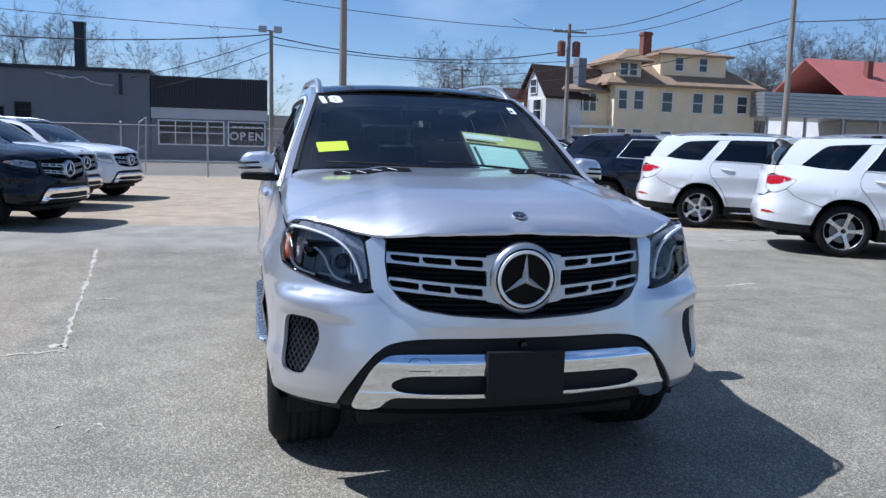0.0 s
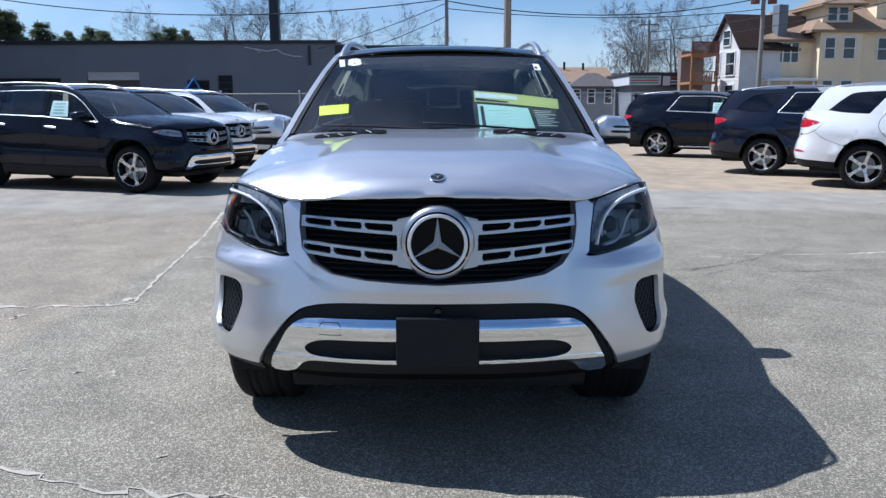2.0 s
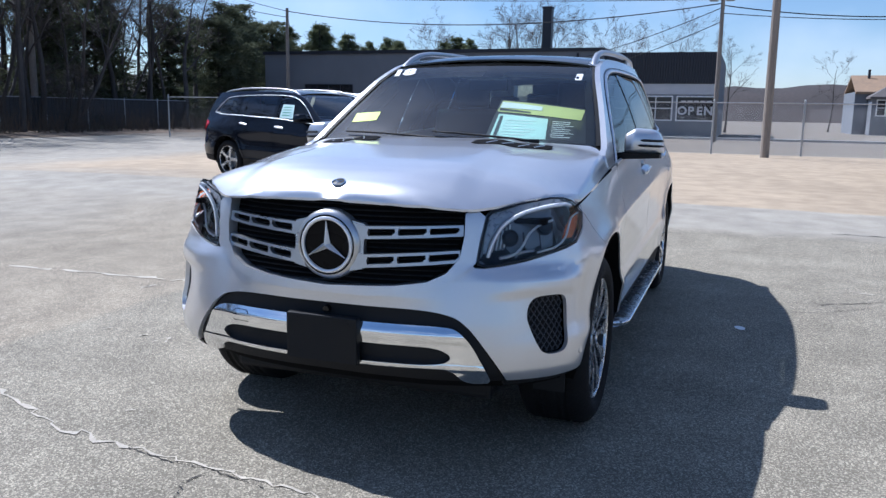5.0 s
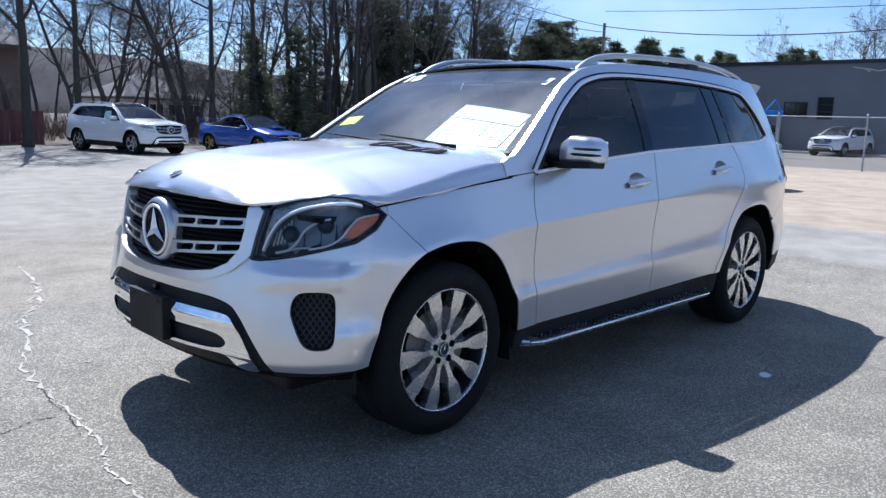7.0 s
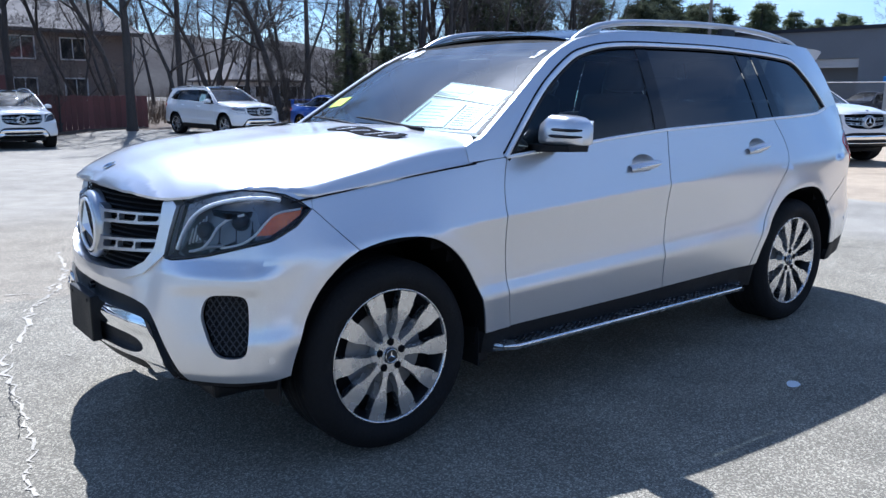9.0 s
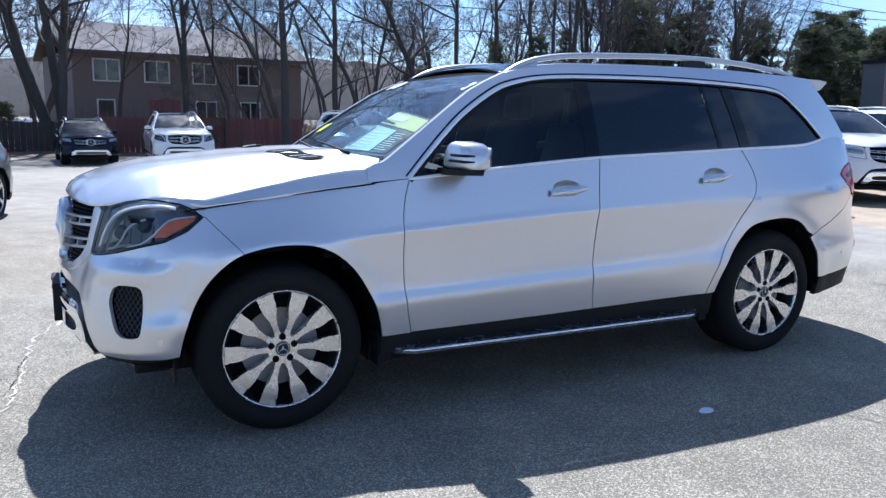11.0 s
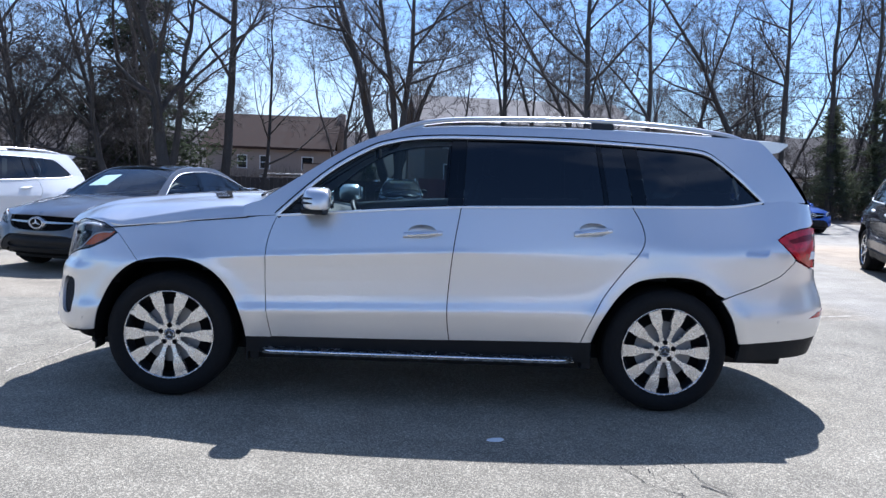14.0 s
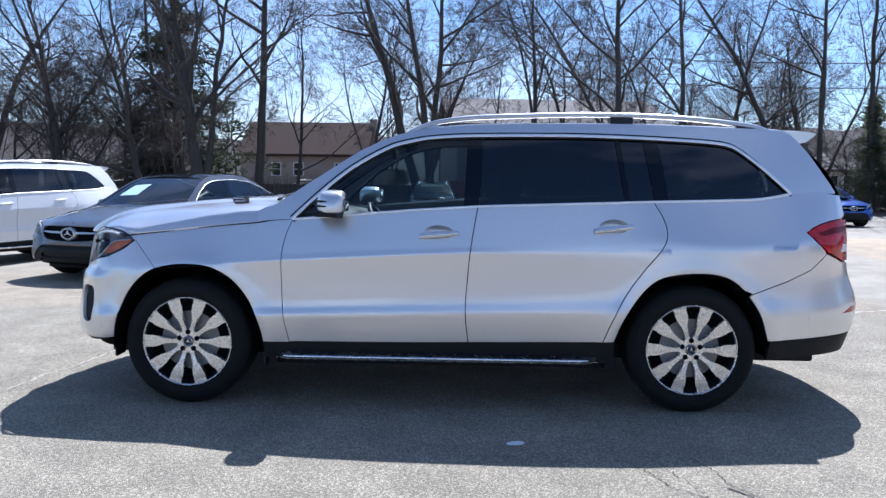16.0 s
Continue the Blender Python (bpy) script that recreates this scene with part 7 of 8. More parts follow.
        # greenhouse frame
        roofline = [(x, float(roof_edge(x)) + 0.004) for x in (0.985, 0.92, 0.85, 0.78, 0.70, 0.6, 0.485, 0.38, 0.27, 0.16, 0.054, -0.16, -0.525, -0.89, -1.25, -1.62, -1.98, -2.17)]
        outer = [(1.105, 1.132), (1.105, 1.198), (1.06, 1.218), (1.02, 1.227)] + roofline + [(-2.24, 1.66), (-2.30, 1.59), (-2.39, 1.45), (-2.45, 1.355), (-2.455, 1.338)] + [(x, float(belt(x)) + 0.001) for x in (-2.36, -2.25)] + list(reversed(DLO_TOP)) + [(0.97, 1.142)]
        panel("side_frame", outer, cb, body, root, (), cell, 0.001, 0.03, label="silver roof pillar frame")
        # window panes and black pillars
        def pane(name, x0, x1, material, lean0=0.0, lean1=0.0, deep=-0.010, label=""):
            xs = np.linspace(x0, x1, 14)
            top, low = [], []
            for k, x in enumerate(xs):
                s = k / 13
                shift = lean0 + (lean1 - lean0) * s
                hi = dlo_top(float(x))
                top.append((float(x), max(hi - 0.004, dlo_low(float(x)) + 0.006)))
                low.append((float(x) + shift, dlo_low(float(x)) + 0.004))
            return panel(name, low + top[::-1], cb, material, root, (), cell * 2, 0.0, 0.0, deep, label)

        if style == "slant":
            # the rear side glass wraps round behind a slanting body-coloured pillar
            pane("front_window", 0.885, -0.165, GLASS_SIDE, -0.012, 0.02, label="tinted front door glass")
            pane("window_pillar", -0.168, -0.262, PILLAR, 0.02, 0.02, -0.006)
            pane("rear_window", -0.265, -1.00, GLASS_DARK, 0.02, -0.30, label="dark privacy glass")
            pane("rear_pillar", -1.00, -1.20, body, -0.30, -0.32, -0.001, "slanting painted rear pillar")
            pane("quarter_window", -1.203, -2.145, GLASS_DARK, -0.32, 0.0, label="dark wrap-round quarter glass")
            frame = [p for p in DLO_TOP if p[0] > -0.95] + [(-1.01, dlo_top(-1.01)), (-1.15, 1.47), (-1.31, dlo_low(-1.31) + 0.002)]
            strip("window_trim", frame, cb, BRIGHT, root, 0.013, 0.008, "chrome window trim")
            strip("sill_trim", [(float(x), dlo_low(float(x)) + 0.001) for x in np.linspace(0.895, -1.31, 10)], cb, BRIGHT, root, 0.014, 0.008, "chrome sill trim")
        else:
            pane("front_window", 0.885, -0.165, GLASS_SIDE, -0.012, 0.02, label="tinted front door glass")
            pane("window_pillar", -0.168, -0.262, PILLAR, 0.02, 0.02, -0.006)
            pane("rear_window", -0.265, -1.07, GLASS_DARK, 0.02, -0.05, label="dark privacy glass")
            pane("window_pillar", -1.073, -1.10, PILLAR, -0.05, -0.05, -0.006)
            pane("rear_vent_window", -1.103, -1.24, GLASS_DARK, -0.05, -0.06, label="dark privacy glass")
            pane("window_pillar", -1.243, -1.33, PILLAR, -0.06, -0.06, -0.006)
            pane("quarter_window", -1.333, -2.145, GLASS_DARK, -0.06, 0.0, label="dark privacy glass")
            if not fine:
                strip("window_trim", DLO_TOP, cb, BRIGHT, root, 0.008, 0.006, "chrome window trim")
                strip("sill_trim", [(float(x), dlo_low(float(x)) + 0.001) for x in np.linspace(0.895, -2.15, 12)], cb, BRIGHT, root, 0.016, 0.008, "chrome sill trim")
            else:
                strip("window_trim", spline(DLO_TOP, 4), cb, BRIGHT, root, 0.019, 0.008, "chrome window trim")
                strip("sill_trim", [(float(x), dlo_low(float(x)) + 0.001) for x in np.linspace(0.895, -2.15, 50)], cb, BRIGHT, root, 0.014, 0.008, "chrome sill trim")
                strip("window_gasket", spline([(x + 0.010 * (x > 0.1), z + 0.014) for x, z in DLO_TOP[:-2]], 4), cb, DISC, root, 0.008, 0.003)
                strip("window_seal", spline([(x - 0.012 * (x > 0.1), z - 0.013) for x, z in DLO_TOP], 4), cb, PLASTIC, root, 0.014, 0.002)

        # sill, step
        rock = side_pts([(1.062, 0.398), (0.5, 0.402), (0, 0.410), (-0.6, 0.420), (-1.062, 0.432), (-1.06, 0.30), (0, 0.285), (1.06, 0.30)])
        panel("sill", rock, sk, PLASTIC, root, (), cell * 2, 0.0, 0.05, -0.012, "black plastic sill")
        step = None if slim else new("running_board")
        if slim:
            strip("sill_strip", side_pts([(0.95, 0.395), (0.3, 0.40), (-0.4, 0.41), (-0.98, 0.425)]), sk, PLASTIC, root, 0.05, 0.015)
        else:
            running_board(step, root, f, fine)
        # arch liners
        for arch in ([(2.004, 0.335), (1.998, 0.37)] + ARCH_F, ARCH_R + [(-1.998, 0.40), (-2.008, 0.345)]):
            bm = bmesh.new()
            rows = [[bm.verts.new(sk(s_side(x), z, d)) for d in (0.006, 0.05, 0.45)] for x, z in arch]
            for a, b in zip(rows, rows[1:]):
                for k in range(2):
                    bm.faces.new((a[k], a[k + 1], b[k + 1], b[k]))
            bm.faces.new([row[2] for row in rows])
            part("arch_liner", bm, DARK, root, smooth=True)
        if fine:
            bm = bmesh.new()
            box(bm, (2.0, min(f * 0.74, f * 0.87), 0.275), (2.012, max(f * 0.74, f * 0.87), 0.40), 0.004)
            part("air_flap", bm, PLASTIC, root)
            bm = bmesh.new()
            box(bm, (1.055, min(f * 0.72, f * 0.90), 0.24), (1.067, max(f * 0.72, f * 0.90), 0.42), 0.004)
            part("mud_flap", bm, PLASTIC, root)
        # door handles
        for x0, x1, z0, z1 in ((0.115, -0.125, 1.056, 1.078), (-0.932, -1.165, 1.100, 1.130)):
            bm = bmesh.new()
            rows = []
            for k in range(13):
                s = k / 12
                x, z = x0 + (x1 - x0) * s, z0 + (z1 - z0) * s
                w = 0.021 * (0.45 + 0.55 * math.sin(math.pi * min(1, 0.12 + s * 0.88)) ** 0.6)
                h = 0.034 * (math.sin(math.pi * (0.06 + 0.88 * s)) ** 0.35)
                rows.append([bm.verts.new(sk(s_side(x), z + w * a, -h * b)) for a, b in ((-1, -0.05), (-0.9, 0.7), (-0.3, 1.0), (0.3, 1.0), (0.9, 0.7), (1, -0.05))])
            for a, b in zip(rows, rows[1:]):
                for k in range(5):
                    bm.faces.new((a[k], a[k + 1], b[k + 1], b[k]))
            bmesh.ops.recalc_face_normals(bm, faces=bm.faces[:])
            h = part("door_handle", bm, BRIGHT if slim else body, root, "silver door handle with chrome strip", smooth=True)
            if fine:
                bm = bmesh.new()
                tube(bm, [tuple(sk(s_side(x0 + (x1 - x0) * s), z0 + (z1 - z0) * s + 0.002, -0.0335)) for s in (0.12, 0.3, 0.5, 0.7, 0.88)], 0.0055, 6)
                part("bright_strip", bm, CHROME, h, smooth=True)
        # mirrors
        mirror = new("wing_mirror")
        mirror.parent = root
        tagged(mirror, "silver wing mirror with slotted indicator")
        def shell_at(s):
            """Front and rear x, top and bottom z of the mirror shell, and its y."""
            g = max(0.0, 1 - max(0.0, (s - 0.60) / 0.42) ** 3) ** 0.5
            h = 0.75 + 0.25 * min(1.0, s / 0.25)
            return 0.655 + 0.085 * g * h - 0.035 * s, 0.655 - 0.098 * min(1, g * 1.3), 1.200 + 0.132 * g * h - 0.015 * s, 1.200 - 0.006 * g, 0.885 + 0.20 * s

        bm = bmesh.new()
        rows = []
        for k in range(19):
            xf, xr, zt, zl, y = shell_at(k / 18)
            ring = []
            for j in range(20):
                a = 2 * math.pi * j / 20
                ca, sa = math.cos(a), math.sin(a)
                ex = abs(ca) ** 0.42 * (1 if ca > 0 else -1)
                ez = abs(sa) ** 0.42 * (1 if sa > 0 else -1)
                ring.append(bm.verts.new((xr + (xf - xr) * (0.5 + 0.5 * ex) - 0.012 * max(0, ez) * max(0, ex), f * y, (zt + zl) / 2 + (zt - zl) / 2 * ez)))
            rows.append(ring)
        for a, b in zip(rows, rows[1:]):
            for k in range(20):
                bm.faces.new((a[k], a[(k + 1) % 20], b[(k + 1) % 20], b[k]))
        bm.faces.new(rows[0])
        bm.faces.new(rows[-1])
        bmesh.ops.recalc_face_normals(bm, faces=bm.faces[:])
        part("shell", bm, body, mirror, smooth=True)
        bm = bmesh.new()
        rows = []
        for k in range(9):
            s = k / 8
            y = 0.83 + 0.24 * s
            w = 0.06 - 0.02 * abs(s - 0.4)
            rows.append([bm.verts.new((0.66 + dx * w, f * y, z)) for dx, z in ((-1.45, 1.196), (1.3, 1.196), (1.15, 1.160 + 0.012 * s), (-1.3, 1.156 + 0.012 * s))])
        for a, b in zip(rows, rows[1:]):
            for k in range(4):
                bm.faces.new((a[k], a[(k + 1) % 4], b[(k + 1) % 4], b[k]))
        bm.faces.new(rows[0])
        bm.faces.new(rows[-1])
        bmesh.ops.recalc_face_normals(bm, faces=bm.faces[:])
        part("mirror_foot", bm, PLASTIC, mirror, "black lower mirror housing")
        if fine:
            for z, s0 in ((1.268, 0.42), (1.240, 0.36)):
                bm = bmesh.new()
                pts = []
                for k in range(9):
                    t = s0 + (0.985 - s0) * k / 8
                    xf, xr, zt, zl, y = shell_at(t)
                    pts.append((xf + 0.001 - 0.03 * max(0, t - 0.9) * 4, f * y, z - 0.006 * t))
                tube(bm, pts, [0.003] + [0.0075] * 7 + [0.004], 6)
                part("indicator_slot", bm, GUNMETAL, mirror)
            bm = bmesh.new()
            slab(bm, [(0.91, 1.205), (1.05, 1.205), (1.055, 1.30), (0.92, 1.31)], 0.006, lambda u, v, d: (0.551 - d, f * u, v))
            part("mirror_glass", bm, CHROME, mirror)
        # wheels
        wheel(root, (1.5375, f * 0.920, 0.388), f, fine=fine, spokes=10 if fine else 5)
        wheel(root, (-1.5375, f * 0.914, 0.388), f, fine=fine, spokes=10 if fine else 5)
        # tail lamps
        lamp_poly = TAIL + [(5.74, 1.182), (s_rear(0.50), 1.165), (s_rear(0.50), 1.00), (5.74, 0.925), (5.62, 0.930), (5.474, 0.985)]
        if style == "slant":
            panel("lamp_surround", lamp_poly, sk, body, root, (), cell, 0.0, 0.0, -0.001)
            lamp_poly = [(5.40, 1.128), (5.474, 1.157), (5.56, 1.174), (5.65, 1.184), (5.74, 1.182), (s_rear(0.50), 1.165), (s_rear(0.50), 1.045), (5.74, 1.035), (5.60, 1.045)]
        panel("tail_lamp", lamp_poly, sk, RED_LENS, root, (), cell, edge, 0.04, 0.004, "faceted red tail lamp")
        if fine:
            panel("reverse_lens", [(5.60, 0.985), (5.70, 0.985), (5.72, 1.03), (5.63, 1.035)], sk, PEARL, root, (), 0.03, 0.0, 0.004, 0.0065, "white reversing lamp lens")
            panel("lamp_band", [(5.43, 1.105), (5.56, 1.135), (5.72, 1.145), (5.72, 1.115), (5.57, 1.10), (5.45, 1.085)], sk, RED_DEEP, root, (), 0.03, 0.0, 0.004, 0.0065)
        panel("rear_reflector", [(5.60, 0.612), (5.70, 0.648), (5.86, 0.652), (5.86, 0.618)], sk, RED_LENS, root, (), cell, 0.0, 0.006, 0.003)
        if fine:
            bm = bmesh.new()
            tube(bm, [tuple(sk(s_side(-2.245), 0.595, 0.004)), tuple(sk(s_side(-2.245), 0.595, -0.002))], [0.0135, 0.0125], 16)
            part("parking_sensor", bm, body, root)
        # roof rails
        if rails:
            rail = new("roof_rail")
            rail.parent = root
            tagged(rail, "polished silver roof rail")
            pts = [(0.245, 1.675), (0.20, 1.708), (0.127, 1.745), (0.05, 1.770), (-0.016, 1.785), (-0.196, 1.808), (-0.522, 1.823), (-0.885, 1.832), (-1.249, 1.829), (-1.615, 1.811), (-1.909, 1.782), (-2.02, 1.760), (-2.08, 1.738)]
            bm = bmesh.new()
            tube(bm, [(x, f * (roof_half(x) - 0.045), z - 0.020) for x, z in spline(pts, 4)], 0.0200, 10, flat=0.85)
            part("tube", bm, SILVER_TRIM, rail, smooth=True)
            for x0, x1 in ((0.26, 0.02), (-1.06, -1.20), (-1.86, -2.10)):
                bm = bmesh.new()
                rows = []
                for k in range(7):
                    x = x0 + (x1 - x0) * k / 6
                    zt = float(np.interp(-x, [-p[0] for p in pts], [p[1] for p in pts])) - 0.024
                    y = roof_half(x) - 0.045
                    zl = float(roof_edge(x)) + 0.004
                    rows.append([bm.verts.new((x, f * (y + dy), max(z, zl))) for dy, z in ((-0.014, zl), (-0.012, min(zt, zl + 0.08)), (0.012, min(zt, zl + 0.08)), (0.016, zl))])
                for a, b in zip(rows, rows[1:]):
                    for k in range(3):
                        bm.faces.new((a[k], a[k + 1], b[k + 1], b[k]))
                bm.faces.new(rows[0])
                bm.faces.new(rows[-1][::-1])
                part("rail_foot", bm, GUNMETAL if x0 < 0 else SILVER_TRIM, rail)

    # underside and the liners behind the wheels
    for lo, hi in (((-1.08, -0.80, 0.235), (1.08, 0.80, 0.335)), ((1.085, -0.60, 0.25), (2.15, 0.60, 0.36)), ((-2.40, -0.60, 0.26), (-1.085, 0.60, 0.40))):
        bm = bmesh.new()
        box(bm, lo, hi, 0.02)
        part("underbody", bm, PLASTIC, root, "black plastic underbody")
    for f in (1, -1):
        for x in (1.02, -1.05):
            bm = bmesh.new()
            box(bm, (x - 0.03, f * 0.72 - 0.16, 0.25), (x + 0.03, f * 0.72 + 0.16, 0.50), 0.01)
            part("wheel_arch_liner", bm, PLASTIC, root)

    # bonnet
    xs = [2.373, 2.370, 2.366, 2.358, 2.35, 2.337, 2.322, 2.30, 2.27, 2.22, 2.16, 2.1, 2.05, 2.0, 1.95, 1.9, 1.88, 1.84, 1.7, 1.55, 1.3, 1.085]
    half = [(x, float(hood_half(x))) for x in xs] + [(1.06, 0.825), (1.02, 0.79), (1.0, 0.75), (1.02, 0.60), (1.05, 0.40), (1.065, 0.2), (1.07, 0.0)]
    panel("bonnet", [(2.375, 0.0)] + half + [(x, -y) for x, y in reversed(half[:-1])], hood_skin, body, root, (), cell, edge * 0.4, 0.009, 0.0, "silver bonnet with two long creases", cells=(0.035, 0.011) if fine else None)
    panel("cowl", [(1.10, -0.70), (1.10, 0.70), (0.93, 0.74), (0.93, -0.74)], lambda x, y, d=0.0: Vector((x, y, 1.222 - 0.10 * max(0, abs(y) - 0.55) - d)), PLASTIC, root, (), 0.1, 0.0, 0.02)
    for f in (1, -1):
        if fine:
            vent = panel("bonnet_vent", [(1.425, f * 0.255), (1.44, f * 0.285), (1.325, f * 0.605), (1.30, f * 0.622), (1.235, f * 0.612), (1.235, f * 0.59), (1.325, f * 0.28), (1.345, f * 0.26)], vent_skin, DARK, root, (), 0.014, 0.0, 0.003, 0.004, "black bonnet air vent with silver fins")
            for k in range(4):
                y = 0.325 + 0.072 * k
                x1 = 1.44 - (y - 0.285) * 0.36
                line = [(x1 - 0.006, f * y), (x1 - 0.03, f * (y + 0.008)), (x1 - 0.06, f * (y + 0.02)), (x1 - 0.088, f * (y + 0.036))]
                strip("fin", line, vent_skin, body, vent, 0.007, 0.006)
        strip("bonnet_gap", [(f * s_side(x), z) for x, z in ((1.95, 1.031), (1.862, 1.041), (1.72, 1.057), (1.55, 1.079), (1.3, 1.105), (1.07, 1.127))], skin, DARK, root, 0.006, 0.0055)
    # bonnet badge
    c = hood_skin(2.304, 0.0)
    tilt = Matrix.Translation(c) @ Matrix.Rotation(radians(24), 4, "Y")
    bm = bmesh.new()
    bp = lambda u, v, d: tilt @ Vector((v, u, d + 0.002))
    disc_mesh(bm, 0.027, bp, 28, 0.003)
    badge = part("bonnet_badge", bm, GUNMETAL, root, "small round star badge")
    bm = bmesh.new()
    ring_mesh(bm, 0.026, 0.0025, lambda u, v, d: bp(u, v, d + 0.002), 28)
    star_mesh(bm, 0.02, 0.002, lambda u, v, d: bp(u, v, d + 0.003))
    part("emblem", bm, CHROME, badge)

    # windscreen, roof
    def glass_grid(name, material, u0, u1, v0, v1, deep, nu=16, nv=12, label=""):
        bm = bmesh.new()
        rows = [[bm.verts.new(screen(u0 + (u1 - u0) * i / nu, v0 + (v1 - v0) * j / nv, deep)) for i in range(nu + 1)] for j in range(nv + 1)]
        for a, b in zip(rows, rows[1:]):
            for i in range(nu):
                bm.faces.new((a[i], a[i + 1], b[i + 1], b[i]))
        return part(name, bm, material, root, label, smooth=True)

    glass_grid("windscreen", GLASS_FRONT, -1, 1, 0.0, 1.0, 0.0, label="tinted laminated windscreen").visible_shadow = False
    if fine:
        def band_of(name, quads, lift=-0.0015):
            bm = bmesh.new()
            for u0, u1, v0, v1 in quads:
                n = 10
                for i in range(n):
                    for (a0, a1) in (((u0 + (u1 - u0) * i / n), (u0 + (u1 - u0) * (i + 1) / n)),):
                        m = 8
                        for j in range(m):
                            b0, b1 = v0 + (v1 - v0) * j / m, v0 + (v1 - v0) * (j + 1) / m
                            bm.faces.new([bm.verts.new(screen(a, b, -lift)) for a, b in ((a0, b0), (a1, b0), (a1, b1), (a0, b1))])
            bmesh.ops.remove_doubles(bm, verts=bm.verts[:], dist=1e-5)
            return part(name, bm, GLOSS_BLACK, root, smooth=True)

        band_of("screen_border", [(-1, -0.955, 0, 1), (0.955, 1, 0, 1), (-0.955, 0.955, 0, 0.03), (-0.955, 0.955, 0.975, 1)])
        for s0, u1, v1 in ((0.05, -0.80, 0.06), (0.62, -0.12, 0.075)):
            bm = bmesh.new()
            pts = [tuple(screen(s0 + (u1 - s0) * t, 0.005 + (v1 - 0.005) * t + 0.01 * math.sin(3.1 * t), -0.018)) for t in (0, 0.2, 0.4, 0.6, 0.8, 1.0)]
            tube(bm, pts, [0.009, 0.008, 0.007, 0.006, 0.006, 0.004], 6)
            part("wiper", bm, PLASTIC, root, smooth=True)
    front = [(float(screen(u, 1.0).x) - 0.004, float(screen(u, 1.0).y)) for u in (-1, -0.8, -0.6, -0.4, -0.2, 0, 0.2, 0.4, 0.6, 0.8, 1)]
    wid = lambda x: roof_half(x) - 0.075
    mid_x = -1.30
    glassy = front + [(x, wid(x)) for x in (0.18, 0.0, -0.3, -0.7, -1.0, mid_x)] + [(x, -wid(x)) for x in (mid_x, -1.0, -0.7, -0.3, 0.0, 0.18)]
    panel("panorama_roof", glassy, roof_skin, GLOSS_BLACK, root, (), cell * 2, 0.003, 0.01, 0.0, "black panoramic glass roof")
    full = lambda x: roof_half(x) + 0.001
    for f in (1, -1):
        edge_strip = [(0.25, f * full(0.25))] + [(x, f * full(x)) for x in (0.0, -0.3, -0.7, -1.0, mid_x)] + [(x, f * wid(x)) for x in (mid_x, -1.0, -0.7, -0.3, 0.0, 0.25)]
        panel("roof_edge", edge_strip, roof_skin, body, root, (), cell * 2, 0.0, 0.0)
    rear_roof = [(x, full(x)) for x in (mid_x, -1.6, -1.9, -2.17)] + [(x, -full(x)) for x in (-2.17, -1.9, -1.6, mid_x)]
    panel("roof", rear_roof, roof_skin, body, root, (), cell * 2, 0.002, 0.01, 0.0, "silver rear roof")
    bm = bmesh.new()
    rows = []
    for k in range(13):
        y = -0.565 + 1.13 * k / 12
        e = 0.03 * (y / 0.565) ** 2
        zt = 1.727 + 0.03 * (1 - (y / 0.57) ** 2)
        rows.append([bm.verts.new(p) for p in ((-2.16, y, zt), (-2.27, y, zt - 0.002), (-2.385 + e, y, zt - 0.012), (-2.388 + e, y, zt - 0.022), (-2.30, y, zt - 0.07), (-2.2, y, zt - 0.09))])
    for a, b in zip(rows, rows[1:]):
        for k in range(5):
            bm.faces.new((a[k], a[k + 1], b[k + 1], b[k]))
    bm.faces.new(rows[0])
    bm.faces.new(rows[-1][::-1])
    bmesh.ops.recalc_face_normals(bm, faces=bm.faces[:])
    part("roof_spoiler", bm, body, root, "silver roof spoiler")
    # tail
    half = [(S_END, 0.845), (s_rear(0.45), 0.86), (5.74, 0.918), (5.62, 0.924), (5.466, 0.980)] + SEAM_R[::-1]
    half += side_pts([p for p in ARCH_R if p[0] < -1.85]) + [(s_side(-2.2), 0.462), (s_side(-2.4), 0.474), (s_rear(0.6), 0.485), (S_END, 0.488)]
    panel("rear_bumper", [(u, v) for u, v in half] + [(2 * S_END - u, v) for u, v in reversed(half) if u < S_END - 1e-6], skin, body, root, (), cell * 1.5, edge, lip, label="silver rear bumper")
    half = [(S_END, 0.486), (s_rear(0.6), 0.482), (s_side(-2.4), 0.470), (s_side(-2.0), 0.450), (s_side(-1.99), 0.335), (s_side(-2.3), 0.355), (s_rear(0.6), 0.37), (S_END, 0.37)]
    panel("rear_valance", half + [(2 * S_END - u, v) for u, v in reversed(half) if u < S_END - 1e-6], skin, PLASTIC, root, (), cell * 2, 0.0, 0.03, -0.004, "black plastic rear valance")
    half = [(S_END, 1.33), (s_rear(0.60), 1.33), (5.745, 1.325), (5.745, 1.21), (s_rear(0.58), 1.195), (s_rear(0.49), 1.17), (s_rear(0.49), 0.99), (s_rear(0.62), 0.935), (s_rear(0.5), 0.875), (S_END, 0.855)]
    panel("tailgate", half + [(2 * S_END - u, v) for u, v in reversed(half) if u < S_END - 1e-6], skin, body, root, (), cell * 2, edge, lip, label="silver tailgate")
    bm = bmesh.new()
    rows = []
    for k in range(9):
        t = k / 8
        rows.append([bm.verts.new((-2.51 + 0.27 * t - 0.05 * math.sin(math.pi * t) - 0.03 * (1 - (u * u)), u * (0.635 - 0.12 * t), 1.28 + 0.40 * t)) for u in (-1, -0.75, -0.5, -0.25, 0, 0.25, 0.5, 0.75, 1)])
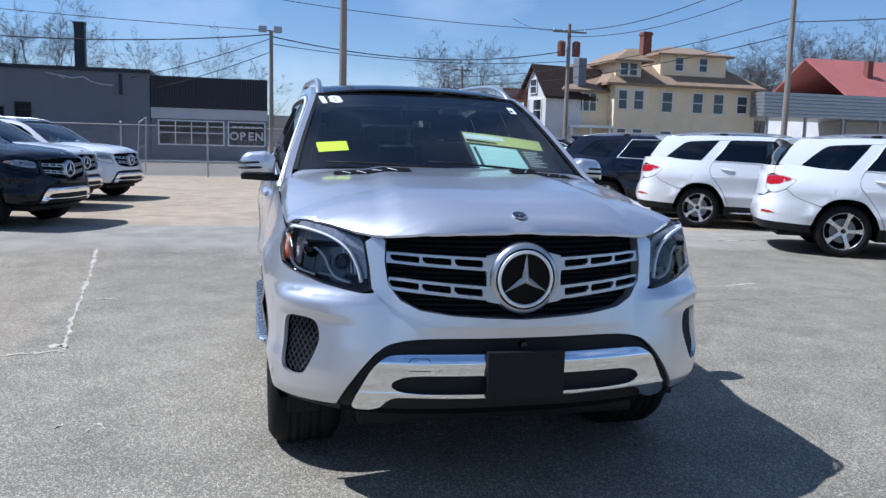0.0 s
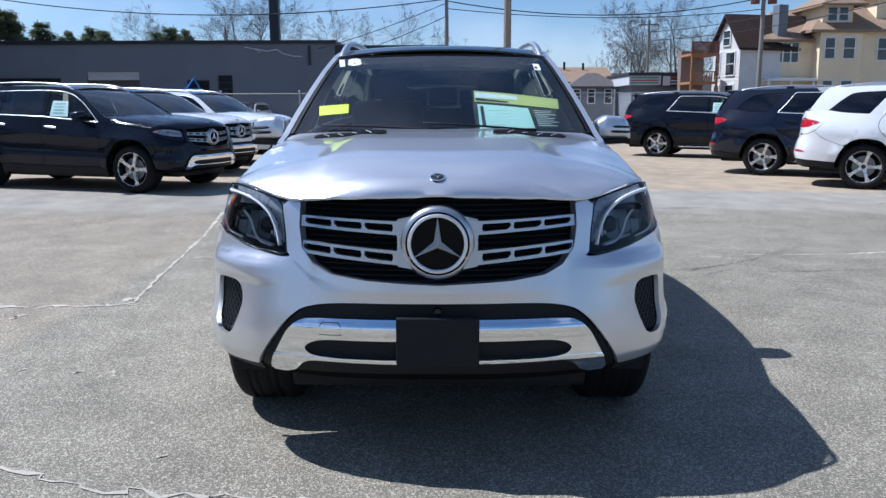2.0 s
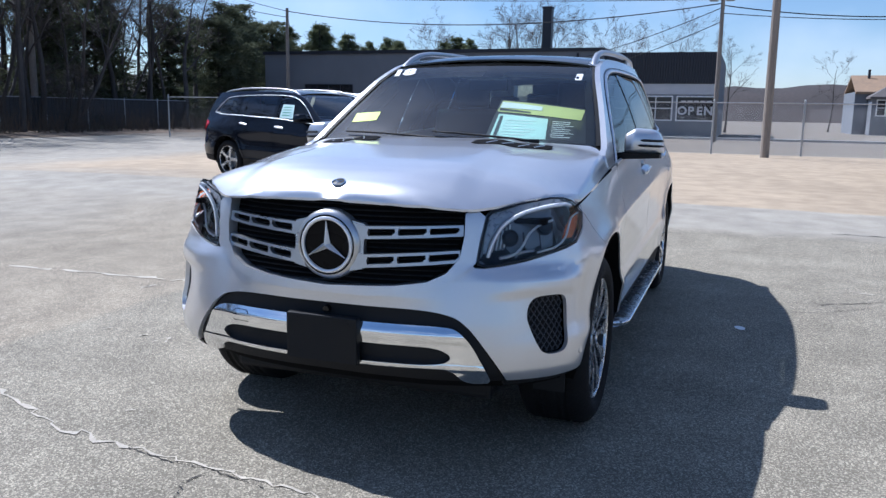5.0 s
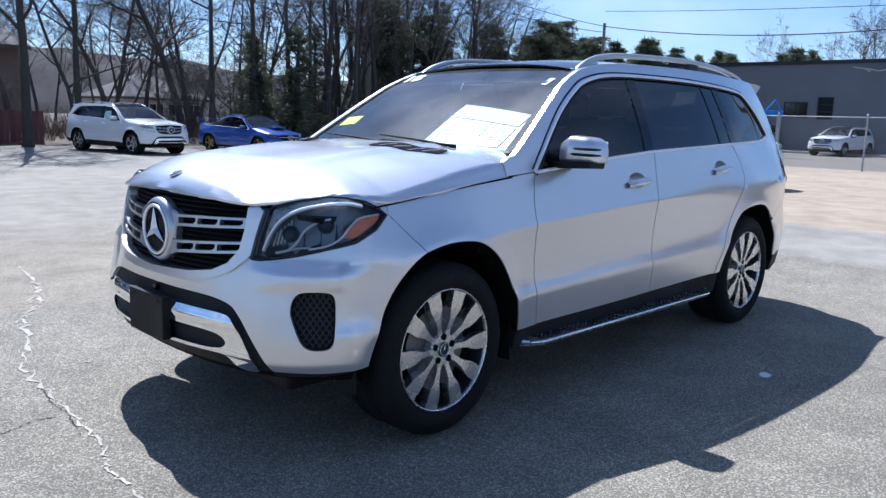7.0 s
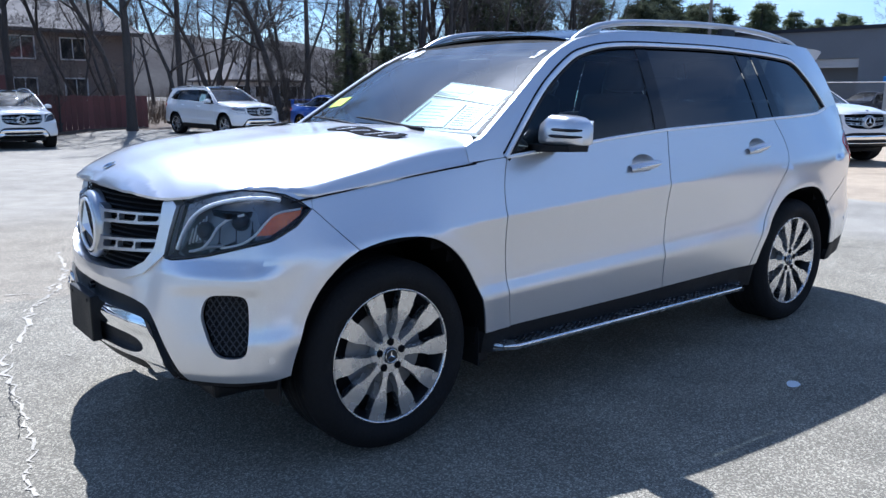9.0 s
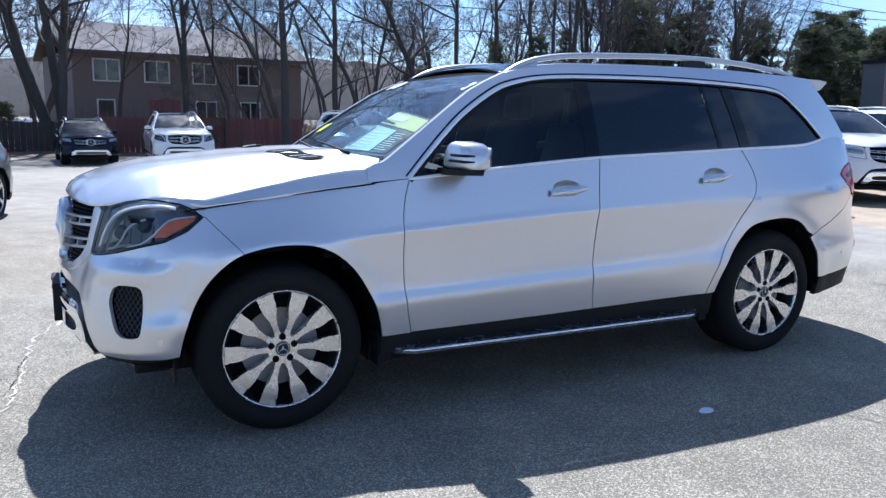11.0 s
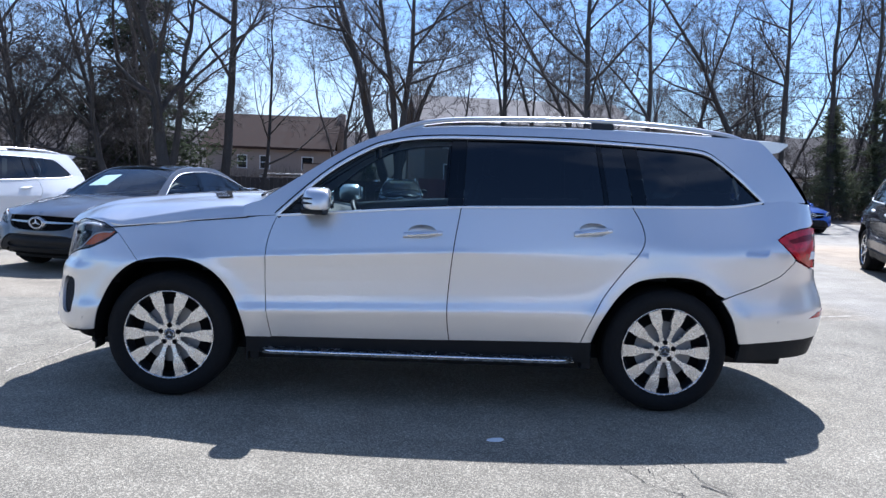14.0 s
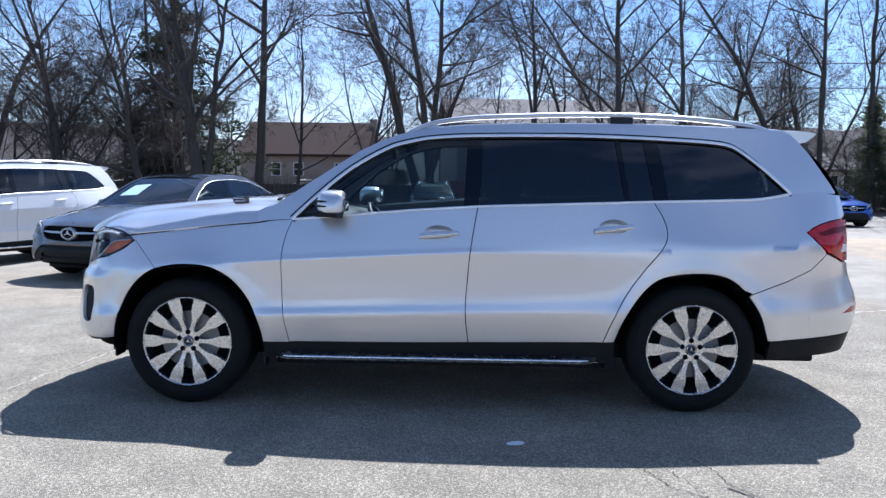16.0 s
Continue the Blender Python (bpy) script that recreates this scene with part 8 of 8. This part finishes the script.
    for a, b in zip(rows, rows[1:]):
        for k in range(8):
            bm.faces.new((a[k], b[k], b[k + 1], a[k + 1]))
    part("rear_screen", bm, GLASS_REAR, root, "dark tailgate glass", smooth=True)

    # inner body behind the panels, floor
    bm = bmesh.new()
    ss = np.linspace(-S_END, S_END, 150 if fine else 70)
    zs = np.linspace(0.34, 0.985, 12 if fine else 7)
    grid = []
    for s in ss:
        row = []
        for k, z in enumerate(zs):
            a = abs(s)
            xx = float(np.interp(a, PLAN_S, PLAN[:, 0]))
            top = float(belt(xx)) - 0.05
            zz = 0.34 + (top - 0.34) * k / (len(zs) - 1)
            row.append((bm.verts.new(skin(float(s), zz, 0.055)), xx, zz))
        grid.append(row)
    for a, b in zip(grid, grid[1:]):
        for k in range(len(zs) - 1):
            x, z = (a[k][1] + b[k][1]) / 2, (a[k][2] + a[k + 1][2]) / 2
            if min(math.hypot(x - 1.5375, z - 0.37), math.hypot(x + 1.5375, z - 0.37)) < 0.50:
                continue
            bm.faces.new((a[k][0], b[k][0], b[k + 1][0], a[k + 1][0]))
    box(bm, (-2.25, -0.62, 0.36), (2.2, 0.62, 0.55))
    box(bm, (-1.0, -0.88, 0.30), (1.0, 0.88, 0.50))
    box(bm, (1.0, -0.80, 0.98), (2.15, 0.80, 1.0))
    part("inner_body", bm, DARK, root)
    if not fine:
        return
    # cabin
    for f in (1, -1):
        seat = new("front_seat")
        seat.parent = root
        tagged(seat, "grey leather front seat")
        bm = bmesh.new()
        box(bm, (-0.28, f * 0.38 - 0.26, 0.72), (0.28, f * 0.38 + 0.26, 0.90), 0.06)
        part("cushion", bm, LEATHER, seat, smooth=True)
        bm = bmesh.new()
        box(bm, (-0.09, -0.25, 0), (0.07, 0.25, 0.62), 0.06, pose(-0.28, f * 0.38, 0.82, 0, -16, 0))
        part("backrest", bm, LEATHER, seat, smooth=True)
        bm = bmesh.new()
        box(bm, (-0.06, -0.13, 0), (0.05, 0.13, 0.18), 0.045, pose(-0.47, f * 0.38, 1.43, 0, -8, 0))
        part("headrest", bm, LEATHER, seat, smooth=True)
    for x, y0, y1 in ((-1.05, -0.62, 0.62), (-1.75, -0.5, 0.5)):
        seat = new("rear_bench")
        seat.parent = root
        bm = bmesh.new()
        box(bm, (x - 0.1, y0, 0.62), (x + 0.45, y1, 0.86), 0.06)
        part("cushion", bm, LEATHER, seat, smooth=True)
        bm = bmesh.new()
        box(bm, (-0.09, y0, 0), (0.07, y1, 0.60), 0.06, pose(x - 0.1, 0, 0.78, 0, -16, 0))
        part("backrest", bm, LEATHER, seat, smooth=True)
        for y in (y0 + 0.24, 0.0, y1 - 0.24):
            bm = bmesh.new()
            box(bm, (-0.05, -0.12, 0), (0.05, 0.12, 0.15), 0.04, pose(x - 0.28, y, 1.38, 0, -8, 0))
            part("headrest", bm, LEATHER, seat, smooth=True)
    bm = bmesh.new()
    rows = []
    for k in range(13):
        y = -0.74 + 1.48 * k / 12
        b = 0.03 * math.exp(-(((y - 0.38) / 0.2) ** 2))
        rows.append([bm.verts.new(p) for p in ((1.0, y, 1.17), (0.75, y, 1.185 + b), (0.56, y, 1.165 + b), (0.50, y, 1.10), (0.55, y, 0.90), (0.62, y, 0.70))])
    for a, b in zip(rows, rows[1:]):
        for k in range(5):
            bm.faces.new((a[k], a[k + 1], b[k + 1], b[k]))
    part("dashboard", bm, LEATHER, root, "black dashboard", smooth=True)
    sw = pose(0.40, 0.38, 1.06, 0, -64, 0)
    bm = bmesh.new()
    ring_mesh(bm, 0.185, 0.016, lambda u, v, d: sw @ Vector((u, v, d)), 36)
    tube(bm, [tuple(sw @ Vector((-0.18, 0, 0))), tuple(sw @ Vector((0.02, 0, -0.02)))], [0.02, 0.04], 8)
    tube(bm, [tuple(sw @ Vector((0, -0.18, 0))), tuple(sw @ Vector((0, 0.18, 0)))], 0.022, 8)
    tube(bm, [tuple(sw @ Vector((0, 0, -0.03))), tuple(sw @ Vector((0, 0, -0.25)))], 0.05, 10)
    part("steering_wheel", bm, LEATHER, root, smooth=True)
    bm = bmesh.new()
    box(bm, (0.33, -0.12, 1.53), (0.36, 0.12, 1.60), 0.012)
    part("rear_view_mirror", bm, PLASTIC, root)
    bm = bmesh.new()
    box(bm, (-2.1, -0.55, 1.69), (0.1, 0.55, 1.70))
    part("headliner", bm, LEATHER_PALE, root)

    # papers and stickers behind and on the glass
    def sticker(name, corners, material, label="", deep=0.004):
        bm = bmesh.new()
        n = 6
        (u0, v0), (u1, v1), (u2, v2), (u3, v3) = corners
        rows = []
        for j in range(n + 1):
            t = j / n
            a, b = (u0 + (u3 - u0) * t, v0 + (v3 - v0) * t), (u1 + (u2 - u1) * t, v1 + (v2 - v1) * t)
            rows.append([bm.verts.new(screen(a[0] + (b[0] - a[0]) * i / n, a[1] + (b[1] - a[1]) * i / n, deep)) for i in range(n + 1)])
        for a, b in zip(rows, rows[1:]):
            for i in range(n):
                bm.faces.new((a[i], a[i + 1], b[i + 1], b[i]))
        return part(name, bm, material, root, label, smooth=True)

    return sticker


suv = thing("silver_suv", "silver seven-seat sport utility vehicle on alloy wheels", "car")
sticker = build_suv(suv, SILVER)


# papers and stickers at the windscreen
for f in (1, -1):
    sticker("screen_seal", [(f * 0.968, 0.0), (f * 1.013, 0.0), (f * 1.013, 1.0), (f * 0.968, 1.0)], PLASTIC, "black rubber windscreen seal", -0.006)
sticker("inspection_sticker", [(-0.85, 0.19), (-0.645, 0.205), (-0.668, 0.30), (-0.885, 0.297)], LIME, "lime green windscreen sticker", -0.002)
sticker("display_board", [(0.235, 0.075), (0.90, 0.075), (0.925, 0.45), (0.235, 0.505)], INK, "black display board behind the glass", 0.034)
sticker("price_sheet", [(0.265, 0.10), (0.64, 0.105), (0.636, 0.305), (0.268, 0.335)], PAPER_TEAL, "pale price sheet behind the glass", 0.03)
for k in range(6):
    v = 0.135 + 0.027 * k
    sticker("print_line", [(0.33, v), (0.50 + 0.03 * (k % 3), v), (0.50 + 0.03 * (k % 3), v + 0.006), (0.33, v + 0.006)], PAPER, "", 0.028)
sticker("sheet_edge", [(0.285, 0.125), (0.31, 0.125), (0.308, 0.31), (0.285, 0.312)], INK, "", 0.028)
sticker("banner_card", [(0.25, 0.36), (0.868, 0.315), (0.90, 0.432), (0.257, 0.484)], YELLOW, "yellow banner card with white streak", 0.03)
sticker("banner_streak", [(0.26, 0.40), (0.58, 0.385), (0.58, 0.43), (0.26, 0.465)], PAPER, "", 0.028)
sticker("banner_streak", [(0.26, 0.37), (0.50, 0.352), (0.50, 0.366), (0.26, 0.395)], INK, "", 0.028)
sticker("notice_card", [(0.648, 0.10), (0.83, 0.10), (0.86, 0.305), (0.655, 0.305)], INK, "dark notice card with fine print", 0.03)
for k in range(9):
    v = 0.125 + 0.019 * k
    end = (0.80, 0.76, 0.82, 0.79)[k % 4]
    sticker("print_line", [(0.67, v), (end, v), (end, v + 0.005), (0.67, v + 0.005)], PAPER, "", 0.028)
sticker("corner_sticker", [(0.818, 0.738), (0.875, 0.738), (0.890, 0.855), (0.832, 0.85)], PAPER, "small white windscreen sticker", -0.002)
sticker("corner_sticker_print", [(0.826, 0.76), (0.850, 0.76), (0.855, 0.80), (0.832, 0.80)], WINDOW, "", -0.003)
# added dark strips; they keep sun from leaking past the screen's top and pillars
for f in (1, -1):
    sticker("sun_visor", [(f * 0.10, 0.89), (f * 0.90, 0.89), (f * 0.90, 0.99), (f * 0.10, 0.99)], DARK, "dark sun visor", 0.05)
    sticker("pillar_trim", [(f * 0.90, 0.04), (f * 0.995, 0.04), (f * 0.995, 1.0), (f * 0.90, 1.0)], DARK, "dark pillar lining", 0.03)
digits = lettering("18", 0.20, PAPER, suv, Matrix(), "year_digits", "white digits on the windscreen", 0.0, 0.012)
foot, right, rise = screen(-0.855, 0.875, -0.004), screen(-0.80, 0.875, -0.004) - screen(-0.91, 0.875, -0.004), screen(-0.855, 0.93, -0.004) - screen(-0.855, 0.82, -0.004)
ax = right.normalized()
ay = (rise - ax * rise.dot(ax)).normalized()
turn = Matrix((ax, ay, ax.cross(ay))).transposed().to_4x4()
digits.matrix_basis = Matrix.Translation(foot) @ turn @ Matrix.Diagonal((0.74, 0.74, 1, 1))


# ---- the other parked cars ----
HIDDEN = paint("stock_car_paint", (0.5, 0.5, 0.5))
def stock_car(style):
    car = thing("parked_suv", "parked sport utility vehicle", "car", group="parked cars")
    build_suv(car, HIDDEN, fine=False, plate=False, style=style)
    return car


STOCK = {style: stock_car(style) for style in ("slant", "crossover", "long")}


def repaint(car, material):
    for ob in car.children_recursive:
        if ob.type == "MESH" and ob.data.materials and ob.data.materials[0] is HIDDEN:
            ob.material_slots[0].link = "OBJECT"
            ob.material_slots[0].material = material
    return car


stock_used = set()


def park(x, y, turn, paint_, label, size=(0.92, 0.97, 0.915), style="slant"):
    m = pose(x, y, swell(x, y), 0, 0, turn)
    if style in stock_used:
        car = copy_thing(STOCK[style], m)
    else:
        car = STOCK[style]
        stock_used.add(style)
        car.matrix_basis = m
    car.scale = size
    repaint(car, paint_)
    return tagged(car, label)


def window_sheet(car, x0, x1):
    """A dealer's pale sheet behind the front door glass."""
    right = lambda x, z, d=0.0: cabin(x, z, d, -1.0)
    sheet = panel("price_sheet", [(x0, 1.235), (x1, 1.245), (x1, 1.50), (x0 - 0.06, 1.49)], right, PAPER_TEAL, car, (), 0.2, 0.0, 0.0, -0.006, "pale green price sheet in the side window")
    for k in range(4):
        panel("print_line", [(x0 - 0.10, 1.29 + 0.05 * k), (x1 + 0.05, 1.29 + 0.05 * k), (x1 + 0.05, 1.302 + 0.05 * k), (x0 - 0.10, 1.302 + 0.05 * k)], right, STRIPE_GREEN, sheet, (), 0.3, 0.0, 0.0, -0.004)


GLC = (0.92, 0.965, 0.885)
park(-4.08, 8.41, 62, WHITE_PAINT, "white sport utility vehicle parked in a row")
park(-0.75, 9.3, 62, WHITE_PAINT, "white sport utility vehicle parked in a row")
park(2.6, 9.9, 62, WHITE_PAINT, "white sport utility vehicle parked in a row")
park(-7.39, 8.19, 62, WHITE_PAINT, "white sport utility vehicle parked in a row")
park(-9.94, 7.60, 62, NAVY_PAINT, "dark navy sport utility vehicle parked in a row")
window_sheet(park(-15.5, 7.05, 62, BLACK_PAINT, "black sport utility vehicle parked near the fence"), 0.58, -0.10)
window_sheet(park(-7.56, -5.59, 72, BLACK_PAINT, "glossy black crossover parked on the asphalt", GLC, "crossover"), 0.30, -0.06)
park(-10.53, -5.9, 71, WHITE_PAINT, "white crossover parked behind a black one", GLC, "crossover")
park(-12.95, -5.5, 71, WHITE_PAINT, "white crossover parked on sandy ground", GLC, "crossover")
park(-43.5, -12.0, -8, WHITE_PAINT, "white crossover behind the chain-link fence", GLC, "crossover")
park(-43.5, -17.4, -12, NAVY_PAINT, "dark crossover behind the chain-link fence", GLC, "crossover")
park(-1.58, -23.3, 88, WHITE_PAINT, "white sport utility vehicle by the red fence")
park(1.16, -24.3, 92, BLACK_PAINT, "small black crossover by the board fence", (0.87, 0.87, 0.79), "crossover")
park(-8.0, -22.9, 101, WHITE_PAINT, "white crossover parked under the trees", GLC, "crossover")
park(8.5, -8.1, 63, WHITE_PAINT, "white sport utility vehicle with roof rails", (1.0, 1.0, 1.0), "long")


def lower_car(car, fall0, fall1, deck, shrink=0.965):
    """Turns the tall body into a low saloon: squeezed in height, the cabin falling away to the tail."""
    zs = ((0, 0.0), (0.30, 0.19), (0.40, 0.27), (0.87, 0.70), (1.15, 0.90), (1.28, 0.985), (1.76, 1.41), (1.85, 1.45))
    za, zb = [p[0] for p in zs], [p[1] for p in zs]
    for ob in car.children_recursive:
        name = ob.name.split(".")[0]
        if name == "wheel":
            loc = ob.location
            k = 0.335 / 0.388
            ob.location = (loc.x * shrink, loc.y * 0.945, 0.335)
            ob.scale = (k, ob.scale.y * 0.85, k)
            continue
        if ob.type != "MESH" or (ob.parent and ob.parent.name.split(".")[0] in ("wheel", "hub_cap")):
            continue
        for v in ob.data.vertices:
            x, y, z = v.co
            zn = float(np.interp(z, za, zb))
            base = float(np.interp(float(belt(x)), za, zb))
            if zn > base and x < fall0:
                t = min(1.0, (fall0 - x) / (fall0 - fall1))
                t = t * t * (3 - 2 * t)
                zn = base + (zn - base) * (1 - t * (1 - deck))
            if x > 0.7 and zn > 0.4:
                t = min(1.0, (x - 0.7) / 1.6)
                zn = 0.4 + (zn - 0.4) * (1 - 0.24 * t * t)
            up = max(0.0, zn - 0.95)
            v.co = (x * shrink - 0.10 * up, y * 0.945 * (1 - 0.10 * up), zn)
        ob.data.normals_split_custom_set_from_vertices([(0.0, 0.0, 0.0)] * len(ob.data.vertices))


coupe = thing("grey_coupe", "metallic grey four-door coupe parked on the asphalt", "car", pose(4.28, -6.6, 0, 0, 0, 73), "parked cars")
build_suv(coupe, GREY_PAINT, fine=False, rails=False, plate=False, sporty=True)
panel("price_sheet", [(-0.72, 0.30), (-0.72, 0.66), (-0.30, 0.70), (-0.26, 0.32)], screen, PAPER_TEAL, coupe, (), 0.2, 0.0, 0.0, 0.004, "pale sheet of paper in the windscreen")
lower_car(coupe, -0.55, -2.25, 0.10)
saloon = thing("blue_saloon", "bright blue saloon car parked under the trees", "car", pose(-11.9, -21.6, 0, 0, 0, 99), "parked cars")
build_suv(saloon, BLUE_PAINT, fine=False, rails=False, plate=False, sporty=True)
lower_car(saloon, -0.45, -1.85, 0.10, 0.88)
for ob in saloon.children_recursive:
    if ob.name.split(".")[0] in ("spoke", "rim", "hub"):
        ob.material_slots[0].link = "OBJECT"
        ob.material_slots[0].material = GOLD
bm = bmesh.new()
box(bm, (-2.30, -0.70, 1.20), (-2.05, 0.70, 1.225), 0.01)
for y in (-0.62, 0.60):
    box(bm, (-2.25, y, 0.93), (-2.08, y + 0.02, 1.21), 0.004)
part("rear_wing", bm, BLUE_PAINT, saloon, "blue rear wing")
bm = bmesh.new()
box(bm, (1.05, -0.28, 0.93), (1.55, 0.28, 1.0), 0.025)
part("bonnet_scoop", bm, BLUE_PAINT, saloon, "blue bonnet air scoop")
bm = bmesh.new()
box(bm, (1.54, -0.24, 0.945), (1.556, 0.24, 0.985), 0.004)
part("scoop_mouth", bm, DARK, saloon)
saloon.scale = (0.94, 0.94, 0.94)
